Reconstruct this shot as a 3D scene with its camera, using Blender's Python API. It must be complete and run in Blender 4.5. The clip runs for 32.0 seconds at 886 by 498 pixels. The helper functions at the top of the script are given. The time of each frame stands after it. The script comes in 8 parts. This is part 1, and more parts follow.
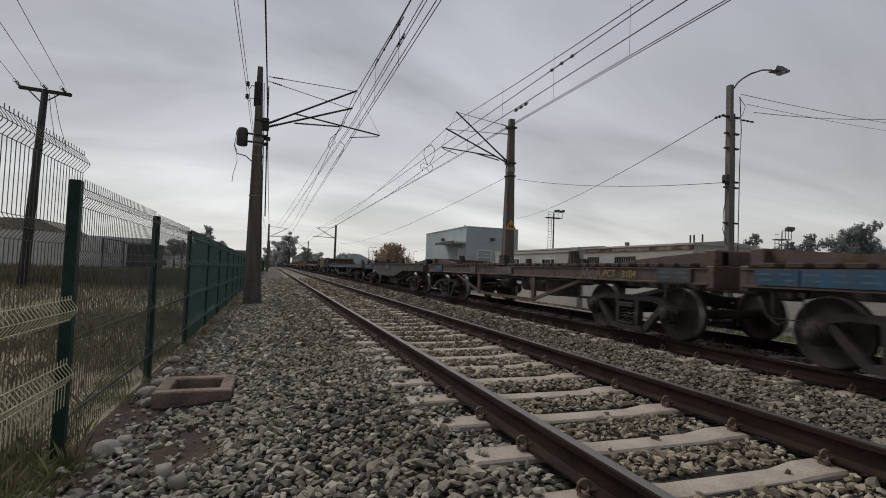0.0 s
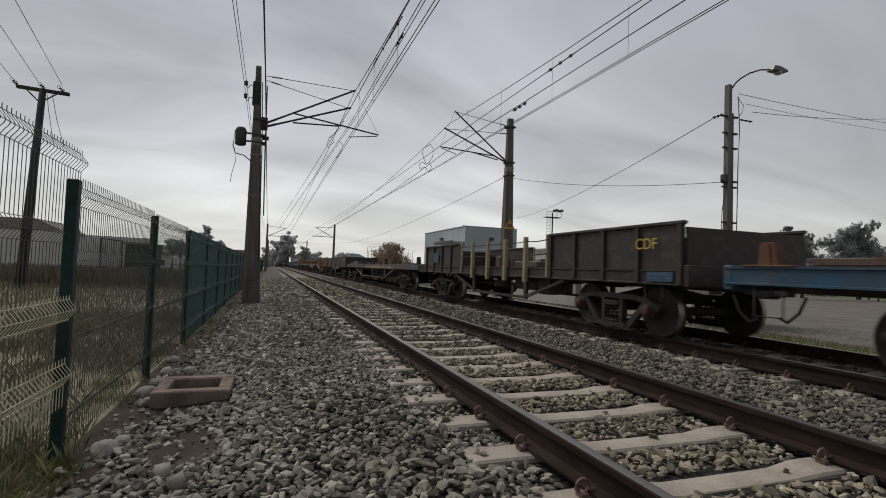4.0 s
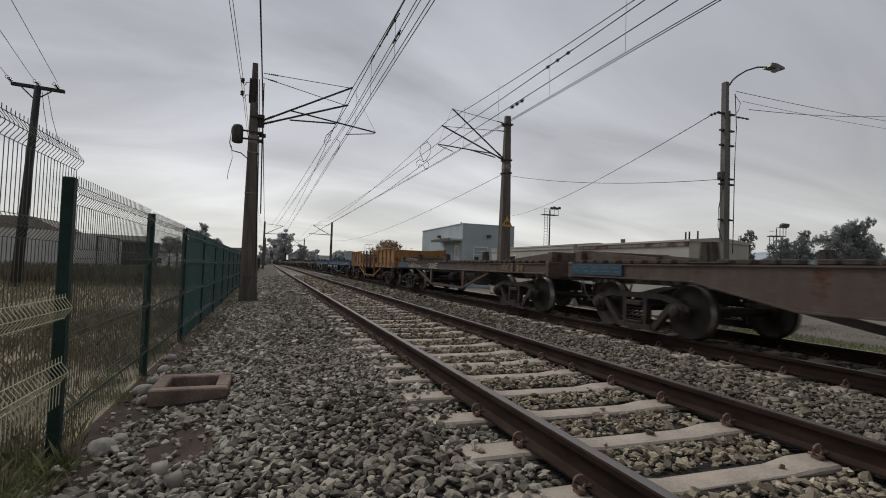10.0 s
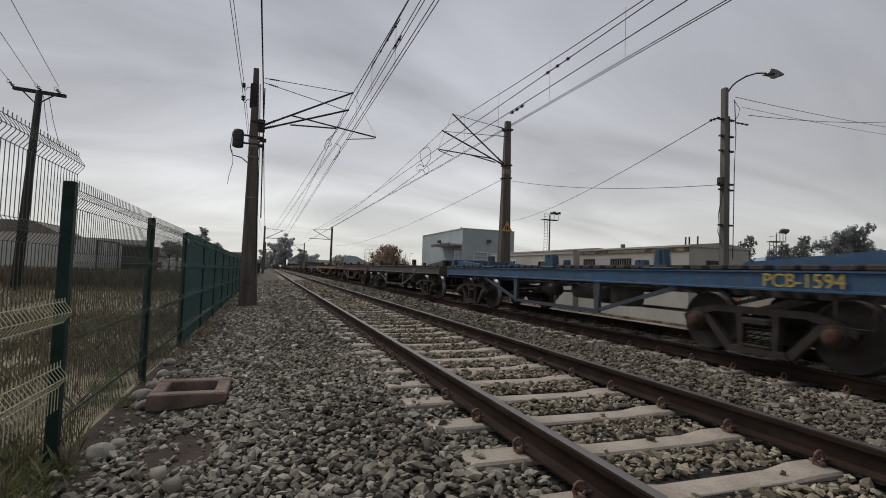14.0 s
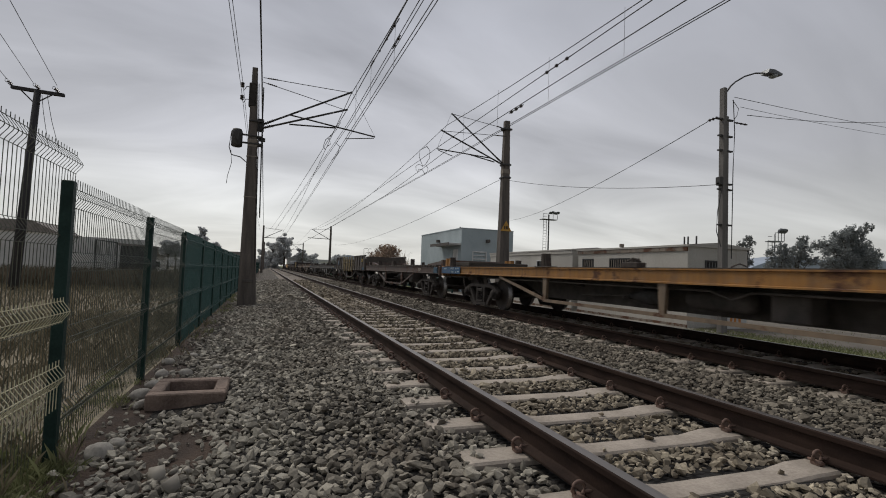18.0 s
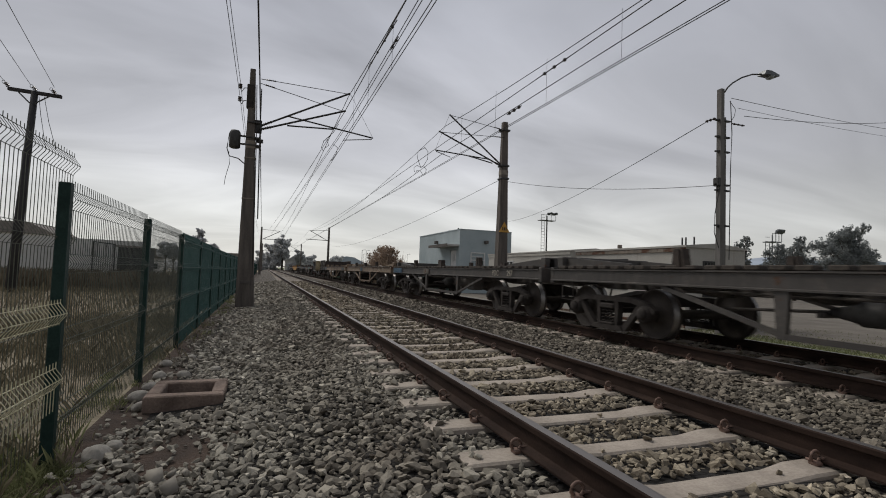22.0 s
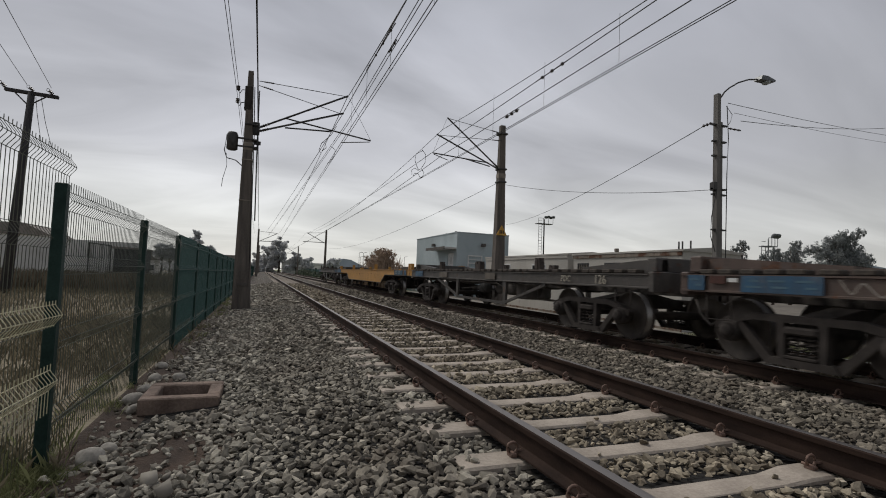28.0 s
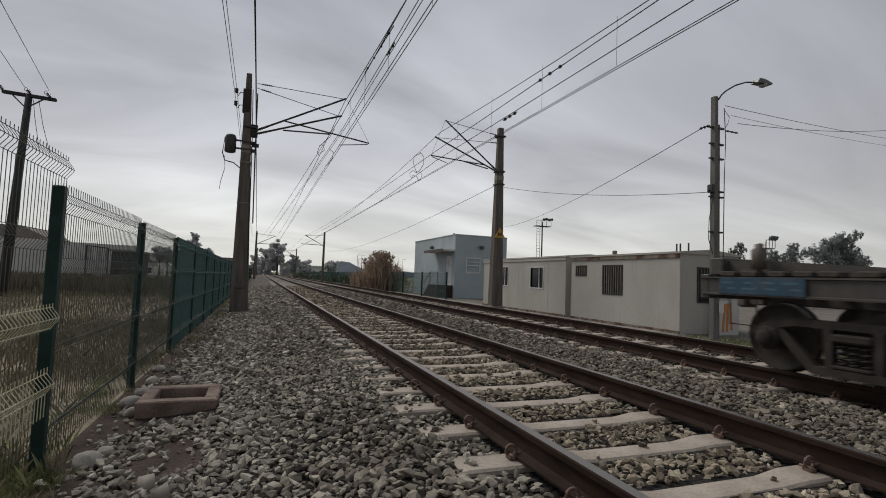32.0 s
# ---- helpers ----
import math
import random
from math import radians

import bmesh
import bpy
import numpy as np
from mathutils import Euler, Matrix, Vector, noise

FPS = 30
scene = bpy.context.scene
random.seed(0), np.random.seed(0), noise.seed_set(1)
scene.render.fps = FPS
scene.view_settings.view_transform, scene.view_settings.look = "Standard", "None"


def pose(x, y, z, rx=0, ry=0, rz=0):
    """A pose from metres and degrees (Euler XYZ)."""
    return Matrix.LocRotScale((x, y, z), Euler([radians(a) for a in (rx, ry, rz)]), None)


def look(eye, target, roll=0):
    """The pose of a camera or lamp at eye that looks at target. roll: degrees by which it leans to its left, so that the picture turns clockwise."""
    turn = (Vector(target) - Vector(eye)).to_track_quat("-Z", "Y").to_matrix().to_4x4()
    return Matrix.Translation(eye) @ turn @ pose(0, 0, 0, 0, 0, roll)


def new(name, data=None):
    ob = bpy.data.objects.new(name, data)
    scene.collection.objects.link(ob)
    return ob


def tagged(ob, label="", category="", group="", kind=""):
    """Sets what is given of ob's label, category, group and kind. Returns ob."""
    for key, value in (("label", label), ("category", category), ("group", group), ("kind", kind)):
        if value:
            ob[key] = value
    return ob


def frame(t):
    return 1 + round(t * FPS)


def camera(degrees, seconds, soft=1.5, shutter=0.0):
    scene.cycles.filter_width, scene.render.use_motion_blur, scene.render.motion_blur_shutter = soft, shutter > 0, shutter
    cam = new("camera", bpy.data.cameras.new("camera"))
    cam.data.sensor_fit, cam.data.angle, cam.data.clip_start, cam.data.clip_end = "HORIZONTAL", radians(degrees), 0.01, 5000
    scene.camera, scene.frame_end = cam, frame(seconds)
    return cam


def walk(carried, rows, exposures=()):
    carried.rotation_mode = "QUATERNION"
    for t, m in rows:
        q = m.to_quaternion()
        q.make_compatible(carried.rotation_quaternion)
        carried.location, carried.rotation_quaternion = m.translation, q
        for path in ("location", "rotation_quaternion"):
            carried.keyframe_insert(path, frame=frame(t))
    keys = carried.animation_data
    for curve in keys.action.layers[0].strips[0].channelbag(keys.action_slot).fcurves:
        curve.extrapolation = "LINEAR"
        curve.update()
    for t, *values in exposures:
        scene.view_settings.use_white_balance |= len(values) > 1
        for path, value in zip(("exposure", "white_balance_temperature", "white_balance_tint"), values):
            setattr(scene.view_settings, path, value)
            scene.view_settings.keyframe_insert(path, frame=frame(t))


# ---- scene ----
# ---- camera: held in the hand beside the fence, turning a little ----
cam = camera(84.0, 32.0, soft=1.0, shutter=0.13)
EYE = Vector((-2.503, 0.0, 0.92))


def turn(t, yaw, pitch, roll):
    """A row of the path: degrees to the right of the track, up, and of lean."""
    y, p = radians(yaw), radians(pitch)
    way = Vector((math.sin(y) * math.cos(p), math.cos(y) * math.cos(p), math.sin(p)))
    return t, look(EYE, EYE + way * 10, roll)


walk(cam, [
    turn(0, 19.196, 2.442, 2.100), turn(0.5, 19.227, 2.441, 2.089), turn(1, 19.242, 2.410, 2.106),
    turn(1.5, 19.238, 2.359, 2.123), turn(2, 19.228, 2.323, 2.137), turn(2.5, 19.224, 2.321, 2.132),
    turn(3, 19.246, 2.348, 2.080), turn(3.5, 19.298, 2.400, 2.065), turn(5.5, 19.432, 2.300, 2.060),
    turn(6, 19.469, 2.252, 2.035), turn(6.5, 19.517, 2.251, 2.016), turn(7, 19.596, 2.281, 2.013),
    turn(7.5, 19.685, 2.314, 2.009), turn(8, 19.740, 2.326, 2.003), turn(8.5, 19.749, 2.315, 2.016),
    turn(9, 19.720, 2.272, 2.030), turn(9.5, 19.678, 2.196, 2.005), turn(10, 19.642, 2.122, 1.986),
    turn(10.5, 19.619, 2.082, 2.002), turn(11, 19.605, 2.082, 1.998), turn(11.5, 19.608, 2.122, 1.975),
    turn(12, 19.612, 2.193, 1.961), turn(12.5, 19.605, 2.282, 1.959), turn(13, 19.595, 2.401, 1.992),
    turn(13.5, 19.596, 2.541, 2.048), turn(14, 19.623, 2.680, 2.094), turn(14.5, 19.675, 2.824, 2.065),
    turn(16.5, 19.764, 2.722, 2.258), turn(17, 19.743, 2.661, 2.242), turn(17.5, 19.737, 2.622, 2.163),
    turn(18, 19.744, 2.641, 2.118), turn(18.5, 19.782, 2.718, 2.115), turn(19, 19.861, 2.816, 2.132),
    turn(19.5, 19.927, 2.880, 2.144), turn(20, 19.943, 2.871, 2.142), turn(20.5, 19.919, 2.815, 2.111),
    turn(21, 19.877, 2.765, 2.093), turn(21.5, 19.877, 2.756, 2.072), turn(22, 19.942, 2.784, 2.012),
    turn(22.5, 20.022, 2.838, 1.985), turn(23, 20.077, 2.890, 1.980), turn(23.5, 20.110, 2.924, 1.992),
    turn(24, 20.115, 2.940, 2.017), turn(24.5, 20.104, 2.962, 2.044), turn(25, 20.108, 3.018, 2.080),
    turn(25.5, 20.122, 3.081, 2.126), turn(27.5, 20.235, 3.130, 2.234), turn(28, 20.249, 3.128, 2.256),
    turn(28.5, 20.280, 3.146, 2.244), turn(29, 20.327, 3.189, 2.236), turn(29.5, 20.372, 3.236, 2.226),
    turn(30, 20.441, 3.298, 2.211), turn(30.5, 20.498, 3.332, 2.199), turn(31, 20.513, 3.372, 2.196),
    turn(31.5, 20.477, 3.404, 2.216), turn(32, 20.441, 3.410, 2.199),
])

# ---- light: an overcast sky, a weak wide sun behind the cloud ----
world = bpy.data.worlds.new("sky")
scene.world = world
world.use_nodes = True
wn, wl = world.node_tree.nodes, world.node_tree.links
wn.clear()
w_out, w_bg = wn.new("ShaderNodeOutputWorld"), wn.new("ShaderNodeBackground")
w_sky = wn.new("ShaderNodeTexSky")
w_sky.sky_type, w_sky.sun_disc = "NISHITA", False
w_sky.sun_elevation, w_sky.sun_rotation = radians(51), radians(-32)
w_co, w_sep = wn.new("ShaderNodeTexCoord"), wn.new("ShaderNodeSeparateXYZ")
wl.new(w_co.outputs["Generated"], w_sep.inputs[0])


def w_math(op, a, b=None):
    n = wn.new("ShaderNodeMath")
    n.operation = op
    for i, v in enumerate((a, b)):
        if v is None:
            continue
        if isinstance(v, (int, float)):
            n.inputs[i].default_value = v
        else:
            wl.new(v, n.inputs[i])
    return n.outputs[0]


w_up = w_math("MAXIMUM", w_sep.outputs["Z"], 0.0)
w_den = w_math("ADD", w_up, 0.24)
w_comb = wn.new("ShaderNodeCombineXYZ")
wl.new(w_math("DIVIDE", w_sep.outputs["X"], w_den), w_comb.inputs[0])
wl.new(w_math("DIVIDE", w_sep.outputs["Y"], w_den), w_comb.inputs[1])
w_map = wn.new("ShaderNodeMapping")
w_map.inputs["Scale"].default_value = (0.42, 0.95, 1.0)
w_map.inputs["Rotation"].default_value = (0, 0, radians(24))
wl.new(w_comb.outputs[0], w_map.inputs[0])
w_noise = wn.new("ShaderNodeTexNoise")
w_noise.inputs["Scale"].default_value, w_noise.inputs["Detail"].default_value = 1.55, 8
w_noise.inputs["Roughness"].default_value, w_noise.inputs["Distortion"].default_value = 0.5, 0.7
wl.new(w_map.outputs[0], w_noise.inputs["Vector"])
# paler towards the horizon, as cloud thins out there
w_ramp = wn.new("ShaderNodeValToRGB")
w_ramp.color_ramp.elements[0].position, w_ramp.color_ramp.elements[0].color = 0.0, (0.70, 0.69, 0.645, 1)
w_ramp.color_ramp.elements[1].position, w_ramp.color_ramp.elements[1].color = 0.9, (0.345, 0.36, 0.40, 1)
for pos, col in ((0.10, (0.645, 0.65, 0.64, 1)), (0.22, (0.50, 0.505, 0.535, 1)), (0.45, (0.435, 0.445, 0.49, 1))):
    w_ramp.color_ramp.elements.new(pos).color = col
wl.new(w_up, w_ramp.inputs[0])
w_cl = wn.new("ShaderNodeMapRange")
w_cl.inputs["From Min"].default_value, w_cl.inputs["From Max"].default_value = 0.3, 0.7
w_cl.inputs["To Min"].default_value, w_cl.inputs["To Max"].default_value = 0.72, 1.25
wl.new(w_noise.outputs["Fac"], w_cl.inputs["Value"])
w_mul = wn.new("ShaderNodeMix")
w_mul.data_type, w_mul.blend_type = "RGBA", "MULTIPLY"
w_mul.inputs["Factor"].default_value = 1.0
wl.new(w_ramp.outputs[0], w_mul.inputs["A"])
wl.new(w_cl.outputs[0], w_mul.inputs["B"])
# brighter on the side where the sun stands behind the cloud
w_dot = wn.new("ShaderNodeVectorMath")
w_dot.operation = "DOT_PRODUCT"
wl.new(w_co.outputs["Generated"], w_dot.inputs[0])
w_dot.inputs[1].default_value = (0.04, 0.97, 0.22)
w_glow = w_math("ADD", w_math("MULTIPLY", w_math("POWER", w_math("MAXIMUM", w_dot.outputs["Value"], 0.0), 1.6), 0.40), 0.74)
w_mul2 = wn.new("ShaderNodeMix")
w_mul2.data_type, w_mul2.blend_type = "RGBA", "MULTIPLY"
w_mul2.inputs["Factor"].default_value = 1.0
wl.new(w_mul.outputs["Result"], w_mul2.inputs["A"])
wl.new(w_glow, w_mul2.inputs["B"])
w_scale = wn.new("ShaderNodeMix")
w_scale.data_type, w_scale.blend_type = "RGBA", "MULTIPLY"
w_scale.inputs["Factor"].default_value = 1.0
wl.new(w_sky.outputs[0], w_scale.inputs["A"])
w_scale.inputs["B"].default_value = (0.08, 0.08, 0.08, 1)
w_mix = wn.new("ShaderNodeMix")
w_mix.data_type = "RGBA"
w_mix.inputs["Factor"].default_value = 0.95
wl.new(w_scale.outputs["Result"], w_mix.inputs["A"])
wl.new(w_mul2.outputs["Result"], w_mix.inputs["B"])
wl.new(w_mix.outputs["Result"], w_bg.inputs[0])
w_bg.inputs[1].default_value = 1.0
wl.new(w_bg.outputs[0], w_out.inputs[0])

sun = new("sun", bpy.data.lights.new("sun", "SUN"))
sun.data.energy, sun.data.angle, sun.data.color = 1.75, radians(25), (1.0, 0.95, 0.87)
sun.matrix_world = look((-20, 32, 46), (0, 0, 0))
scene.view_settings.exposure = 0.0


# ---- materials ----
def material(name, rough=0.8, metal=0.0):
    m = bpy.data.materials.new(name)
    m.use_nodes = True
    b = m.node_tree.nodes["Principled BSDF"]
    b.inputs["Roughness"].default_value, b.inputs["Metallic"].default_value = rough, metal
    return m, m.node_tree.nodes, m.node_tree.links, b


def noise_node(n, l, scale, detail=4, stretch=None, rough=0.55):
    co = n.new("ShaderNodeTexCoord")
    t = n.new("ShaderNodeTexNoise")
    t.inputs["Scale"].default_value, t.inputs["Detail"].default_value = scale, detail
    t.inputs["Roughness"].default_value = rough
    if stretch:
        mp = n.new("ShaderNodeMapping")
        mp.inputs["Scale"].default_value = stretch
        l.new(co.outputs["Object"], mp.inputs[0])
        l.new(mp.outputs[0], t.inputs["Vector"])
    else:
        l.new(co.outputs["Object"], t.inputs["Vector"])
    return t.outputs["Fac"]


def ramp_node(n, l, fac, *stops):
    r = n.new("ShaderNodeValToRGB")
    e = r.color_ramp.elements
    for i, (p, c) in enumerate(stops):
        k = e[i] if i < 2 else e.new(p)
        k.position, k.color = p, (*c, 1)
    l.new(fac, r.inputs[0])
    return r.outputs[0]


def mix_node(n, l, fac, a, b, mode="MIX"):
    x = n.new("ShaderNodeMix")
    x.data_type, x.blend_type = "RGBA", mode
    for key, v in (("Factor", fac), ("A", a), ("B", b)):
        if isinstance(v, tuple):
            x.inputs[key].default_value = (*v, 1)
        elif isinstance(v, (int, float)):
            x.inputs[key].default_value = v
        else:
            l.new(v, x.inputs[key])
    return x.outputs["Result"]


def bump_node(n, l, b, height, strength=0.3, dist=0.02):
    u = n.new("ShaderNodeBump")
    u.inputs["Strength"].default_value, u.inputs["Distance"].default_value = strength, dist
    l.new(height, u.inputs["Height"])
    l.new(u.outputs[0], b.inputs["Normal"])


def mottled(name, dark, light, scale=6.0, rough=0.85, metal=0.0, bump=0.25, fine=60.0, dist=0.01, stretch=None):
    """Two scales of colour variation and fine relief."""
    m, n, l, b = material(name, rough, metal)
    big = noise_node(n, l, scale, 5, stretch)
    small = noise_node(n, l, fine, 3)
    c = ramp_node(n, l, big, (0.3, dark), (0.7, light))
    g = ramp_node(n, l, small, (0.25, (0.75, 0.75, 0.75)), (0.75, (1.15, 1.15, 1.15)))
    l.new(mix_node(n, l, 0.8, c, g, "MULTIPLY"), b.inputs["Base Color"])
    bump_node(n, l, b, small, bump, dist)
    return m


def painted_steel(name, colour, rust=0.35, grime=0.5, rough=0.6):
    """Old paint on steel: rust blotches, streaks that run down, grime."""
    m, n, l, b = material(name, rough)
    blot = noise_node(n, l, 2.3, 8, None, 0.68)
    streak = noise_node(n, l, 1.0, 5, (7.0, 7.0, 0.9))
    fine = noise_node(n, l, 34.0, 4)
    tone = noise_node(n, l, 0.9, 3)
    dark = tuple(c * 0.55 for c in colour)
    base = mix_node(n, l, tone, dark, colour)
    dirt = ramp_node(n, l, streak, (0.38, (0, 0, 0)), (0.68, (1, 1, 1)))
    dirt_f = mix_node(n, l, 1.0, dirt, (grime, grime, grime), "MULTIPLY")
    base = mix_node(n, l, dirt_f, base, (0.035, 0.03, 0.027))
    # pale dust caught on the plate
    dust = noise_node(n, l, 4.6, 7, (1.0, 1.0, 1.6), 0.65)
    base = mix_node(n, l, ramp_node(n, l, dust, (0.50, (0, 0, 0)), (0.78, (0.4, 0.4, 0.4))), base, (0.17, 0.145, 0.12))
    edge = 0.72 - 0.34 * rust
    rmask = ramp_node(n, l, blot, (edge, (0, 0, 0)), (edge + 0.07, (1, 1, 1)))
    rcol = ramp_node(n, l, fine, (0.3, (0.045, 0.022, 0.014)), (0.7, (0.14, 0.062, 0.032)))
    l.new(mix_node(n, l, rmask, base, rcol), b.inputs["Base Color"])
    l.new(ramp_node(n, l, blot, (edge, (rough,) * 3), (edge + 0.07, (0.92,) * 3)), b.inputs["Roughness"])
    bump_node(n, l, b, fine, 0.25, 0.01)
    return m


M_CONCRETE = mottled("concrete", (0.17, 0.145, 0.12), (0.30, 0.265, 0.225), 5, 0.9, 0, 0.5, 45, 0.012)
M_SLEEPER = mottled("sleeper concrete", (0.285, 0.244, 0.204), (0.451, 0.391, 0.331), 3.5, 0.92, 0, 0.5, 55, 0.008)
M_BOX = mottled("weathered box concrete", (0.126, 0.091, 0.073), (0.272, 0.202, 0.163), 5, 0.92, 0, 0.6, 40, 0.015)
M_RAIL = mottled("rusty rail steel", (0.021, 0.014, 0.012), (0.051, 0.033, 0.026), 8, 0.75, 0.0, 0.3, 80, 0.004, (1, 0.3, 1))
M_RAIL.node_tree.nodes["Principled BSDF"].inputs["Specular IOR Level"].default_value = 0.08
M_CLIP = mottled("rusty clip", (0.10, 0.062, 0.048), (0.22, 0.14, 0.11), 30, 0.75, 0.0)
M_TREAD = material("polished rail head", 0.40, 1.0)[0]
M_TREAD.node_tree.nodes["Principled BSDF"].inputs["Base Color"].default_value = (0.25, 0.225, 0.205, 1)
M_BOGIE = mottled("bogie grime", (0.028, 0.024, 0.022), (0.063, 0.054, 0.049), 5, 0.8, 0.0, 0.3)
M_WHEEL = mottled("wheel steel", (0.026, 0.021, 0.018), (0.054, 0.043, 0.036), 6, 0.8, 0.0, 0.2)
M_TYRE = mottled("worn wheel tread", (0.20, 0.19, 0.185), (0.34, 0.33, 0.32), 6, 0.42, 1.0, 0.1)
M_PATCH = painted_steel("pale worn paint patch", (0.155, 0.128, 0.10), 0.38, 0.5)
M_BOGIE.node_tree.nodes["Principled BSDF"].inputs["Specular IOR Level"].default_value = 0.2
M_BLACK = mottled("underframe black", (0.058, 0.053, 0.049), (0.125, 0.109, 0.099), 4, 0.85)
M_RED = mottled("faded red journal cap", (0.042, 0.017, 0.013), (0.090, 0.033, 0.025), 9, 0.85)
M_BROWN = painted_steel("brown paint", (0.118, 0.078, 0.064), 0.45, 0.45)
M_REDBROWN = painted_steel("reddish brown paint", (0.125, 0.078, 0.058), 0.55, 0.45)
M_GREY = painted_steel("dark grey paint", (0.082, 0.074, 0.068), 0.3)
M_TAUPE = painted_steel("brownish grey paint", (0.125, 0.102, 0.083), 0.40)
M_TAN = painted_steel("faded tan paint", (0.35, 0.268, 0.205), 0.5, 0.32)
M_DUSTY = painted_steel("dusty tan-brown paint", (0.29, 0.21, 0.14), 0.46, 0.4)
M_BLUE = painted_steel("blue paint", (0.035, 0.125, 0.26), 0.2, 0.38)
M_NAVY = painted_steel("navy paint", (0.022, 0.085, 0.15), 0.2, 0.4)
M_YELLOW = painted_steel("yellow paint", (0.41, 0.19, 0.038), 0.5, 0.42)
M_WELL = painted_steel("orange yellow paint", (0.55, 0.27, 0.045), 0.36, 0.16)
M_RUSTBOX = painted_steel("dark rusty box plate", (0.088, 0.072, 0.058), 0.42, 0.5)
M_GOND = painted_steel("brown gondola plate", (0.036, 0.023, 0.019), 0.34, 0.5)
M_STAKE_CREAM = painted_steel("cream stake", (0.42, 0.33, 0.18), 0.2, 0.2)
M_LOGO = painted_steel("blue plate", (0.028, 0.11, 0.21), 0.22, 0.5)
M_TRUSS_BLUE = painted_steel("grimy blue-grey paint", (0.055, 0.083, 0.125), 0.35, 0.55)
M_DARKSILL = painted_steel("grimy dark brown paint", (0.072, 0.060, 0.052), 0.35, 0.5)
M_OLIVE = painted_steel("dull olive paint", (0.060, 0.062, 0.045), 0.3, 0.5)
M_LETTER = material("cream lettering", 0.7)[0]
M_LETTER.node_tree.nodes["Principled BSDF"].inputs["Base Color"].default_value = (0.36, 0.33, 0.27, 1)
M_LETTER_P = mottled("pale worn lettering", (0.30, 0.38, 0.42), (0.48, 0.55, 0.57), 8, 0.75)
M_LETTER_T = material("worn tan lettering", 0.75)[0]
M_LETTER_T.node_tree.nodes["Principled BSDF"].inputs["Base Color"].default_value = (0.30, 0.22, 0.10, 1)
M_LETTER_Y = material("yellow lettering", 0.7)[0]
M_LETTER_Y.node_tree.nodes["Principled BSDF"].inputs["Base Color"].default_value = (0.5, 0.36, 0.06, 1)
M_FAINT = mottled("faint writing", (0.045, 0.11, 0.16), (0.075, 0.14, 0.185), 8, 0.7)
M_SPRAY = material("white spray paint", 0.7)[0]
M_SPRAY.node_tree.nodes["Principled BSDF"].inputs["Base Color"].default_value = (0.52, 0.49, 0.44, 1)
M_SPRAY_D = material("dull grey spray paint", 0.8)[0]
M_SPRAY_D.node_tree.nodes["Principled BSDF"].inputs["Base Color"].default_value = (0.24, 0.215, 0.19, 1)
M_SPRAY_C = material("turquoise spray paint", 0.7)[0]
M_SPRAY_C.node_tree.nodes["Principled BSDF"].inputs["Base Color"].default_value = (0.10, 0.32, 0.36, 1)
M_SPRAY_O = material("orange spray paint", 0.7)[0]
M_SPRAY_O.node_tree.nodes["Principled BSDF"].inputs["Base Color"].default_value = (0.5, 0.19, 0.04, 1)
M_RUST = mottled("bare rust", (0.085, 0.038, 0.024), (0.20, 0.088, 0.05), 7, 0.9, 0, 0.4)
M_LOCK = mottled("dark container lock", (0.022, 0.017, 0.014), (0.07, 0.052, 0.042), 9, 0.85)
M_PLANK = mottled("weathered deck plank", (0.030, 0.025, 0.022), (0.085, 0.069, 0.055), 7, 0.9, 0, 0.4, 50, 0.01, (0.3, 4, 4))
M_MAST = mottled("mast concrete", (0.074, 0.065, 0.058), (0.155, 0.132, 0.115), 2.5, 0.9, 0, 0.4, 30, 0.01, (3, 3, 0.4))
M_POLE = mottled("pole concrete", (0.10, 0.095, 0.09), (0.19, 0.18, 0.17), 2.5, 0.9, 0, 0.4, 30, 0.01, (3, 3, 0.4))
M_WOODPOLE = mottled("dark pole", (0.022, 0.021, 0.024), (0.055, 0.053, 0.057), 3, 0.9, 0, 0.4, 30, 0.01, (3, 3, 0.4))
M_GALV = mottled("dull galvanised steel", (0.028, 0.027, 0.027), (0.075, 0.073, 0.072), 9, 0.65, 0.2)
M_WIRE = mottled("wire", (0.010, 0.010, 0.011), (0.028, 0.027, 0.027), 9, 0.7, 0.0)
M_INSUL = mottled("brown insulator", (0.02, 0.013, 0.012), (0.05, 0.035, 0.03), 15, 0.3)
M_FENCE = mottled("green coated wire", (0.029, 0.077, 0.072), (0.053, 0.127, 0.118), 6, 0.5)
M_FENCE_DARK = mottled("dark coated wire", (0.05, 0.06, 0.046), (0.12, 0.125, 0.09), 6, 0.55)
M_FENCE_NEAR = mottled("dusty coated wire", (0.045, 0.062, 0.052), (0.10, 0.115, 0.092), 2.5, 0.6)
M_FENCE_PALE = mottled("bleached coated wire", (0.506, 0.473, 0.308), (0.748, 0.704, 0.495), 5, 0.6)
M_POST = mottled("green fence post", (0.014, 0.032, 0.028), (0.030, 0.062, 0.054), 5, 0.55)
M_POST.node_tree.nodes["Principled BSDF"].inputs["Specular IOR Level"].default_value = 0.15
M_HUT, _n, _l, _b = material("dirty white panel", 0.8)
_big = noise_node(_n, _l, 0.7, 5, (1.0, 1.0, 0.6))
_run = noise_node(_n, _l, 1.6, 3, (4.0, 4.0, 0.35))
_fine = noise_node(_n, _l, 30, 3)
_c = ramp_node(_n, _l, _big, (0.3, (0.37, 0.352, 0.318)), (0.7, (0.455, 0.437, 0.40)))
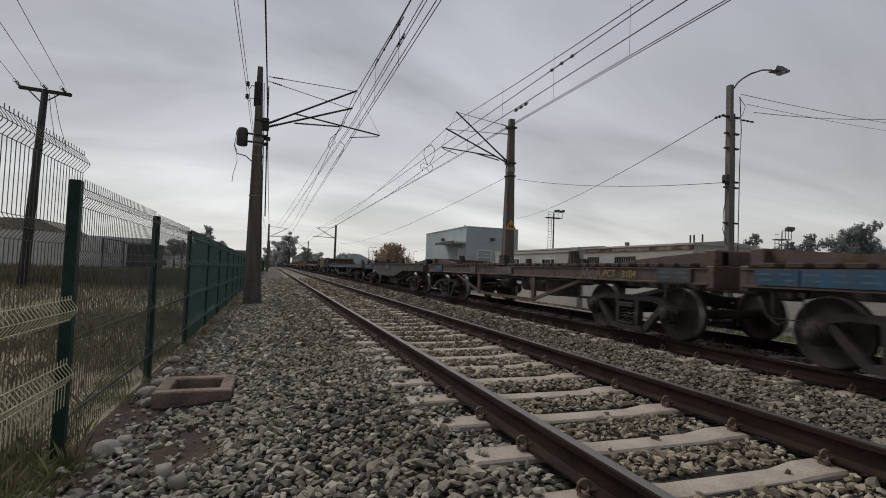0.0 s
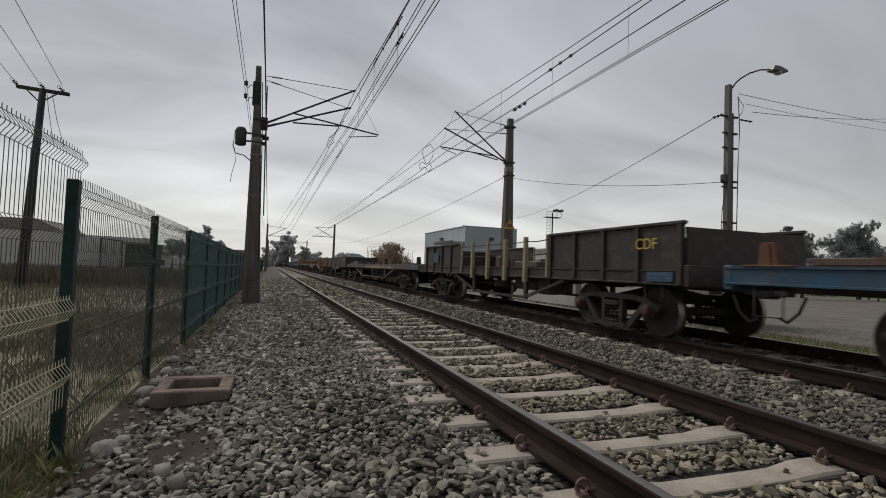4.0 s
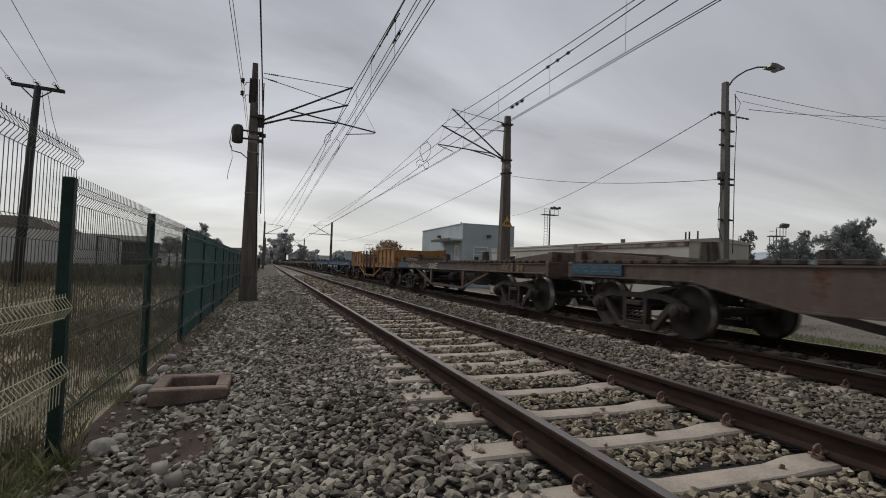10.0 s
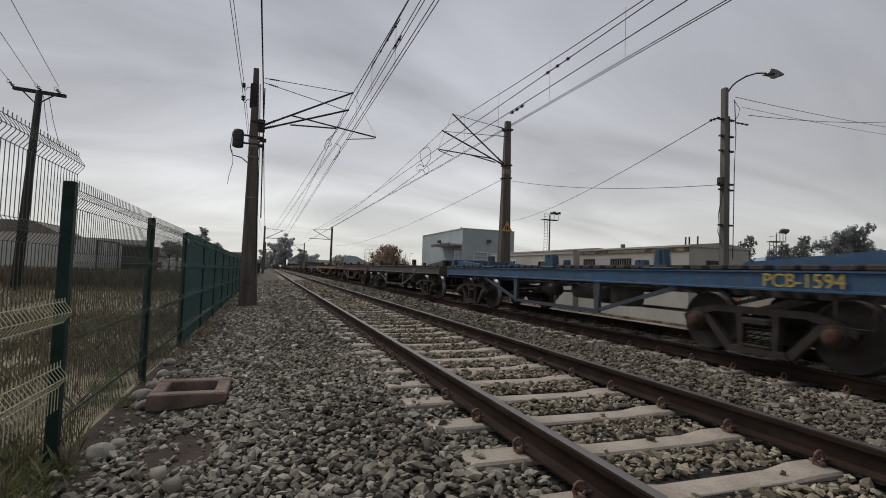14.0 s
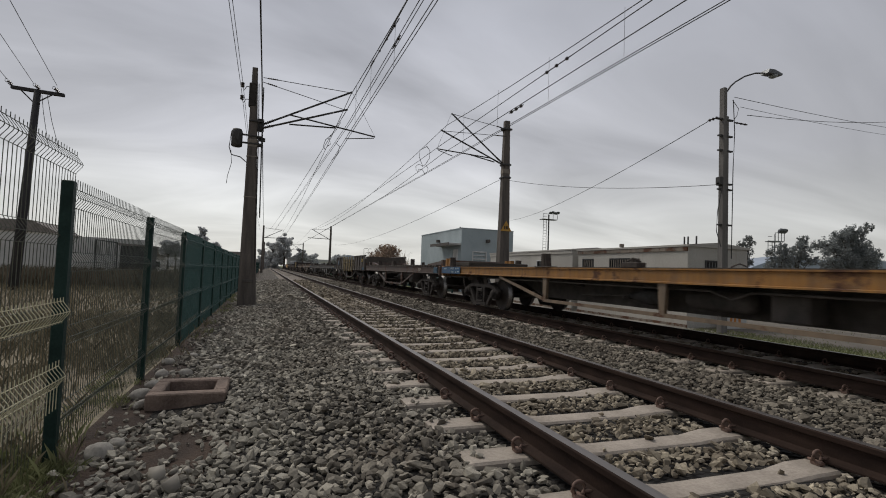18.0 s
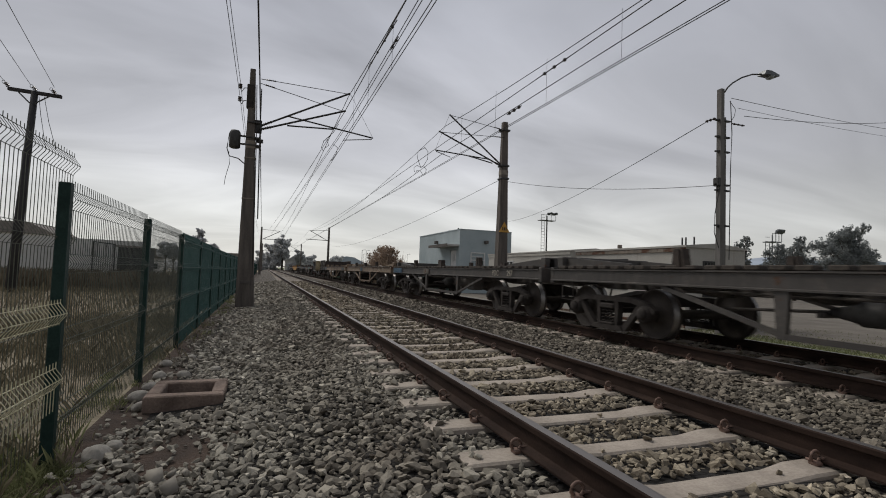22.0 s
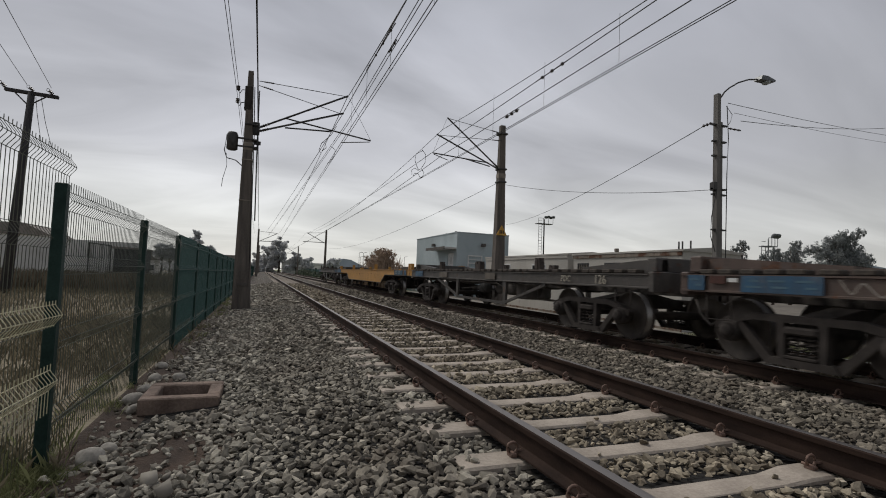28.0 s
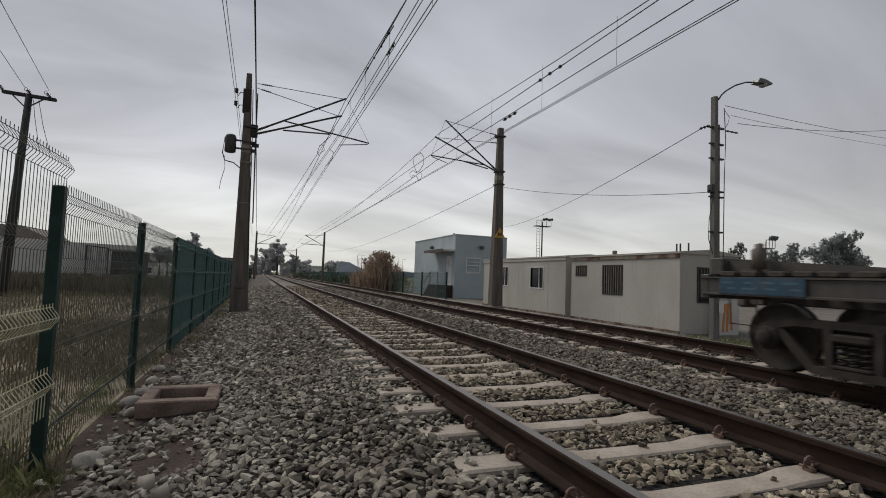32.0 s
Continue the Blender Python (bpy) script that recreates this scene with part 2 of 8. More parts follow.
_c = mix_node(_n, _l, ramp_node(_n, _l, _run, (0.60, (0, 0, 0)), (0.80, (0.30, 0.30, 0.30))), _c, (0.20, 0.135, 0.085))
_l.new(mix_node(_n, _l, 0.6, _c, ramp_node(_n, _l, _fine, (0.3, (0.82, 0.82, 0.82)), (0.7, (1.1, 1.1, 1.1))), "MULTIPLY"), _b.inputs["Base Color"])
bump_node(_n, _l, _b, _fine, 0.15, 0.01)
M_HUTRUST = painted_steel("rusty roof edge", (0.28, 0.235, 0.19), 0.72, 0.4)
M_HUTROOF = mottled("pale roof sheet", (0.34, 0.32, 0.29), (0.48, 0.46, 0.42), 1.2, 0.8)
M_BLUEWALL = mottled("blue-grey render", (0.32, 0.38, 0.40), (0.41, 0.47, 0.49), 0.8, 0.85, 0, 0.12, 30, 0.01)
M_WHITE = mottled("white paint", (0.52, 0.52, 0.51), (0.68, 0.68, 0.67), 4, 0.6)
M_DARKGLASS, _n, _l, _b = material("dark window glass", 0.12)
_b.inputs["Base Color"].default_value = (0.02, 0.022, 0.024, 1)
M_BARS = mottled("black window bars", (0.012, 0.012, 0.012), (0.03, 0.03, 0.03), 9, 0.6)
M_SIGN = mottled("yellow warning sign", (0.46, 0.24, 0.03), (0.56, 0.31, 0.05), 8, 0.5)
M_BLACKPAINT = mottled("black paint", (0.012, 0.012, 0.012), (0.02, 0.02, 0.02), 8, 0.6)
M_LAMP = mottled("lamp housing", (0.07, 0.075, 0.08), (0.15, 0.16, 0.17), 9, 0.4, 0.4)
M_LENS = material("lamp lens", 0.25)[0]
M_LENS.node_tree.nodes["Principled BSDF"].inputs["Base Color"].default_value = (0.30, 0.32, 0.33, 1)
M_BARK = mottled("bark", (0.05, 0.04, 0.032), (0.12, 0.10, 0.08), 4, 0.95)
M_ROOFTILE = mottled("roof tile", (0.15, 0.135, 0.125), (0.26, 0.235, 0.215), 2, 0.9)
M_HOUSE = mottled("house render", (0.60, 0.60, 0.58), (0.75, 0.74, 0.71), 0.7, 0.9)
M_GREYWALL = mottled("grey yard wall", (0.44, 0.44, 0.43), (0.58, 0.58, 0.56), 0.8, 0.9)
# the hills' pale blue is aerial haze put into the base colour
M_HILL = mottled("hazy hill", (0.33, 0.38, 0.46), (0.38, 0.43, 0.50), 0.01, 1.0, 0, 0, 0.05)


def leaf_material(name, dark, light, rough=0.75, through_light=0.35):
    m, n, l, b = material(name, rough)
    g = n.new("ShaderNodeNewGeometry")
    l.new(ramp_node(n, l, g.outputs["Random Per Island"], (0.0, dark), (1.0, light)), b.inputs["Base Color"])
    b.inputs["Specular IOR Level"].default_value = 0.25
    # thin leaves let some light through
    tr, mx = n.new("ShaderNodeBsdfTranslucent"), n.new("ShaderNodeMixShader")
    l.new(b.inputs["Base Color"].links[0].from_socket, tr.inputs["Color"])
    mx.inputs[0].default_value = through_light
    l.new(b.outputs[0], mx.inputs[1])
    l.new(tr.outputs[0], mx.inputs[2])
    l.new(mx.outputs[0], n["Material Output"].inputs["Surface"])
    return m


# leaf colour lifted and blued to carry the haze in front of the trees
M_LEAF = leaf_material("eucalyptus leaves", (0.16, 0.178, 0.178), (0.31, 0.325, 0.315))
M_HEDGE = leaf_material("dark hedge leaves", (0.05, 0.065, 0.05), (0.13, 0.15, 0.11))
# far foliage: the haze of distance is painted in, hence so pale
M_LEAF_HAZED = leaf_material("far leaves", (0.44, 0.45, 0.46), (0.66, 0.67, 0.68), 0.75, 0.55)
M_REED = leaf_material("dry reeds", (0.21, 0.15, 0.112), (0.48, 0.37, 0.28))
M_GRASS = leaf_material("verge grass", (0.09, 0.105, 0.045), (0.30, 0.31, 0.16))
M_DRYGRASS = leaf_material("dry weeds", (0.085, 0.075, 0.050), (0.25, 0.215, 0.145))
M_SCRUB = leaf_material("brown scrub", (0.06, 0.052, 0.038), (0.15, 0.125, 0.09))
M_LAWN = leaf_material("lawn grass", (0.085, 0.10, 0.045), (0.22, 0.225, 0.11))

# broken stone: each stone has its own tone, rusty dust lies on some
M_STONE, _n, _l, _b = material("ballast stone", 0.9)
_g = _n.new("ShaderNodeNewGeometry")
_tone = ramp_node(_n, _l, _g.outputs["Random Per Island"], (0.0, (0.113, 0.102, 0.083)), (1.0, (0.612, 0.572, 0.476)),
                  (0.30, (0.215, 0.197, 0.162)), (0.65, (0.323, 0.299, 0.246)), (0.92, (0.409, 0.379, 0.316)))
_sp = noise_node(_n, _l, 70, 4)
_pat = noise_node(_n, _l, 1.1, 4)
_t2 = mix_node(_n, _l, 0.7, _tone, ramp_node(_n, _l, _sp, (0.3, (0.7, 0.7, 0.7)), (0.7, (1.2, 1.2, 1.2))), "MULTIPLY")
_l.new(mix_node(_n, _l, ramp_node(_n, _l, _pat, (0.45, (0, 0, 0)), (0.7, (0.45, 0.45, 0.45))), _t2, (0.10, 0.07, 0.05)), _b.inputs["Base Color"])
bump_node(_n, _l, _b, _sp, 0.5, 0.006)
# brown brake dust lies on the stones along each track
_clean = _b.inputs["Base Color"].links[0].from_socket
_pos, _xyz = _n.new("ShaderNodeTexCoord"), _n.new("ShaderNodeSeparateXYZ")
_l.new(_pos.outputs["Object"], _xyz.inputs[0])
_dist = None
for _cx in (0.0, 4.19):
    _d, _a = _n.new("ShaderNodeMath"), _n.new("ShaderNodeMath")
    _d.operation, _a.operation = "SUBTRACT", "ABSOLUTE"
    _l.new(_xyz.outputs["X"], _d.inputs[0])
    _d.inputs[1].default_value = _cx
    _l.new(_d.outputs[0], _a.inputs[0])
    if _dist is None:
        _dist = _a.outputs[0]
    else:
        _mn = _n.new("ShaderNodeMath")
        _mn.operation = "MINIMUM"
        _l.new(_dist, _mn.inputs[0])
        _l.new(_a.outputs[0], _mn.inputs[1])
        _dist = _mn.outputs[0]
_clean = mix_node(_n, _l, ramp_node(_n, _l, _dist, (0.6, (0.5, 0.5, 0.5)), (1.0, (0, 0, 0))), _clean, (0.88, 0.74, 0.56), "MULTIPLY")
# the shoulders of both tracks are darker: bands along the line, from 4 m left to 8 m right
_span = _n.new("ShaderNodeMapRange")
_span.inputs["From Min"].default_value, _span.inputs["From Max"].default_value = -4.0, 8.0
_l.new(_xyz.outputs["X"], _span.inputs["Value"])
_wob = _n.new("ShaderNodeMath")
_wob.operation = "MULTIPLY_ADD"
_wob.inputs[1].default_value, _wob.inputs[2].default_value = 0.06, -0.03
_l.new(_pat, _wob.inputs[0])
_where = _n.new("ShaderNodeMath")
_l.new(_span.outputs[0], _where.inputs[0])
_l.new(_wob.outputs[0], _where.inputs[1])
_band = ramp_node(_n, _l, _where.outputs[0], (0.115, (0, 0, 0)), (0.88, (1, 1, 1)), (0.155, (0.5, 0.5, 0.5)), (0.21, (0.5, 0.5, 0.5)), (0.24, (0, 0, 0)), (0.425, (0, 0, 0)), (0.45, (1, 1, 1)), (0.565, (1, 1, 1)), (0.59, (0.3, 0.3, 0.3)), (0.775, (0.3, 0.3, 0.3)), (0.80, (1, 1, 1)))
_l.new(mix_node(_n, _l, _band, _clean, (0.70, 0.665, 0.635), "MULTIPLY"), _b.inputs["Base Color"])

M_PEBBLE = leaf_material("pale river pebble", (0.10, 0.09, 0.077), (0.38, 0.35, 0.30), 0.85, 0.0)

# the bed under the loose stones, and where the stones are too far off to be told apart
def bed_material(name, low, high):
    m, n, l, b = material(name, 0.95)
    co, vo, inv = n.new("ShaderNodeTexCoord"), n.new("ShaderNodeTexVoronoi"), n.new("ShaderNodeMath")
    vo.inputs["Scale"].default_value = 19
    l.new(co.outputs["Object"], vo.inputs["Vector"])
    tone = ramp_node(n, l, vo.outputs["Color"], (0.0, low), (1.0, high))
    # cells darken towards their edges, a painted shade between stones
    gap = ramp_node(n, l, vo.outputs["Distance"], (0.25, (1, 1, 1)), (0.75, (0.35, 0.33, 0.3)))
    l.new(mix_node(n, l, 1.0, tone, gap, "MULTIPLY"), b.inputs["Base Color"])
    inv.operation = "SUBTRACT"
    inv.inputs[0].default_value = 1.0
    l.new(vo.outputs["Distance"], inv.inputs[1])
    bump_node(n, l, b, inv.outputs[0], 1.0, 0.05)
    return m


# nearly black close by: the shade down in the gaps is coloured in
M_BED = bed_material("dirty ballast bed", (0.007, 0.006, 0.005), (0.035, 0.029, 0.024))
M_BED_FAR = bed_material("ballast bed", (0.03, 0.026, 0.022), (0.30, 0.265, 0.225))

M_SOIL = mottled("damp soil", (0.027, 0.017, 0.012), (0.077, 0.049, 0.034), 3, 0.95, 0, 0.7, 40, 0.03)
M_FIELD = mottled("rough field", (0.15, 0.128, 0.088), (0.31, 0.265, 0.185), 0.8, 0.95, 0, 0.8, 12, 0.06)
M_TURF = mottled("turf", (0.08, 0.10, 0.04), (0.18, 0.19, 0.085), 0.9, 0.95, 0, 0.6, 18, 0.04)
M_DIRT = mottled("trodden dirt", (0.095, 0.083, 0.068), (0.18, 0.158, 0.13), 0.9, 0.95, 0, 0.4, 20, 0.02)
M_APRON = mottled("pale rubble apron", (0.15, 0.14, 0.12), (0.32, 0.30, 0.265), 1.6, 0.9, 0, 0.4, 20, 0.02)


# ---- shapes ----
class Shape:
    """Collects boxes, beams, tubes and prisms into one mesh."""

    def __init__(self):
        self.v, self.f, self.k, self.s = [], [], [], []

    def add(self, verts, faces, k=0, smooth=False):
        o = len(self.v)
        self.v += [tuple(p) for p in verts]
        self.f += [tuple(o + i for i in f) for f in faces]
        self.k += [k] * len(faces)
        self.s += [smooth] * len(faces)
        return self

    def box(self, x0, x1, y0, y1, z0, z1, c=0.0, k=0):
        """A box, with its edges cut by c."""
        if c <= 0:
            v = [(x, y, z) for z in (z0, z1) for y in (y0, y1) for x in (x0, x1)]
            return self.add(v, [(0, 2, 3, 1), (4, 5, 7, 6), (0, 1, 5, 4), (1, 3, 7, 5), (3, 2, 6, 7), (2, 0, 4, 6)], k)
        loops = []
        for z, i in ((z0, c), (z0 + c, 0), (z1 - c, 0), (z1, c)):
            a, b, d, e = x0 + i, x1 - i, y0 + i, y1 - i
            loops.append([(a + c, d, z), (b - c, d, z), (b, d + c, z), (b, e - c, z), (b - c, e, z), (a + c, e, z), (a, e - c, z), (a, d + c, z)])
        v = [p for lp in loops for p in lp]
        f = [tuple(reversed(range(8))), tuple(range(24, 32))]
        f += [(r * 8 + i, r * 8 + (i + 1) % 8, r * 8 + 8 + (i + 1) % 8, r * 8 + 8 + i) for r in range(3) for i in range(8)]
        return self.add(v, f, k)

    def beam(self, p, q, w, h, k=0):
        """A straight bar from p to q, w across and h high."""
        p, q = Vector(p), Vector(q)
        d = (q - p).normalized()
        side = d.cross(Vector((0, 0, 1)))
        side = Vector((1, 0, 0)) if side.length < 1e-4 else side.normalized()
        up = side.cross(d)
        v = [a + side * (sx * w / 2) + up * (sz * h / 2) for a in (p, q) for sx, sz in ((-1, -1), (1, -1), (1, 1), (-1, 1))]
        return self.add(v, [(0, 3, 2, 1), (4, 5, 6, 7), (0, 1, 5, 4), (1, 2, 6, 5), (2, 3, 7, 6), (3, 0, 4, 7)], k)

    def tube(self, pts, r, n=8, k=0, r2=None):
        """A round bar along the points; r2: radius at its end."""
        pts = [Vector(p) for p in pts]
        r2 = r if r2 is None else r2
        v, f = [], []
        for i, p in enumerate(pts):
            d = (pts[min(i + 1, len(pts) - 1)] - pts[max(i - 1, 0)]).normalized()
            a = d.cross(Vector((0, 0, 1)))
            a = Vector((1, 0, 0)) if a.length < 1e-3 else a.normalized()
            b = a.cross(d)
            rr = r + (r2 - r) * i / max(1, len(pts) - 1)
            v += [p + (a * math.cos(t) + b * math.sin(t)) * rr for t in (2 * math.pi * j / n for j in range(n))]
        for i in range(len(pts) - 1):
            f += [(i * n + j, i * n + n + j, i * n + n + (j + 1) % n, i * n + (j + 1) % n) for j in range(n)]
        f += [tuple(range(n)), tuple(reversed(range(len(v) - n, len(v))))]
        return self.add(v, f, k, n > 5)

    def prism(self, outline, x0, x1, k=0, axis="x"):
        """The outline, (y, z) pairs, drawn out from x0 to x1; axis y: (x, z) pairs; axis z: (x, y) pairs."""
        n = len(outline)
        put = {"x": lambda a, b, c: (c, a, b), "y": lambda a, b, c: (a, c, b), "z": lambda a, b, c: (a, b, c)}[axis]
        v = [put(a, b, c) for c in (x0, x1) for a, b in outline]
        f = [tuple(reversed(range(n))), tuple(range(n, 2 * n))]
        f += [(i, (i + 1) % n, n + (i + 1) % n, n + i) for i in range(n)]
        return self.add(v, f, k)

    def lathe(self, profile, n=24, k=0, axis="x", at=(0, 0, 0), bright=()):
        """A turned form: (radius, place along the axis) pairs."""
        v, f = [], []
        for r, s in profile:
            for j in range(n):
                t = 2 * math.pi * j / n
                c, d = r * math.cos(t), r * math.sin(t)
                p = (s, c, d) if axis == "x" else (c, s, d) if axis == "y" else (c, d, s)
                v.append((p[0] + at[0], p[1] + at[1], p[2] + at[2]))
        for i in range(len(profile) - 1):
            f += [(i * n + j, i * n + (j + 1) % n, i * n + n + (j + 1) % n, i * n + n + j) for j in range(n)]
        f += [tuple(reversed(range(n))), tuple(range(len(v) - n, len(v)))]
        o = len(self.k)
        self.add(v, f, k, True)
        for i in bright:
            self.k[o + i * n:o + i * n + n] = [1] * n
        return self

    def mesh(self, name, mats):
        me = bpy.data.meshes.new(name)
        me.from_pydata(self.v, [], self.f)
        for m in mats if isinstance(mats, (list, tuple)) else [mats]:
            me.materials.append(m)
        me.polygons.foreach_set("material_index", self.k)
        me.polygons.foreach_set("use_smooth", self.s)
        bm = bmesh.new()
        bm.from_mesh(me)
        bmesh.ops.recalc_face_normals(bm, faces=bm.faces)
        bm.to_mesh(me)
        bm.free()
        return me


def part(name, shape, mats, parent, label="", m=None):
    """One mesh object under a thing or a part; shape: a Shape, or a mesh that several parts share."""
    me = shape if isinstance(shape, bpy.types.Mesh) else shape.mesh(name, mats)
    ob = new(name, me)
    ob.parent = parent
    if m is not None:
        ob.matrix_basis = m
    return tagged(ob, label)


def thing(name, m, label, category, group="", kind=""):
    ob = new(name)
    ob.empty_display_size = 0.2
    ob.matrix_basis = m
    return tagged(ob, label, category, group, kind)


def solid(name, shape, mats, label, category, group="", kind="", m=None):
    ob = new(name, shape.mesh(name, mats))
    if m is not None:
        ob.matrix_basis = m
    return tagged(ob, label, category, group, kind)


def soup(name, verts, faces_per, mat):
    """A mesh from arrays: verts (n, 3), faces (m, k)."""
    me = bpy.data.meshes.new(name)
    nv, (nf, k) = len(verts), faces_per.shape
    me.vertices.add(nv)
    me.vertices.foreach_set("co", np.ascontiguousarray(verts, np.float32).ravel())
    me.loops.add(nf * k)
    me.loops.foreach_set("vertex_index", np.ascontiguousarray(faces_per, np.int32).ravel())
    me.polygons.add(nf)
    me.polygons.foreach_set("loop_start", np.arange(0, nf * k, k, dtype=np.int32))
    me.polygons.foreach_set("use_smooth", np.zeros(nf, bool))
    me.update(calc_edges=True)
    me.materials.append(mat)
    return me


def lettering(words, size, mat, parent, m, thick=0.002):
    """Words as a thin mesh under a thing, lying in its xy plane before m."""
    cu = bpy.data.curves.new("lettering", "FONT")
    cu.body, cu.size, cu.extrude, cu.align_x, cu.align_y = words, size, thick, "CENTER", "CENTER"
    tmp = bpy.data.objects.new("tmp", cu)
    me = bpy.data.meshes.new_from_object(tmp)
    bpy.data.objects.remove(tmp)
    me.materials.append(mat)
    return part("lettering", me, None, parent, "", m)


# ---- ground ----
TRACKS = (0.0, 4.19)       # centre lines
GAUGE = 1.676
SLEEPER_Y, SLEEPER_STEP = 2.12, 0.65


def lie(x, y=0.0):
    """Height of the ground; the rail heads are at 0."""
    z = np.interp(x, [-60, -3.7, -3.3, -2.6, -1.75, -1.45, -1.25, 1.25, 1.45, 1.7, 2.1, 2.6, 2.9, 5.6, 5.95, 6.9, 7.6, 60],
                  [-0.5, -0.46, -0.44, -0.375, -0.25, -0.212, -0.226, -0.226, -0.212, -0.20, -0.185, -0.20, -0.24, -0.24, -0.22, -0.40, -0.45, -0.45])
    return z + 0.012 * np.sin(1.7 * x + 0.9 * y) * np.sin(1.1 * y - 0.6 * x)


def build_ground():
    xs = np.array([-1500, -400, -120, -50, -25, -12, -8, -6, -5, -4.4, -4.0] + list(np.arange(-3.8, 8.01, 0.2)) + [8.6, 9.4, 10.5, 12, 16, 25, 50, 120, 400, 1500])
    ys = np.array([-400, -100, -40, -15, -6, -3] + list(np.arange(-2, 16, 0.25)) + list(np.arange(16, 40, 1.0)) + [44, 50, 60, 75, 100, 140, 200, 300, 500, 900, 1600, 3000])
    gx, gy = np.meshgrid(xs, ys)
    gz = lie(gx, np.minimum(gy, 100))
    v = np.stack([gx, gy, gz], -1).reshape(-1, 3)
    nx = len(xs)
    f, k = [], []
    for j in range(len(ys) - 1):
        for i in range(nx - 1):
            a = j * nx + i
            f.append((a, a + 1, a + nx + 1, a + nx))
            cx, cy = (xs[i] + xs[i + 1]) / 2, (ys[j] + ys[j + 1]) / 2
            if math.hypot((cx + 3.03) / 0.45, (cy - 3.9) / 0.6) < 1:
                k.append(1)
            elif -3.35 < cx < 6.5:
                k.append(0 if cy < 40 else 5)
            elif -3.9 < cx <= -3.35:
                k.append(1)
            elif cx <= -3.9:
                k.append(2)
            elif cx < 9.3 and 9.5 < cy < 40:
                k.append(4)
            elif (9.8 < cx < 40 and -15 < cy < 13) or (9.3 < cx < 60 and 13 <= cy < 60):
                k.append(6)
            else:
                k.append(3)
    sh = Shape()
    sh.add(v, f)
    sh.k = k
    sh.s = [True] * len(f)
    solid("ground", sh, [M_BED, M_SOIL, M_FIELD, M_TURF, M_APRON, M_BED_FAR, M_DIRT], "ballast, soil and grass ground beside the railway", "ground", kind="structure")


build_ground()


# ---- tracks ----
def rail_shape():
    """Flat-bottomed rail, 172 mm high, drawn along y from 0 to 1; the polished head is a second material."""
    half = [(0.070, -0.172), (0.070, -0.160), (0.012, -0.140), (0.009, -0.050), (0.034, -0.040), (0.036, -0.010), (0.030, -0.001), (0.014, 0.0)]
    outline = half + [(-x, z) for x, z in reversed(half)]
    return outline


def sleeper_shape():
    """Cast sleeper: sloping flanks, level rail seats, a lower waist."""
    rows = []
    for x, zt, wt in ((-1.34, -0.20, 0.10), (-1.31, -0.19, 0.112), (-0.62, -0.19, 0.112), (-0.40, -0.212, 0.095), (0.40, -0.212, 0.095), (0.62, -0.19, 0.112), (1.31, -0.19, 0.112), (1.34, -0.20, 0.10)):
        wb = wt + 0.03
        rows.append([(x, -wb, -0.40), (x, -wt - 0.004, zt - 0.014), (x, -wt + 0.012, zt), (x, wt - 0.012, zt), (x, wt + 0.004, zt - 0.014), (x, wb, -0.40)])
    v = [p for r in rows for p in r]
    f = [tuple(range(6)), tuple(reversed(range(len(v) - 6, len(v))))]
    f += [(i * 6 + j, i * 6 + (j + 1) % 6, i * 6 + 6 + (j + 1) % 6, i * 6 + 6 + j) for i in range(len(rows) - 1) for j in range(6)]
    return Shape().add(v, f)


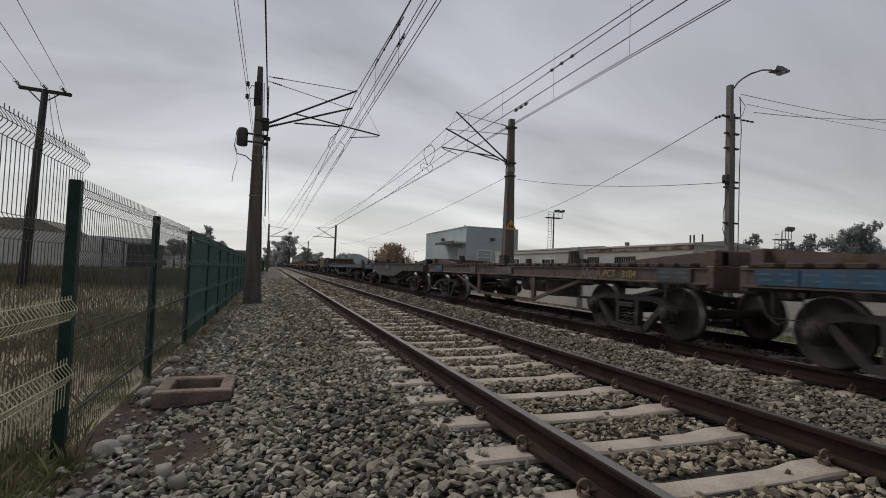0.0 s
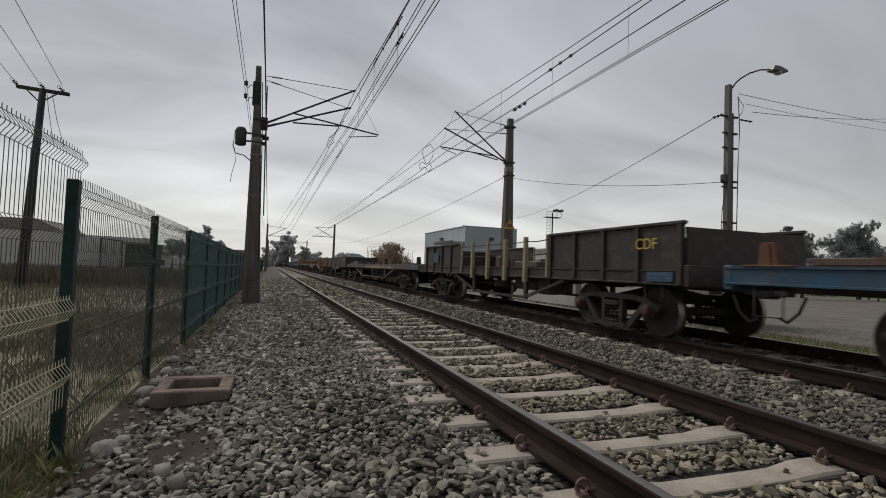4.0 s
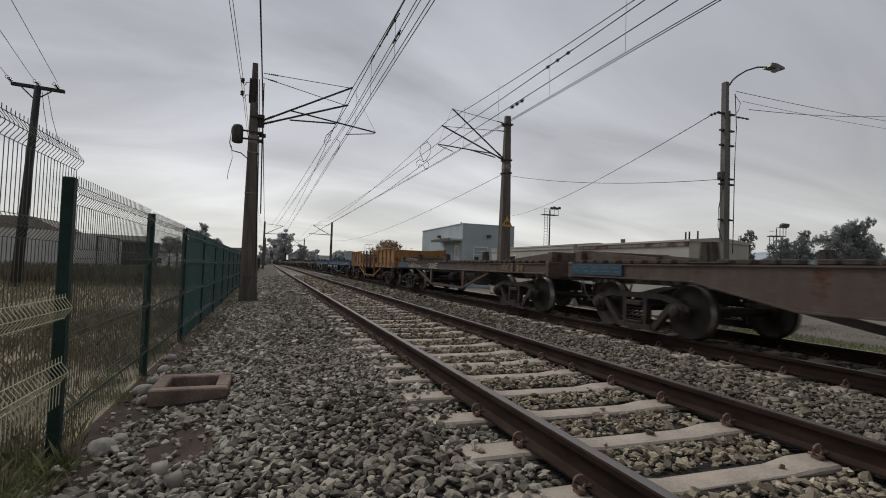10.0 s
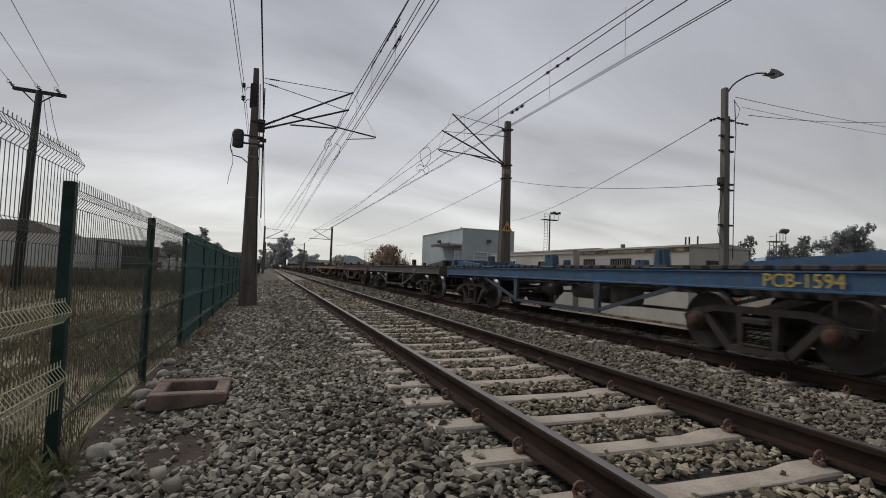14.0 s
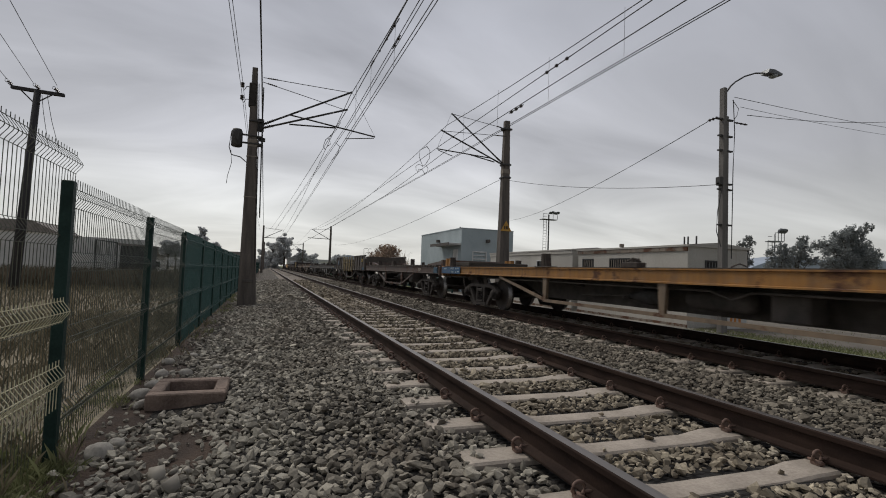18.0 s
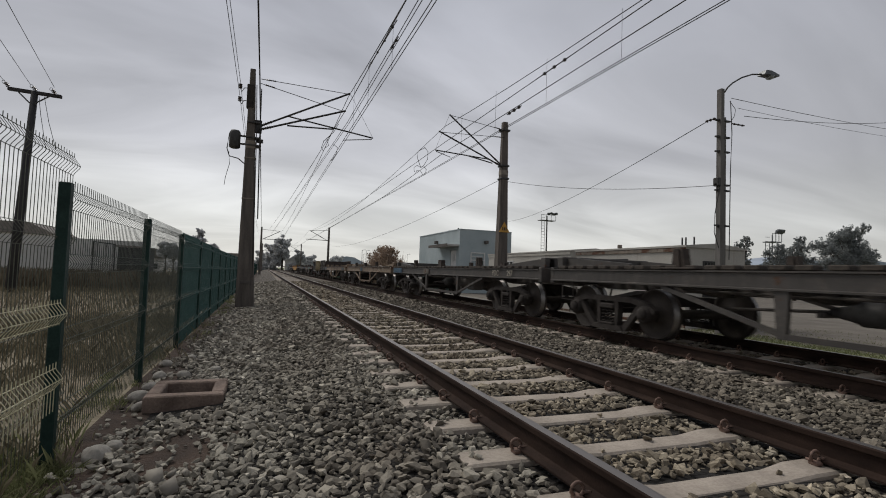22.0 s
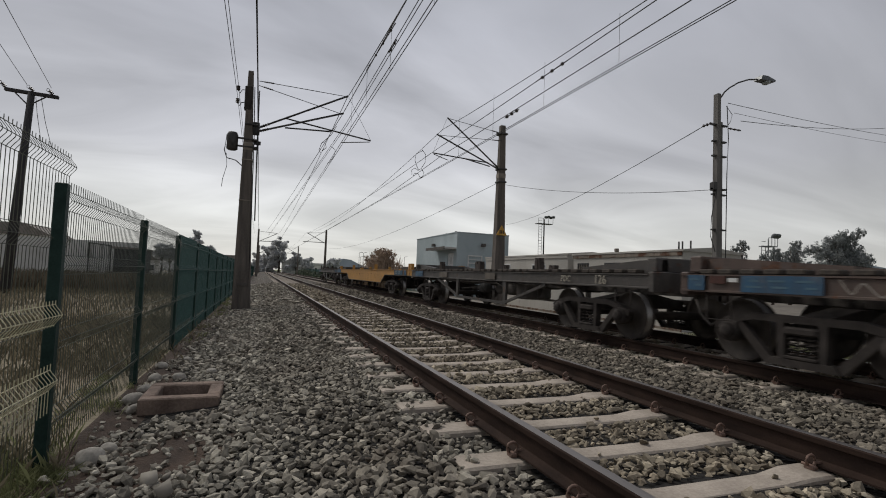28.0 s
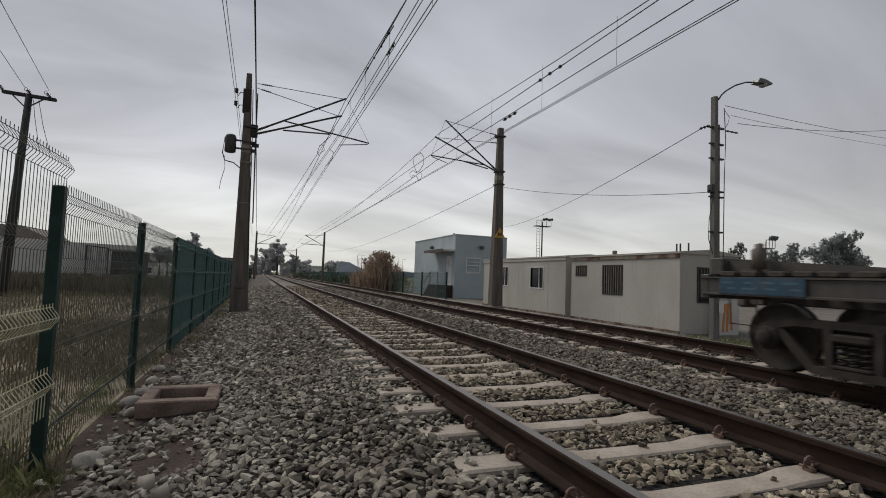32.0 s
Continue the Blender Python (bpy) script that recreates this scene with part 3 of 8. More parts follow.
def build_track(cx, label, near):
    tr = thing("railway_track", pose(cx, 0, 0), label, "railway track", "railway tracks")
    for sx in (-1, 1):
        x = sx * (GAUGE / 2 + 0.036)
        sh = Shape()
        out = rail_shape()
        n = len(out)
        ys = [-40, 900]
        v = [(x + a, y, z) for y in ys for a, z in out]
        f = [(i, (i + 1) % n, n + (i + 1) % n, n + i) for i in range(n)]
        sh.add(v, f + [tuple(range(n)), tuple(reversed(range(n, 2 * n)))])
        sh.k = [1 if i in (6, 7, 8) else 0 for i in range(n)] + [0, 0]
        part("rail", sh, [M_RAIL, M_TREAD], tr, "dark rusty rail with a worn bright head")
    sl = sleeper_shape().mesh("sleeper", M_SLEEPER)
    cl = Shape()
    # a spring clip: a bar bent into an open ring that stands beside the rail's foot, held by a cast shoulder
    cl.tube([(0.030 + 0.033 * math.cos(k * 0.44 - 0.9), 0.014 * k / 12 - 0.01, 0.036 + 0.033 * math.sin(k * 0.44 - 0.9)) for k in range(13)], 0.0095, 7)
    cl.tube([(0.004, 0.0, 0.022), (-0.02, 0.012, 0.022), (-0.034, 0.02, 0.02)], 0.0095, 6)
    cl.tube([(0.050, -0.01, 0.012), (0.044, -0.04, 0.008), (0.03, -0.055, 0.004)], 0.0095, 6)
    cl.box(0.008, 0.052, -0.036, 0.030, -0.02, 0.008, 0.006)
    clip = cl.mesh("rail_clip", M_CLIP)
    for i in range(-24, 92):
        y = SLEEPER_Y + SLEEPER_STEP * i
        wob = 0.012 * math.sin(i * 12.9)
        s = part("sleeper", sl, None, tr, "", pose(0.012 * math.sin(i * 7.3), y + wob, 0.004 * math.sin(i * 3.1), 0, 0, 0.5 * math.sin(i * 5.7)))
        if i < (24 if near else 16):
            for sx in (-1, 1) if i >= -3 else ():
                for side in (-1, 1):
                    xx = sx * (GAUGE / 2 + 0.036) + side * 0.068
                    part("rail_clip", clip, None, s, "", pose(xx, 0, -0.172, 0, 0, 0 if side > 0 else 180))
    rest = Shape()
    for i in range(92, 380):
        y = SLEEPER_Y + SLEEPER_STEP * i
        rest.box(-1.34, 1.34, y - 0.125, y + 0.125, -0.40, -0.192)
    tagged(part("far_sleeper", rest, M_SLEEPER, tr), kind="stuff")


build_track(TRACKS[0], "railway track of rusty rails on concrete sleepers in grey ballast", True)
build_track(TRACKS[1], "second railway track of rusty rails on concrete sleepers in ballast", False)


# ---- loose ballast ----
def stones(sunk, x0, x1, y0, y1, size, rng, keep=None, lift=0.5, fine=False):
    """Angular stones: six-sided lumps with their corners pushed about, flattened and turned at random."""
    cub = np.array([(x, y, z) for z in (-1, 1) for y in (-1, 1) for x in (-1, 1)], float) * 0.66
    tri = np.array([(0, 2, 3), (0, 3, 1), (4, 5, 7), (4, 7, 6), (0, 1, 5), (0, 5, 4), (1, 3, 7), (1, 7, 5), (3, 2, 6), (3, 6, 7), (2, 0, 4), (2, 4, 6)])
    if fine:
        # twenty-faced lumps where the eye is close
        g = (1 + 5 ** 0.5) / 2
        cub = np.array([(-1, g, 0), (1, g, 0), (-1, -g, 0), (1, -g, 0), (0, -1, g), (0, 1, g), (0, -1, -g), (0, 1, -g), (g, 0, -1), (g, 0, 1), (-g, 0, -1), (-g, 0, 1)]) * 0.56
        tri = np.array([(0, 11, 5), (0, 5, 1), (0, 1, 7), (0, 7, 10), (0, 10, 11), (1, 5, 9), (5, 11, 4), (11, 10, 2), (10, 7, 6), (7, 1, 8),
                        (3, 9, 4), (3, 4, 2), (3, 2, 6), (3, 6, 8), (3, 8, 9), (4, 9, 5), (2, 4, 11), (6, 2, 10), (8, 6, 7), (9, 8, 1)])
    # most lie side by side; the rest fill the gaps lower down
    gap = size * 1.22
    gx, gy = np.meshgrid(np.arange(x0, x1, gap), np.arange(y0, y1, gap * 0.95))
    gx = gx + gap * 0.5 * (np.arange(gx.shape[0])[:, None] % 2)
    x, y = (g.ravel() + rng.uniform(-0.36, 0.36, g.size) * gap for g in (gx, gy))
    low = np.zeros(len(x))
    if sunk:
        x, y = np.append(x, rng.uniform(x0, x1, sunk)), np.append(y, rng.uniform(y0, y1, sunk))
        low = np.append(low, np.full(sunk, size * 0.5))
    if keep is not None:
        ok = keep(x, y, rng)
        x, y, low = x[ok], y[ok], low[ok]
    n = len(x)
    r = size * np.exp(rng.normal(0, 0.30, n)).clip(0.5, 1.9) / 2
    v = cub[None] + rng.uniform(-0.42, 0.42, (n, len(cub), 3))
    v = v * np.stack([rng.uniform(0.95, 1.55, n), rng.uniform(0.7, 1.1, n), rng.uniform(0.45, 0.85, n)], -1)[:, None]
    # tilt a little, turn freely
    a, b, c = rng.normal(0, 0.36, n), rng.normal(0, 0.36, n), rng.uniform(0, 6.283, n)
    for ang, i, j in ((a, 1, 2), (b, 0, 2), (c, 0, 1)):
        p, q = v[..., i].copy(), v[..., j].copy()
        cs, sn = np.cos(ang)[:, None], np.sin(ang)[:, None]
        v[..., i], v[..., j] = p * cs - q * sn, p * sn + q * cs
    v = v * r[:, None, None]
    z = lie(x, y) + r * lift + rng.uniform(-0.016, 0.018, n) - low
    # those that lie on a sleeper rest on its top
    ph = np.abs((y - SLEEPER_Y + SLEEPER_STEP / 2) % SLEEPER_STEP - SLEEPER_STEP / 2)
    off = np.minimum(np.abs(x - TRACKS[0]), np.abs(x - TRACKS[1]))
    z = np.where((ph < 0.11) & (off < 1.32), np.maximum(z, np.where(off < 0.6, -0.205, -0.188) + r * 0.4), z)
    v += np.stack([x, y, z], -1)[:, None]
    f = tri[None] + (np.arange(n) * len(cub))[:, None, None]
    return v.reshape(-1, 3), f.reshape(-1, 3)


def off_track(x, y, rng):
    """Clear of rails, sleepers' tops and the box; sparse by the fence."""
    ok = np.ones(len(x), bool)
    for cx in TRACKS:
        d = np.abs(x - cx)
        ok &= np.abs(d - 0.874) > 0.075
        ph = np.abs((y - SLEEPER_Y + SLEEPER_STEP / 2) % SLEEPER_STEP - SLEEPER_STEP / 2)
        ok &= ~((d < 1.33) & (ph < 0.135 + 0.02 * rng.random(len(x))) & (rng.random(len(x)) > np.where(d > 1.12, 0.26, 0.006)))
    ok &= ~((x > -3.5) & (x < -2.78) & (y > 5.00) & (y < 5.92))
    edge = -3.44 + 0.18 * np.sin(y * 1.3) + 0.12 * np.sin(y * 3.7 + 1)
    ok &= rng.random(len(x)) < np.clip(0.28 + (x - edge) / 0.25, 0.22, 1)
    dirt = np.hypot((x + 3.0) / 0.25, (y - 3.95) / 0.40) + 0.14 * np.sin(x * 17 + y * 9)
    ok &= (dirt > 1) | (rng.random(len(x)) < 0.10 + 0.5 * np.clip(dirt - 0.5, 0, 1))
    return ok


rng = np.random.default_rng(7)
close_a = stones(900, -3.7, 0.0, 1.6, 4.9, 0.041, rng, off_track, fine=True)
close_b = stones(800, 0.0, 3.5, 1.6, 4.9, 0.041, rng, off_track, fine=True)
near_a = stones(700, -3.7, 0.0, 4.9, 7.5, 0.041, rng, off_track, fine=True)
near_b = stones(600, 0.0, 3.5, 4.9, 7.5, 0.041, rng, off_track, fine=True)
mid = stones(3000, -3.7, 6.6, 7.5, 17.0, 0.052, rng, off_track)
far = stones(6000, -3.6, 6.6, 17.0, 42.0, 0.085, rng, off_track)
right = stones(1000, 3.5, 6.8, 1.6, 7.5, 0.050, rng, off_track)
behind = stones(1500, -3.7, 6.8, -9.0, 1.6, 0.052, rng, off_track)
vs, fs, o = [], [], 0
for v_, f_ in (close_a, close_b, near_a, near_b, mid, far, right, behind):
    vs.append(v_)
    fs.append(f_ + o)
    o += len(v_)
tagged(new("ballast_stones", soup("ballast_stones", np.concatenate(vs), np.concatenate(fs), M_STONE)),
       "loose grey and brown broken stone ballast", "ballast", kind="stuff")


def by_fence(x, y, rng):
    ok = rng.random(len(x)) < 0.13 * np.exp(-((x + 3.30) / 0.2) ** 2) * (0.3 + 0.7 * np.sin(y * 2.1) ** 2)
    return ok & (np.hypot((x + 3.03) / 0.33, (y - 3.88) / 0.5) > 1) & ((x < -3.55) | (y < 5.1) | (y > 5.95))


pv, pf = stones(0, -3.72, -2.7, 2.6, 14.0, 0.06, rng, by_fence, 0.5)
pw_, pg = stones(0, -3.55, -2.85, 2.8, 3.7, 0.07, rng, lambda x, y, r: r.random(len(x)) < 0.22, 0.6)
pv, pf = np.concatenate([pv, pw_]), np.concatenate([pf, pg + len(pv)])
pm = soup("edge_pebbles", pv, pf, M_PEBBLE)
pm.polygons.foreach_set("use_smooth", np.ones(len(pf), bool))
tagged(new("edge_pebbles", pm), "pale rounded stones along the edge of the ballast", "stones", kind="stuff")


# ---- concrete box with an open top, boulders ----
def build_box():
    t = thing("inspection_box", pose(-3.14, 5.53, -0.46), "weathered brownish concrete inspection box with an open top", "concrete box")
    sh = Shape()
    for a in ((-0.34, 0.34, -0.35, -0.22), (-0.34, 0.34, 0.22, 0.35), (-0.34, -0.22, -0.22, 0.22), (0.22, 0.34, -0.22, 0.22)):
        sh.box(*a, 0.0, 0.155, 0.012)
    part("wall", sh, M_BOX, t)
    part("floor", Shape().box(-0.23, 0.23, -0.23, 0.23, 0.0, 0.015), M_SOIL, t, "soil at the bottom of the box")


build_box()


def boulder(x, y, sx, sy, sz, seed, mat):
    bm = bmesh.new()
    bmesh.ops.create_icosphere(bm, subdivisions=3, radius=1)
    for v in bm.verts:
        d = 1 + 0.16 * noise.noise(v.co * 1.3 + Vector((seed, 0, 0))) + 0.05 * noise.noise(v.co * 4 + Vector((0, seed, 0)))
        v.co = Vector((v.co.x * sx * d, v.co.y * sy * d, v.co.z * sz * d))
    me = bpy.data.meshes.new("boulder")
    bm.to_mesh(me)
    bm.free()
    for p in me.polygons:
        p.use_smooth = True
    me.materials.append(mat)
    ob = new("boulder", me)
    ob.matrix_basis = pose(x, y, float(lie(x, y)) + sz * 0.55, 0, 0, seed * 50)
    tagged(ob, "rounded pale grey boulder on the ballast edge", "stone", "boulders")


M_BOULDER = mottled("river stone", (0.26, 0.24, 0.21), (0.42, 0.395, 0.35), 5, 0.85, 0, 0.3, 40, 0.01)
for i, b_ in enumerate(((-3.52, 4.04, 0.098, 0.085, 0.07), (-3.46, 4.24, 0.075, 0.05, 0.045), (-3.60, 5.72, 0.11, 0.09, 0.065), (-3.52, 5.36, 0.10, 0.05, 0.05),
                        (-3.60, 6.72, 0.09, 0.07, 0.055), (-3.34, 6.70, 0.085, 0.06, 0.05), (-3.60, 6.20, 0.08, 0.06, 0.045), (-3.68, 7.6, 0.09, 0.08, 0.05), (-3.42, 8.0, 0.08, 0.06, 0.045), (-3.0, 6.85, 0.07, 0.06, 0.04))):
    boulder(*b_, i + 1.7, M_BOULDER)


# ---- the goods train ----
STRETCH = 1.038            # bodies are drawn on a short grid and stretched to their true length
SPEED = 10.85 * STRETCH    # metres a second, towards -y
WHEEL_R = 0.39
SHARED = {}


def shared(key, build):
    if key not in SHARED:
        SHARED[key] = build()
    return SHARED[key]


def wheelset_mesh():
    sh = Shape()
    sh.tube([(-1.0, 0, 0), (1.0, 0, 0)], 0.075, 10)
    for s in (-1, 1):
        prof = [(0.09, 0.70), (0.12, 0.705), (0.13, 0.745), (0.34, 0.775), (0.36, 0.765), (WHEEL_R + 0.028, 0.765), (WHEEL_R + 0.028, 0.79), (WHEEL_R + 0.004, 0.80),
                (WHEEL_R, 0.90), (0.375, 0.905), (0.355, 0.865), (0.14, 0.86), (0.125, 0.915), (0.09, 0.92)]
        sh.lathe([(r, s * x) for r, x in prof], 32, bright=(7,))
    return sh.mesh("wheelset", [M_WHEEL, M_TYRE])


def side_frame_mesh():
    """Cast side frame of a three-piece bogie: top and bottom chords, columns, diagonals, journal jaws."""
    sh = Shape()
    w = 0.055
    sh.prism([(-0.62, 0.585), (0.62, 0.585), (0.58, 0.668), (-0.58, 0.668)], -w, w)
    sh.prism([(-0.40, 0.105), (0.40, 0.105), (0.34, 0.185), (-0.34, 0.185)], -w - 0.02, w + 0.02)
    for s in (-1, 1):
        sh.prism([(s * 0.58, 0.580), (s * 0.90, 0.515), (s * 1.07, 0.43), (s * 1.09, 0.50), (s * 0.92, 0.595), (s * 0.58, 0.668)], -w, w)
        sh.prism([(s * 0.72, 0.565), (s * 0.83, 0.545), (s * 0.42, 0.105), (s * 0.31, 0.135)], -w + 0.01, w - 0.01)
        sh.prism([(s * 0.185, 0.17), (s * 0.255, 0.17), (s * 0.275, 0.60), (s * 0.185, 0.60)], -w, w)
        sh.lathe([(0.07, -0.09), (0.13, -0.085), (0.14, -0.05), (0.14, 0.05), (0.13, 0.085), (0.07, 0.09)], 14, 0, "x", (0, s * 0.875, 0.425))
        sh.box(-0.07, 0.07, s * 0.875 - 0.13, s * 0.875 + 0.13, 0.43, 0.56, 0.03)
    sh.box(-0.085, 0.085, -0.185, 0.185, 0.455, 0.545, 0.02)
    sh.box(-0.08, 0.08, -0.18, 0.18, 0.19, 0.225, 0.008)
    return sh.mesh("side_frame", M_BOGIE)


def spring_mesh():
    sh = Shape()
    for y in (-0.11, 0.0, 0.11):
        pts = [(0.05 * math.cos(a), y + 0.05 * math.sin(a), 0.215 + 0.23 * a / 25.2) for a in [i * 0.9 for i in range(29)]]
        sh.tube(pts, 0.011, 5)
    return sh.mesh("spring_nest", M_BOGIE)


def bolster_mesh():
    sh = Shape()
    sh.prism([(-0.98, 0.46), (0.98, 0.46), (0.98, 0.60), (0.35, 0.72), (-0.35, 0.72), (-0.98, 0.60)], -0.17, 0.17, 0, "y")
    for s in (-1, 1):
        sh.box(-0.75, 0.75, s * 0.46 - 0.04, s * 0.46 + 0.04, 0.30, 0.40, 0.01)
        sh.beam((0.1, s * 0.42, 0.40), (0.1, 0, 0.62), 0.05, 0.04)
    sh.lathe([(0.20, 0.70), (0.20, 0.80)], 16, 0, "z")
    return sh.mesh("bogie", M_BOGIE)


ROLLERS = []


def add_bogie(wagon, y, u, cap):
    b = part("bogie", shared("bolster", bolster_mesh), None, wagon, "", pose(0, y, 0))
    for s in (-1, 1):
        part("side_frame", shared("side", side_frame_mesh), None, b, "", pose(s * 1.06, 0, -0.04))
        part("spring_nest", shared("spring", spring_mesh), None, b, "", pose(s * 1.06, 0, -0.04))
        for e in (-1, 1):
            part("journal_cap", shared(("cap", cap), lambda: Shape().lathe([(0.092, 0.0), (0.092, 0.035), (0.07, 0.06), (0.03, 0.065)], 14).mesh("journal_cap", M_RED if cap else M_BOGIE)),
                 None, b, "faded red journal cap" if cap else "", pose(s * 1.145, e * 0.875, WHEEL_R, 0, 0, 0 if s > 0 else 180))
    for e in (-1, 1):
        w = part("wheelset", shared("wheelset", wheelset_mesh), None, b, "", pose(0, e * 0.875, WHEEL_R))
        ROLLERS.append((w, e * 0.875, (u + y) * STRETCH + e * 0.875))
    return b


def coupler_mesh():
    sh = Shape()
    sh.box(-0.09, 0.09, 0.0, 0.30, 0.72, 0.90, 0.015)
    sh.box(-0.16, 0.16, 0.22, 0.36, 0.68, 0.93, 0.03)
    sh.tube([(0.35, 0.02, 0.72), (0.36, 0.12, 0.50), (0.33, 0.26, 0.36), (0.30, 0.36, 0.42)], 0.022, 6)
    return sh.mesh("coupler", M_BLACK)


def step_mesh():
    sh = Shape()
    sh.tube([(0, -0.17, 0.86), (0, -0.17, 0.52), (0, 0.17, 0.52), (0, 0.17, 0.86)], 0.010, 6)
    return sh.mesh("step", M_BOGIE)


def ladder_mesh():
    sh = Shape()
    for y in (-0.16, 0.16):
        sh.beam((0, y, 0.35), (0, y, 0.86), 0.02, 0.05)
    for z in (0.40, 0.58, 0.74):
        sh.beam((0, -0.16, z), (0, 0.16, z), 0.03, 0.03)
    return sh.mesh("ladder", M_BOGIE)


def bracket_mesh(kind):
    """A container lock on the edge of the deck."""
    sh = Shape()
    if kind == 0:
        # a twin-eared casting
        sh.prism([(-0.15, 1.08), (0.15, 1.08), (0.15, 1.15), (0.14, 1.29), (0.12, 1.33), (0.04, 1.33), (0.015, 1.26), (-0.015, 1.26), (-0.04, 1.33), (-0.12, 1.33), (-0.14, 1.29), (-0.15, 1.15)], -0.10, 0.07)
        sh.box(-0.13, 0.10, -0.22, 0.22, 1.08, 1.11, 0.008)
    elif kind == 4:
        # a leaning post on a long base plate
        sh.prism([(-0.115, 1.10), (0.115, 1.10), (0.085, 1.36), (-0.075, 1.36)], -0.08, 0.06)
        sh.box(-0.12, 0.10, -0.30, 0.30, 1.08, 1.105, 0.008)
        sh.beam((-0.085, -0.02, 1.11), (-0.085, 0.0, 1.34), 0.03, 0.04)
    elif kind == 1:
        sh.prism([(-0.085, 1.08), (0.085, 1.08), (0.05, 1.30), (-0.05, 1.30)], -0.06, 0.06)
        sh.box(-0.10, 0.10, -0.14, 0.14, 1.08, 1.11, 0.008)
    else:
        sh.box(-0.11, 0.11, -0.18, 0.18, 1.08, 1.17, 0.012)
        sh.tube([(0, -0.16, 1.18), (0, 0.0, 1.24), (0, 0.16, 1.18)], 0.014, 6)
    return sh


def text_matrix(y, z, x=-1.452):
    """Words on the near side, read along -y."""
    return Matrix.Translation((x, y, z)) @ Matrix(((0, 0, -1, 0), (-1, 0, 0, 0), (0, 1, 0, 0), (0, 0, 0, 1)))


def stroke(points, width, y, z, mat, parent, x=-1.452):
    """Sprayed line on the near side: a flat band through the points (along -y, up)."""
    sh = Shape()
    key = [Vector((p[0], p[1], 0)) for p in points]
    key = [key[0]] + key + [key[-1]]
    pts = []
    # a smooth line through the points
    for a, b, c, d in zip(key, key[1:], key[2:], key[3:]):
        for i in range(6):
            t = i / 6
            pts.append(0.5 * (2 * b + (c - a) * t + (2 * a - 5 * b + 4 * c - d) * t * t + (3 * b - a - 3 * c + d) * t ** 3))
    pts.append(key[-1])
    v, f = [], []
    for i, p in enumerate(pts):
        d = pts[min(i + 1, len(pts) - 1)] - pts[max(i - 1, 0)]
        nrm = Vector((-d.y, d.x, 0)).normalized() * width / 2
        for q in (p + nrm, p - nrm):
            for t in (0, 0.002):
                v.append((-t, y - q.x, z + q.y))
    for i in range(len(pts) - 1):
        a = i * 4
        f += [(a, a + 4, a + 6, a + 2), (a + 1, a + 3, a + 7, a + 5), (a, a + 1, a + 5, a + 4), (a + 2, a + 6, a + 7, a + 3)]
    sh.add(v, f)
    part("graffiti", sh, mat, parent, "", pose(x, 0, 0))


def under_gear(w, half, deep=False):
    """Brake cylinder, air tank, valve, levers and rods below the middle."""
    part("air_tank", Shape().lathe([(0.03, -0.95), (0.11, -0.92), (0.15, -0.86), (0.15, 0.06), (0.11, 0.12), (0.03, 0.15)], 16, 0, "y", (-0.62, 0, 0.66)), M_BLACK, w)
    sh = Shape().lathe([(0.05, 0.55), (0.13, 0.57), (0.13, 0.98), (0.10, 1.04), (0.04, 1.30)], 16, 0, "y", (-0.72, 0, 0.64))
    part("brake_cylinder", sh, M_GALV, w, "dull grey brake cylinder")
    part("brake_rod", Shape().tube([(-0.72, 1.3, 0.64), (-0.5, 2.9, 0.56)], 0.022, 6), M_BLACK, w)
    part("brake_lever", Shape().beam((-0.9, 1.32, 0.60), (0.5, 1.45, 0.58), 0.06, 0.05), M_BLACK, w)
    part("control_valve", Shape().box(-0.95, -0.55, -1.75, -1.3, 0.46, 0.82, 0.03), M_BLACK, w)
    part("gear_hanger", Shape().prism([(-1.1, 0.82), (1.1, 0.82), (0.8, 0.50), (-0.8, 0.50)], 0.02, 0.20), M_BLACK, w)
    part("gear_box", Shape().box(0.3, 0.85, -0.5, 0.4, 0.42, 0.80, 0.03), M_BLACK, w)
    part("brake_pipe", Shape().tube([(-1.15, -half + 3.0, 0.80), (-1.15, -1.2, 0.80), (-1.1, -0.9, 0.70), (-1.15, -0.6, 0.80), (-1.15, half - 3.0, 0.80)], 0.018, 6), M_BLACK, w)


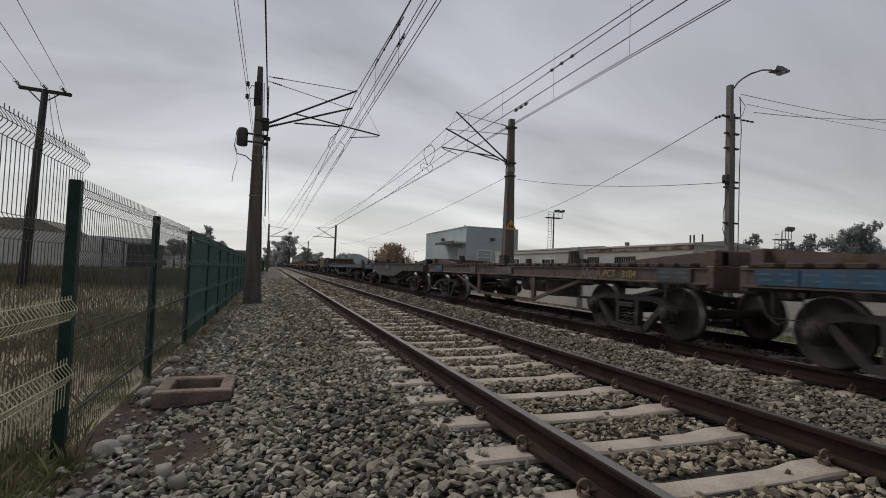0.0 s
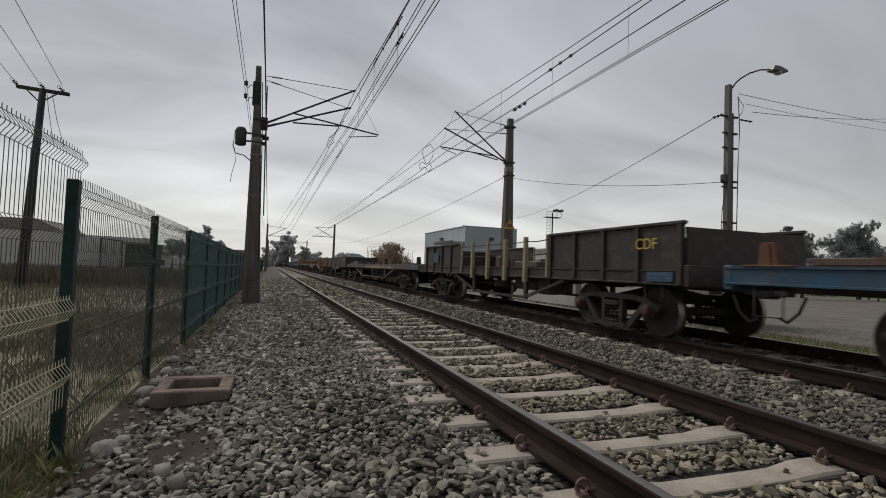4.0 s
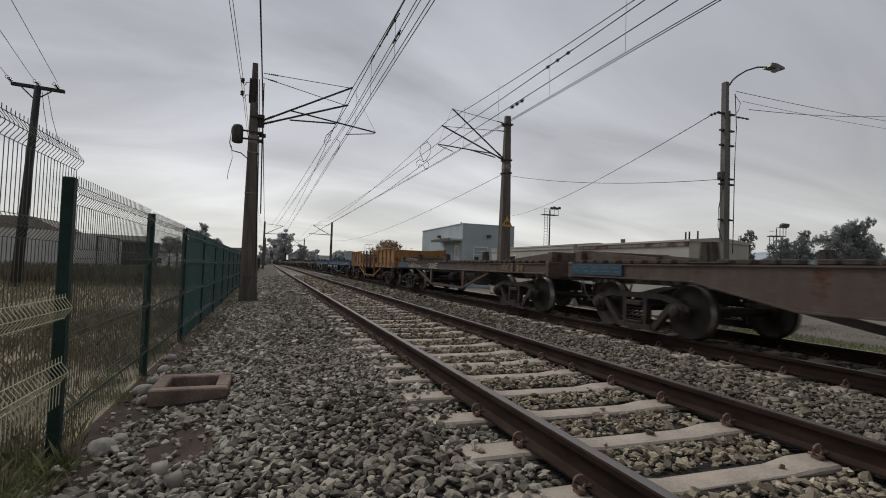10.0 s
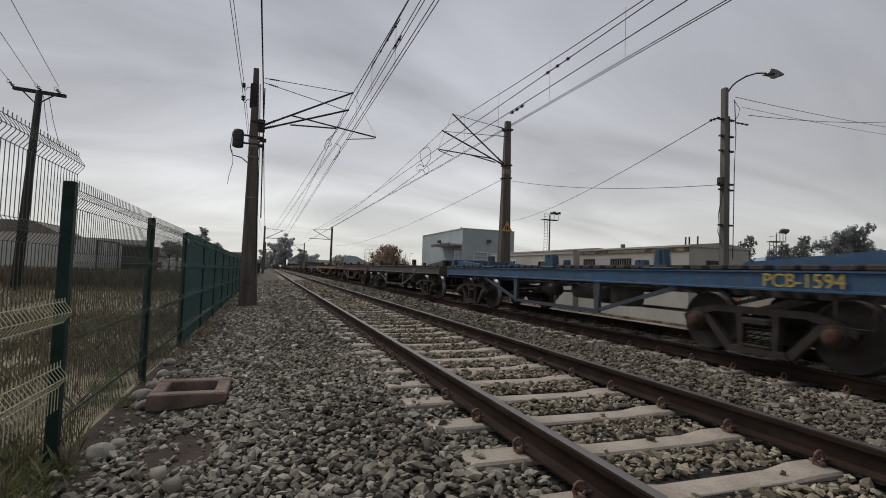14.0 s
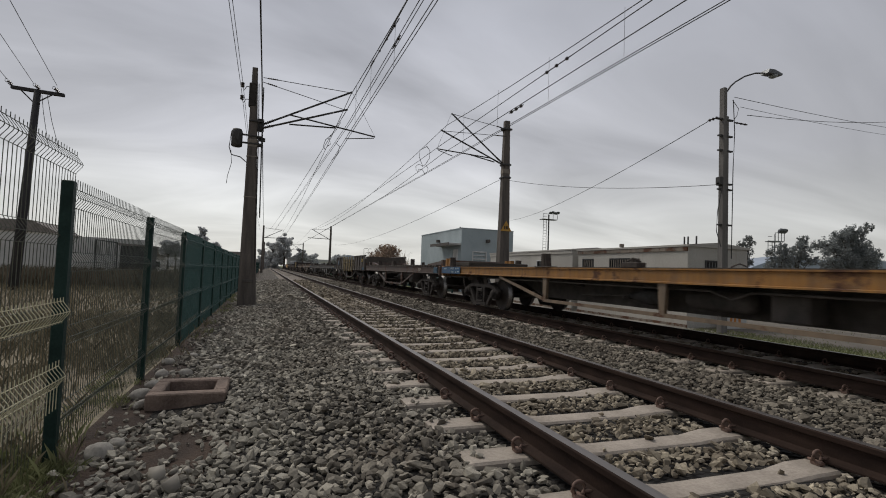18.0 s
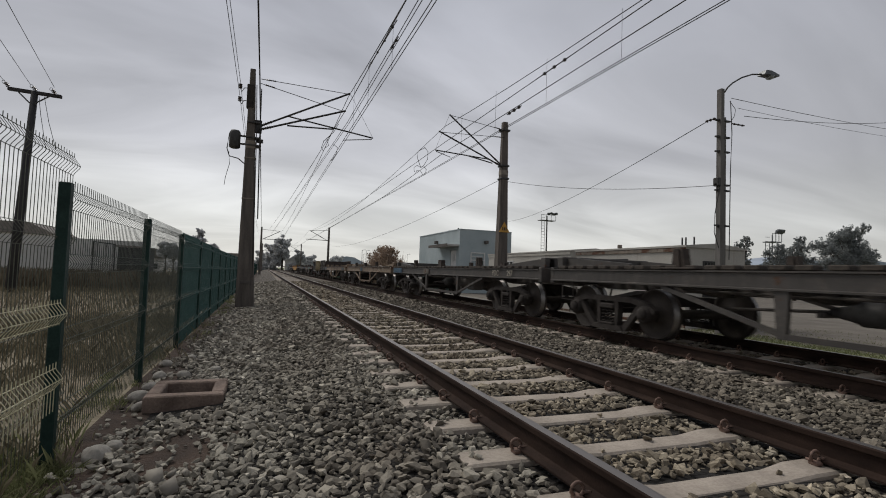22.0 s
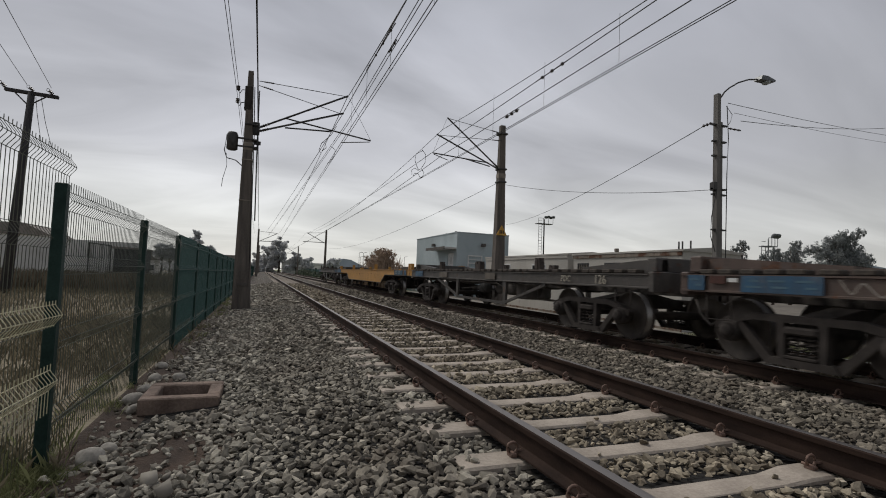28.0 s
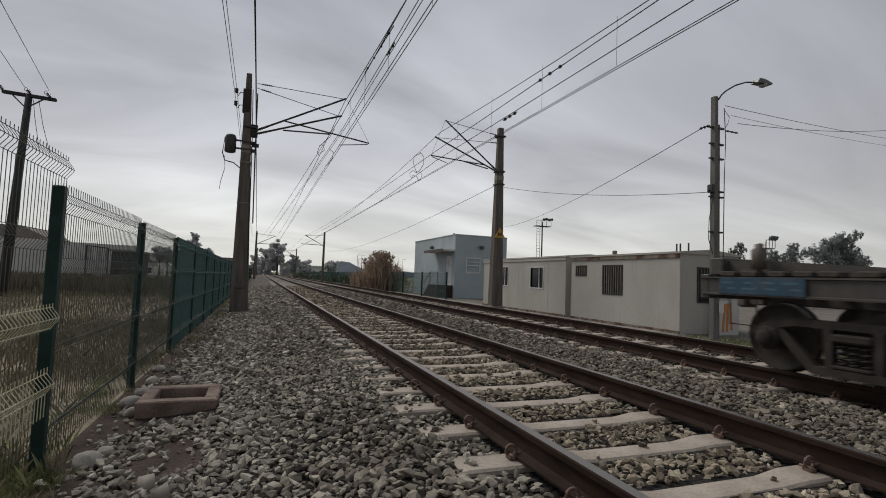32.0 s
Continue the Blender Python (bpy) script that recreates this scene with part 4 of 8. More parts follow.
def frame_parts(w, L, sill_mat, bog, u, cap, z0=0.85, z1=1.07, belly=None, truss=None, planks=True, deep=False, end_mat=None, steps=True, inset=(0, 0)):
    """What all the wagons share: sills, cross bearers, couplers, trusses, bogies."""
    h = L / 2
    for s in (-1, 1):
        x = s * 1.40
        if belly:
            yk0, yk1, zb = belly
            low = [(-h, z0), (-yk1, z0), (-yk0, zb), (yk0, zb), (yk1, z0), (h, z0)]
            part("side_sill", Shape().prism([(y, z + 0.012) for y, z in low] + [(h, z1 - 0.02), (-h, z1 - 0.02)], x - 0.012, x + 0.012), sill_mat, w)
            part("bottom_flange", Shape().prism([(y, z - 0.01) for y, z in low] + [(y, z + 0.012) for y, z in reversed(low)], x - 0.045, x + 0.045), M_DARKSILL if sill_mat == M_WELL else sill_mat, w)
            part("top_flange", Shape().box(x - 0.04, x + 0.045, -h, h, z1 - 0.02, z1 + 0.002), sill_mat, w)
        else:
            prof = [(-0.04, z0), (0.045, z0), (0.045, z0 + 0.02), (0.012, z0 + 0.028), (0.012, z1 - 0.028), (0.045, z1 - 0.02), (0.045, z1), (-0.04, z1), (-0.04, z1 - 0.02), (-0.012, z1 - 0.028), (-0.012, z0 + 0.028), (-0.04, z0 + 0.02)]
            part("side_sill", Shape().prism([(x + a, b) for a, b in prof], -h, h, 0, "y"), sill_mat, w)
        e = Shape().box(-1.42, 1.42, s * h - 0.10, s * h + 0.02, 0.80, 1.10, 0.012)
        part("end_sill", e, end_mat or sill_mat, w)
        part("coupler", shared("coupler", coupler_mesh), None, w, "", pose(0, s * h, 0, 0, 0, 0 if s > 0 else 180))
        add_bogie(w, s * (h - bog - inset[s > 0]), u, cap)
    part("centre_sill", Shape().box(-0.20, 0.20, -h + 0.1, h - 0.1, 0.74, 1.02, 0.01) if not deep else
         Shape().prism([(-h + 0.1, 0.78), (-h + 3.4, 0.78), (-h + 4.6, 0.42), (h - 4.6, 0.42), (h - 3.4, 0.78), (h - 0.1, 0.78), (h - 0.1, 1.02), (-h + 0.1, 1.02)], -0.30, 0.30),
         M_BLACK, w)
    for i in range(5):
        y = -h + 2.9 + (L - 5.8) * i / 4
        part("cross_bearer", shared(("bearer",), lambda: Shape().prism([(-1.38, 0.88), (-0.2, 0.70), (0.2, 0.70), (1.38, 0.88), (1.38, 1.03), (-1.38, 1.03)], -0.09, 0.09, 0, "y").mesh("cross_bearer", M_BLACK)), None, w, "", pose(0, y, 0))
    if truss:
        pw, ch = (0.075, 0.055) if deep else (0.085, 0.06)
        yt, yp, zl, mids = truss      # where the diagonals start, the outer posts, the chord's height, further posts
        for s in (-1, 1):
            x = s * 1.38
            # the truss on the far side is coloured black to stand for its shade
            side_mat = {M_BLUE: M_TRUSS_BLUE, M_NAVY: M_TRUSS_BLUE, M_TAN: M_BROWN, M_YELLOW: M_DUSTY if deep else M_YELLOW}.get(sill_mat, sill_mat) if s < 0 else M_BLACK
            for e in (-1, 1):
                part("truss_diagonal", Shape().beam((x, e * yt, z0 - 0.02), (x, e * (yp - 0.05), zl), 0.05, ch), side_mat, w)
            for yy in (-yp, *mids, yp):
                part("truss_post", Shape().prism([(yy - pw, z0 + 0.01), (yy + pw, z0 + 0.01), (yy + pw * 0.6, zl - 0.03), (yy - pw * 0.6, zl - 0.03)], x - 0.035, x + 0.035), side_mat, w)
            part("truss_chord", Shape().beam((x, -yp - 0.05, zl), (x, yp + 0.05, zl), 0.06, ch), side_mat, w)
    under_gear(w, h)
    if planks:
        me = shared("plank", lambda: Shape().box(-1.43, -1.22, -0.095, 0.095, 1.074, 1.135, 0.012).box(-1.22, 1.22, -0.095, 0.095, 1.05, 1.085).box(1.22, 1.43, -0.095, 0.095, 1.074, 1.135, 0.012).mesh("plank", M_PLANK))
        n = int(L / 0.30)
        for i in range(n):
            y = -h + 0.35 + (L - 0.7) * i / (n - 1)
            part("plank", me, None, w, "", pose(0.02 * math.sin(i * 5.1 + u), y + 0.02 * math.sin(i * 8.7 + u), 0, 0, 0, 0.5 * math.sin(i * 3.3 + u)))
    if steps:
        for e in (-1, 1):
            part("step", shared("step", step_mesh), None, w, "", pose(-1.40, e * (h - 0.55), 0))


def end_stops(w, h, mat):
    """Wedge beams and a cross beam on top of each end."""
    for e in (-1, 1):
        for x in (-1.05, 1.05):
            part("end_stop", Shape().prism([(e * h, 1.08), (e * h, 1.28), (e * (h - 0.45), 1.28), (e * (h - 1.9), 1.175), (e * (h - 1.9), 1.12), (e * (h - 0.5), 1.12), (e * (h - 0.4), 1.08)], x - 0.07, x + 0.07), mat, w)
        part("end_beam", Shape().box(-1.25, 1.25, e * (h - 0.09) - 0.09, e * (h - 0.09) + 0.09, 1.10, 1.31, 0.012), mat, w)


def locks(w, places, kinds, mat):
    mat = mat if mat in (M_RUST, M_NAVY, M_WELL) else M_LOCK
    for y, k in zip(places, kinds):
        for s in (-1, 1):
            part("container_lock", shared(("lock", k, mat.name), lambda: bracket_mesh(k).mesh("container_lock", mat)), None, w, "", pose(s * 1.34, y, 0))


def name_plate(w, y0, y1, z0, z1, mat=None):
    p = part("name_plate", Shape().box(-1.450, -1.444, y0, y1, z0, z1), mat or M_LOGO, w, "dark grey painted panel" if mat == M_GREY else "painted blue plate")
    # faint small writing as bars
    n = int((y1 - y0) / 0.24)
    for i in range(n):
        for k in range(2):
            ya = y0 + (y1 - y0) * (i + 0.18 + 0.1 * k) / n
            part("writing_bar", Shape().box(-1.4525, -1.4502, ya, ya + (y1 - y0) / n * (0.62 if (i + k) % 3 else 0.4), z0 + (z1 - z0) * (0.28 + 0.36 * k), z0 + (z1 - z0) * (0.40 + 0.36 * k)), M_FAINT, p)


def load_plate(w, y0, y1):
    """Blue plate with the load and the tare in two lines, small writing beside them as bars."""
    p = part("name_plate", Shape().box(-1.450, -1.444, y0, y1, 0.875, 1.075), M_BLUE, w, "bright blue painted plate")
    for text, y, z in (("CARGA", y1 - 0.92, 1.027), ("60", y1 - 1.22, 1.027), ("TARA", y1 - 0.92, 0.922), ("18", y1 - 1.22, 0.922)):
        lettering(text, 0.088, M_LETTER_P, w, text_matrix(y, z))
    for a, b, z in ((0.23, 0.34, 1.0), (0.38, 0.42, 1.0), (1.34, 1.44, 1.02), (1.34, 1.44, 0.92)):
        part("writing_bar", Shape().box(-1.4525, -1.4502, y1 - b, y1 - a, z, z + 0.03), M_LETTER_P, p)


WAGONS = []


def start_wagon(kind, u_rear, L, label):
    """Empty at rail level below the middle; u_rear: where its rear end is at 0 s."""
    u = u_rear - L / 2
    w = thing(kind, pose(TRACKS[1], u * STRETCH, 0), label, "goods wagon", "wagons of the train")
    WAGONS.append((w, u * STRETCH))
    return w, u


def flat_wagon(u_rear, mat, label, words=(), L=11.75, lock_mat=None, plates=(), kinds=(4, 0, 4), bow=False, cap=False, letter=None, stops=True, inset=(0, 0), patches=(), places=(-2.85, 0.05, 2.85)):
    w, u = start_wagon("flat_wagon", u_rear, L, label)
    h = L / 2
    frame_parts(w, L, mat, 1.62, u, cap, belly=(1.7, 3.1, 0.58) if bow else None, truss=None if bow else (3.15, 1.44, 0.36, ()), inset=inset)
    if bow:
        for s in (-1, 1):
            part("truss_rod", Shape().beam((s * 0.9, -3.2, 0.80), (s * 0.9, -1.0, 0.42), 0.06, 0.09).beam((s * 0.9, -1.0, 0.42), (s * 0.9, 1.0, 0.42), 0.06, 0.09).beam((s * 0.9, 1.0, 0.42), (s * 0.9, 3.2, 0.80), 0.06, 0.09), M_BLACK, w)
    if stops:
        end_stops(w, h, mat)
    locks(w, places, kinds, lock_mat or mat)
    for y0, y1 in patches:
        part("worn_patch", Shape().box(-1.449, -1.4455, y0, y1, 0.88, 1.045), M_PATCH, w, "pale worn paint patch")
    for p in plates:
        name_plate(w, *p)
    for text, y, size in words:
        lettering(text, size, letter or M_LETTER, w, text_matrix(y, 0.957))
    return w


def long_wagon(u_rear, mat, label, words=(), L=17.9, plates=(), letter=None, lock_mat=None, brown_ends=False, boards=None, inset=(0, 0), lock_set=((-8.7, -3.05, 0.65, 3.15, 8.4), (4, 0, 2, 4, 4)), panels=()):
    w, u = start_wagon("flat_wagon", u_rear, L, label)
    frame_parts(w, L, mat, 2.62, u, False, z0=0.87, z1=1.08, truss=(5.15, 3.1, 0.42, (0.0,)), deep=True, planks=False, inset=inset)
    part("deck", Shape().box(-1.36, 1.36, -L / 2 + 0.12, L / 2 - 0.12, 1.065, 1.095), M_PLANK, w, "dark plank deck")
    locks(w, *lock_set, lock_mat or mat)
    for y0, y1, pm_, lab in panels:
        part("sill_patch", Shape().box(-1.4505, -1.4455, y0, y1, 0.872, 1.078), pm_, w, lab)
    if brown_ends:
        for e, y0, y1 in ((-1, -7.88, -4.6), (1, 2.1, 7.7)):
            part("sill_patch", Shape().box(-1.4505, -1.4455, y0, y1, 0.872, 1.078), M_BROWN, w, "rusty brown end of the sill")
            part("end_diagonal", Shape().beam((-1.425, e * 5.1, 0.85), (-1.425, e * 3.1, 0.42), 0.03, 0.06), M_BROWN, w)
    if boards:
        y0, y1 = boards
        for i, (x, z, sh_) in enumerate(((-1.1, 1.10, 0.0), (-0.6, 1.10, 0.3), (-0.1, 1.10, 0.1), (0.5, 1.10, 0.2), (-0.9, 1.185, 0.9), (-0.3, 1.185, 1.2))):
            part("board", Shape().box(x - 0.2, x + 0.2, y0 + sh_, y1 - sh_, z, z + 0.08, 0.008), M_REDBROWN if mat == M_NAVY else M_BROWN, w, "dark red steel board on the deck")
    for p in plates:
        name_plate(w, *p)
    for text, y, size in words:
        lettering(text, size, letter or M_LETTER, w, text_matrix(y, 0.975))
    return w


def end_lumps(w, y, mat):
    """Pairs of cast stops on top of each end."""
    for e in (-1, 1):
        for x in (-1.25, 1.25):
            for d in (0.0, 0.27):
                part("end_stop", shared(("lump", mat.name), lambda: Shape().prism([(-0.09, 1.09), (0.09, 1.09), (0.065, 1.34), (-0.065, 1.34)], -0.07, 0.07).mesh("end_stop", mat)), None, w, "", pose(x, e * (y + (d if e < 0 else -d)), 0))
        part("end_beam", Shape().box(-1.15, 1.15, e * (y - 0.9) - 0.6, e * (y - 0.9) + 0.6, 1.11, 1.23, 0.012), M_PLANK, w, "dark timber on the deck's end")


def well_wagon(u_rear, mat, label, L=18.64):
    w, u = start_wagon("flat_wagon", u_rear, L, label)
    frame_parts(w, L, mat, 2.62, u, False, z0=0.87, z1=1.10, belly=(4.4, 5.15, 0.50), planks=False, inset=(0.72, 0.27))
    part("deck", Shape().box(-1.36, 1.36, -L / 2 + 0.12, L / 2 - 0.12, 1.085, 1.11), M_PLANK, w, "dark plank deck")
    locks(w, (-3.0, 0.6, 3.08), (4, 2, 4), mat)
    name_plate(w, -8.14, -6.85, 0.89, 1.08, M_NAVY)
    name_plate(w, -8.64, -8.31, 0.89, 1.08)
    name_plate(w, 7.65, 9.26, 0.872, 1.098)
    lettering("TFC", 0.17, M_LETTER, w, text_matrix(-7.12, 0.98))
    lettering("3", 0.17, M_LETTER, w, text_matrix(-7.64, 0.98))
    rw = np.random.default_rng(5)
    # a broken line of rust where a strip was cut away, and a few spots
    y = 2.9
    while y > -4.0:
        ln = rw.uniform(0.03, 0.22)
        part("rust_mark", Shape().box(-1.4135, -1.4118, y - ln, y, 0.872 + rw.uniform(-0.008, 0.008), 0.886 + rw.uniform(0, 0.008)), M_RUST, w, "rust mark")
        y -= ln + rw.uniform(0.04, 0.35)
    for y, z, a in ((1.0, 0.83, 0.045), (-1.42, 0.80, 0.05), (-1.56, 0.83, 0.03), (-3.1, 0.72, 0.05), (3.3, 0.93, 0.03)):
        part("rust_mark", Shape().prism([(y + a * k, z + b * a) for k, b in ((-1, -0.5), (-0.3, -1), (0.6, -0.8), (1, 0.2), (0.5, 0.9), (-0.6, 0.7))], -1.4138, -1.4118), M_RUST, w, "rust mark")
    part("brake_hose", Shape().tube([(-1.36, -0.1, 0.50), (-1.38, -0.25, 0.45), (-1.38, -0.5, 0.42), (-1.37, -0.75, 0.46), (-1.36, -0.95, 0.50)], 0.016, 6).tube([(-1.36, -0.3, 0.50), (-1.38, -0.45, 0.40), (-1.37, -0.6, 0.47)], 0.012, 6), M_BLACK, w, "black hose below the sill")
    return w


def box_wall(w, y0, y1, z0, z1, mat, ribs, top=0.05, far_mat=None):
    """A stretch of plate side with upright ribs and a top flange, on both sides."""
    for s in (-1, 1):
        part("side_plate", Shape().box(s * 1.39 - 0.012, s * 1.39 + 0.012, y0, y1, z0, z1), mat if s < 0 else far_mat, w)
        part("top_rail", Shape().box(s * 1.40 - 0.06, s * 1.40 + 0.06, y0 - 0.02, y1 + 0.02, z1, z1 + top, 0.01), mat, w)
        for i in range(ribs):
            y = y0 + 0.05 + (y1 - y0 - 0.10) * i / (ribs - 1)
            part("rib", shared(("rib", z0, z1, mat.name), lambda: Shape().prism([(-0.045, z0), (0.045, z0), (0.035, z1), (-0.035, z1)], -0.03, 0.03).mesh("rib", mat)), None, w, "", pose(s * 1.425, y, 0))


def stake_wagon(u_rear, mat, stake_mat, label, words="", L=11.55, cable=True, ladder=False, plate=True, letter=None, spray=False, dark_stakes=(), broken=(), scrawl=False):
    """Flat wagon with a plate box at each end and stakes between."""
    w, u = start_wagon("stake_wagon", u_rear, L, label)
    h = L / 2
    frame_parts(w, L, mat, 1.58, u, True, z0=0.82, z1=1.03, truss=(2.9, 1.42, 0.38, ()), planks=False)
    part("deck", Shape().box(-1.36, 1.36, -h + 0.05, h - 0.05, 1.02, 1.05), M_PLANK, w, "dark plank deck")
    for e in (-1, 1):
        y0, y1 = sorted((e * (h - 3.38), e * h))
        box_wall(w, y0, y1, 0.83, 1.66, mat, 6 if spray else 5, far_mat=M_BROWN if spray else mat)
        part("end_plate", Shape().box(-1.36, 1.36, e * h - 0.03, e * h + 0.01, 1.0, 1.45 if spray else 1.62), M_BROWN if spray else mat, w)
        part("inner_plate", Shape().box(-1.38, 1.38, e * (h - 0.9) - 0.02, e * (h - 0.9) + 0.02, 1.05, 1.5), mat, w)
    ys = (-1.5, -0.52, 0.46, 1.45)
    for s in (-1, 1):
        for i, y in enumerate(ys):
            if i in broken and s < 0:
                part("stake", Shape().beam((-1.40, y - 0.18, 1.06), (-1.30, y + 0.12, 1.36), 0.07, 0.07), stake_mat, w, "bent stake that leans inwards")
                continue
            sm = M_BLACK if i in dark_stakes else stake_mat
            part("stake", shared(("stake", sm.name), lambda: Shape().prism([(-0.055, 0.72), (0.055, 0.72), (0.045, 1.69), (-0.045, 1.69)], -0.045, 0.045).mesh("stake", sm)), None, w, "black steel stake" if i in dark_stakes else "", pose(s * 1.47, y, 0, 0, 0, 4 * math.sin(i * 3 + u)))
        if cable:
            pts = []
            for a, b in zip((-h + 3.4, *ys), (*ys, h - 3.4)):
                pts += [(s * 1.47, a + (b - a) * t, 1.60 - 0.10 * t * (1 - t)) for t in (0, 0.25, 0.5, 0.75)]
            part("cable", Shape().tube(pts + [(s * 1.47, h - 3.4, 1.60)], 0.007 if spray else 0.012, 5), M_WIRE, w)
            if spray:
                continue
            part("cable", Shape().tube([(p[0], p[1], p[2] - 0.28) for p in pts] + [(s * 1.47, h - 3.4, 1.32)], 0.012, 5), M_WIRE, w)
    corner_mat = mat if spray else stake_mat
    for e in (-1, 1):
        for s in (-1, 1):
            part("corner_post", shared(("corner", corner_mat.name), lambda: Shape().box(-0.03, 0.03, -0.036, 0.036, 0.84, 1.70, 0.008).mesh("corner_post", corner_mat)), None, w, "", pose(s * 1.43, e * (h - 3.44), 0))
    part("load_beam", Shape().box(-0.5, 0.5, -0.6, 0.55, 1.05, 1.20, 0.02).box(-0.9, -0.5, 0.7, 1.0, 1.05, 1.32, 0.02), M_BROWN, w, "rusty steel block on the deck")
    if plate:
        name_plate(w, -h + 0.15, -h + 0.65, 0.86, 1.0)
        if not spray:
            name_plate(w, h - 1.40, h - 0.86, 1.14, 1.47, M_NAVY)
    if words:
        if spray:
            part("worn_patch", Shape().box(-1.408, -1.4035, -h + 0.72, -h + 1.2, 1.12, 1.36), M_OLIVE, w, "dull olive paint patch")
            part("worn_patch", Shape().box(-1.408, -1.4035, -3.15, -2.60, 1.05, 1.38), M_OLIVE, w, "dull olive paint patch")
        lettering(words, 0.27 if spray else 0.24, letter or M_LETTER, w, text_matrix(-h + 0.66, 1.27 if spray else 1.40, -1.466))
    if ladder:
        for e in (-1, 1):
            part("ladder", shared("ladder", ladder_mesh), None, w, "grimy steel ladder", pose(-1.42, e * (h - 0.3), 0))
    if scrawl:
        for pts in (((2.92, 0.46), (2.75, 0.40), (2.88, 0.30), (2.70, 0.24)), ((2.82, 0.2), (2.66, 0.12), (2.56, 0.2), (2.60, 0.0))):
            stroke([(h - a, b) for a, b in pts], 0.03, h, 1.14, M_STAKE_CREAM, w, -1.404)
    if spray:
        for pts in (((5.01, 0.0), (4.93, 0.36), (4.74, 0.38), (4.66, 0.0)), ((5.02, 0.40), (4.70, 0.42)), ((4.98, 0.2), (4.70, 0.2)),
                    ((4.10, 0.42), (4.20, 0.12), (4.28, 0.02), (4.10, 0.14), (3.98, 0.2), (3.92, 0.05), (3.84, 0.05)),
                    ((3.28, 0.34), (3.40, 0.44), (3.53, 0.36), (3.48, 0.22), (3.36, 0.20), (3.50, 0.16), (3.54, 0.06), (3.42, 0.0), (3.30, 0.06), (3.36, 0.16)), ((3.28, 0.1), (3.22, 0.04)),
                    ((2.64, 0.46), (2.80, 0.40), (2.90, 0.24), (2.85, 0.04), (2.72, 0.0), (2.63, 0.1), (2.70, 0.2), (2.80, 0.15)), ((2.96, 0.42), (2.90, 0.46), (2.84, 0.40))):
            stroke([(h - a, b) for a, b in pts], 0.017, h, 1.11, M_SPRAY, w, -1.404)
        for pts in (((5.80, 0.0), (5.76, 0.16), (5.68, 0.02)), ((5.62, 0.02), (5.60, 0.14), (5.52, 0.14), (5.52, 0.0)), ((5.46, 0.14), (5.46, 0.02), (5.38, 0.02), (5.38, 0.14)), ((5.32, 0.0), (5.30, 0.16), (5.24, 0.1), (5.26, 0.0))):
            stroke([(h - a, b) for a, b in pts], 0.022, h, 0.92, M_SPRAY, w, -1.404)
        part("name_plate", Shape().box(-1.408, -1.4035, 5.23, 5.75, 1.11, 1.42), M_LOGO, w, "faded blue painted square")
    return w


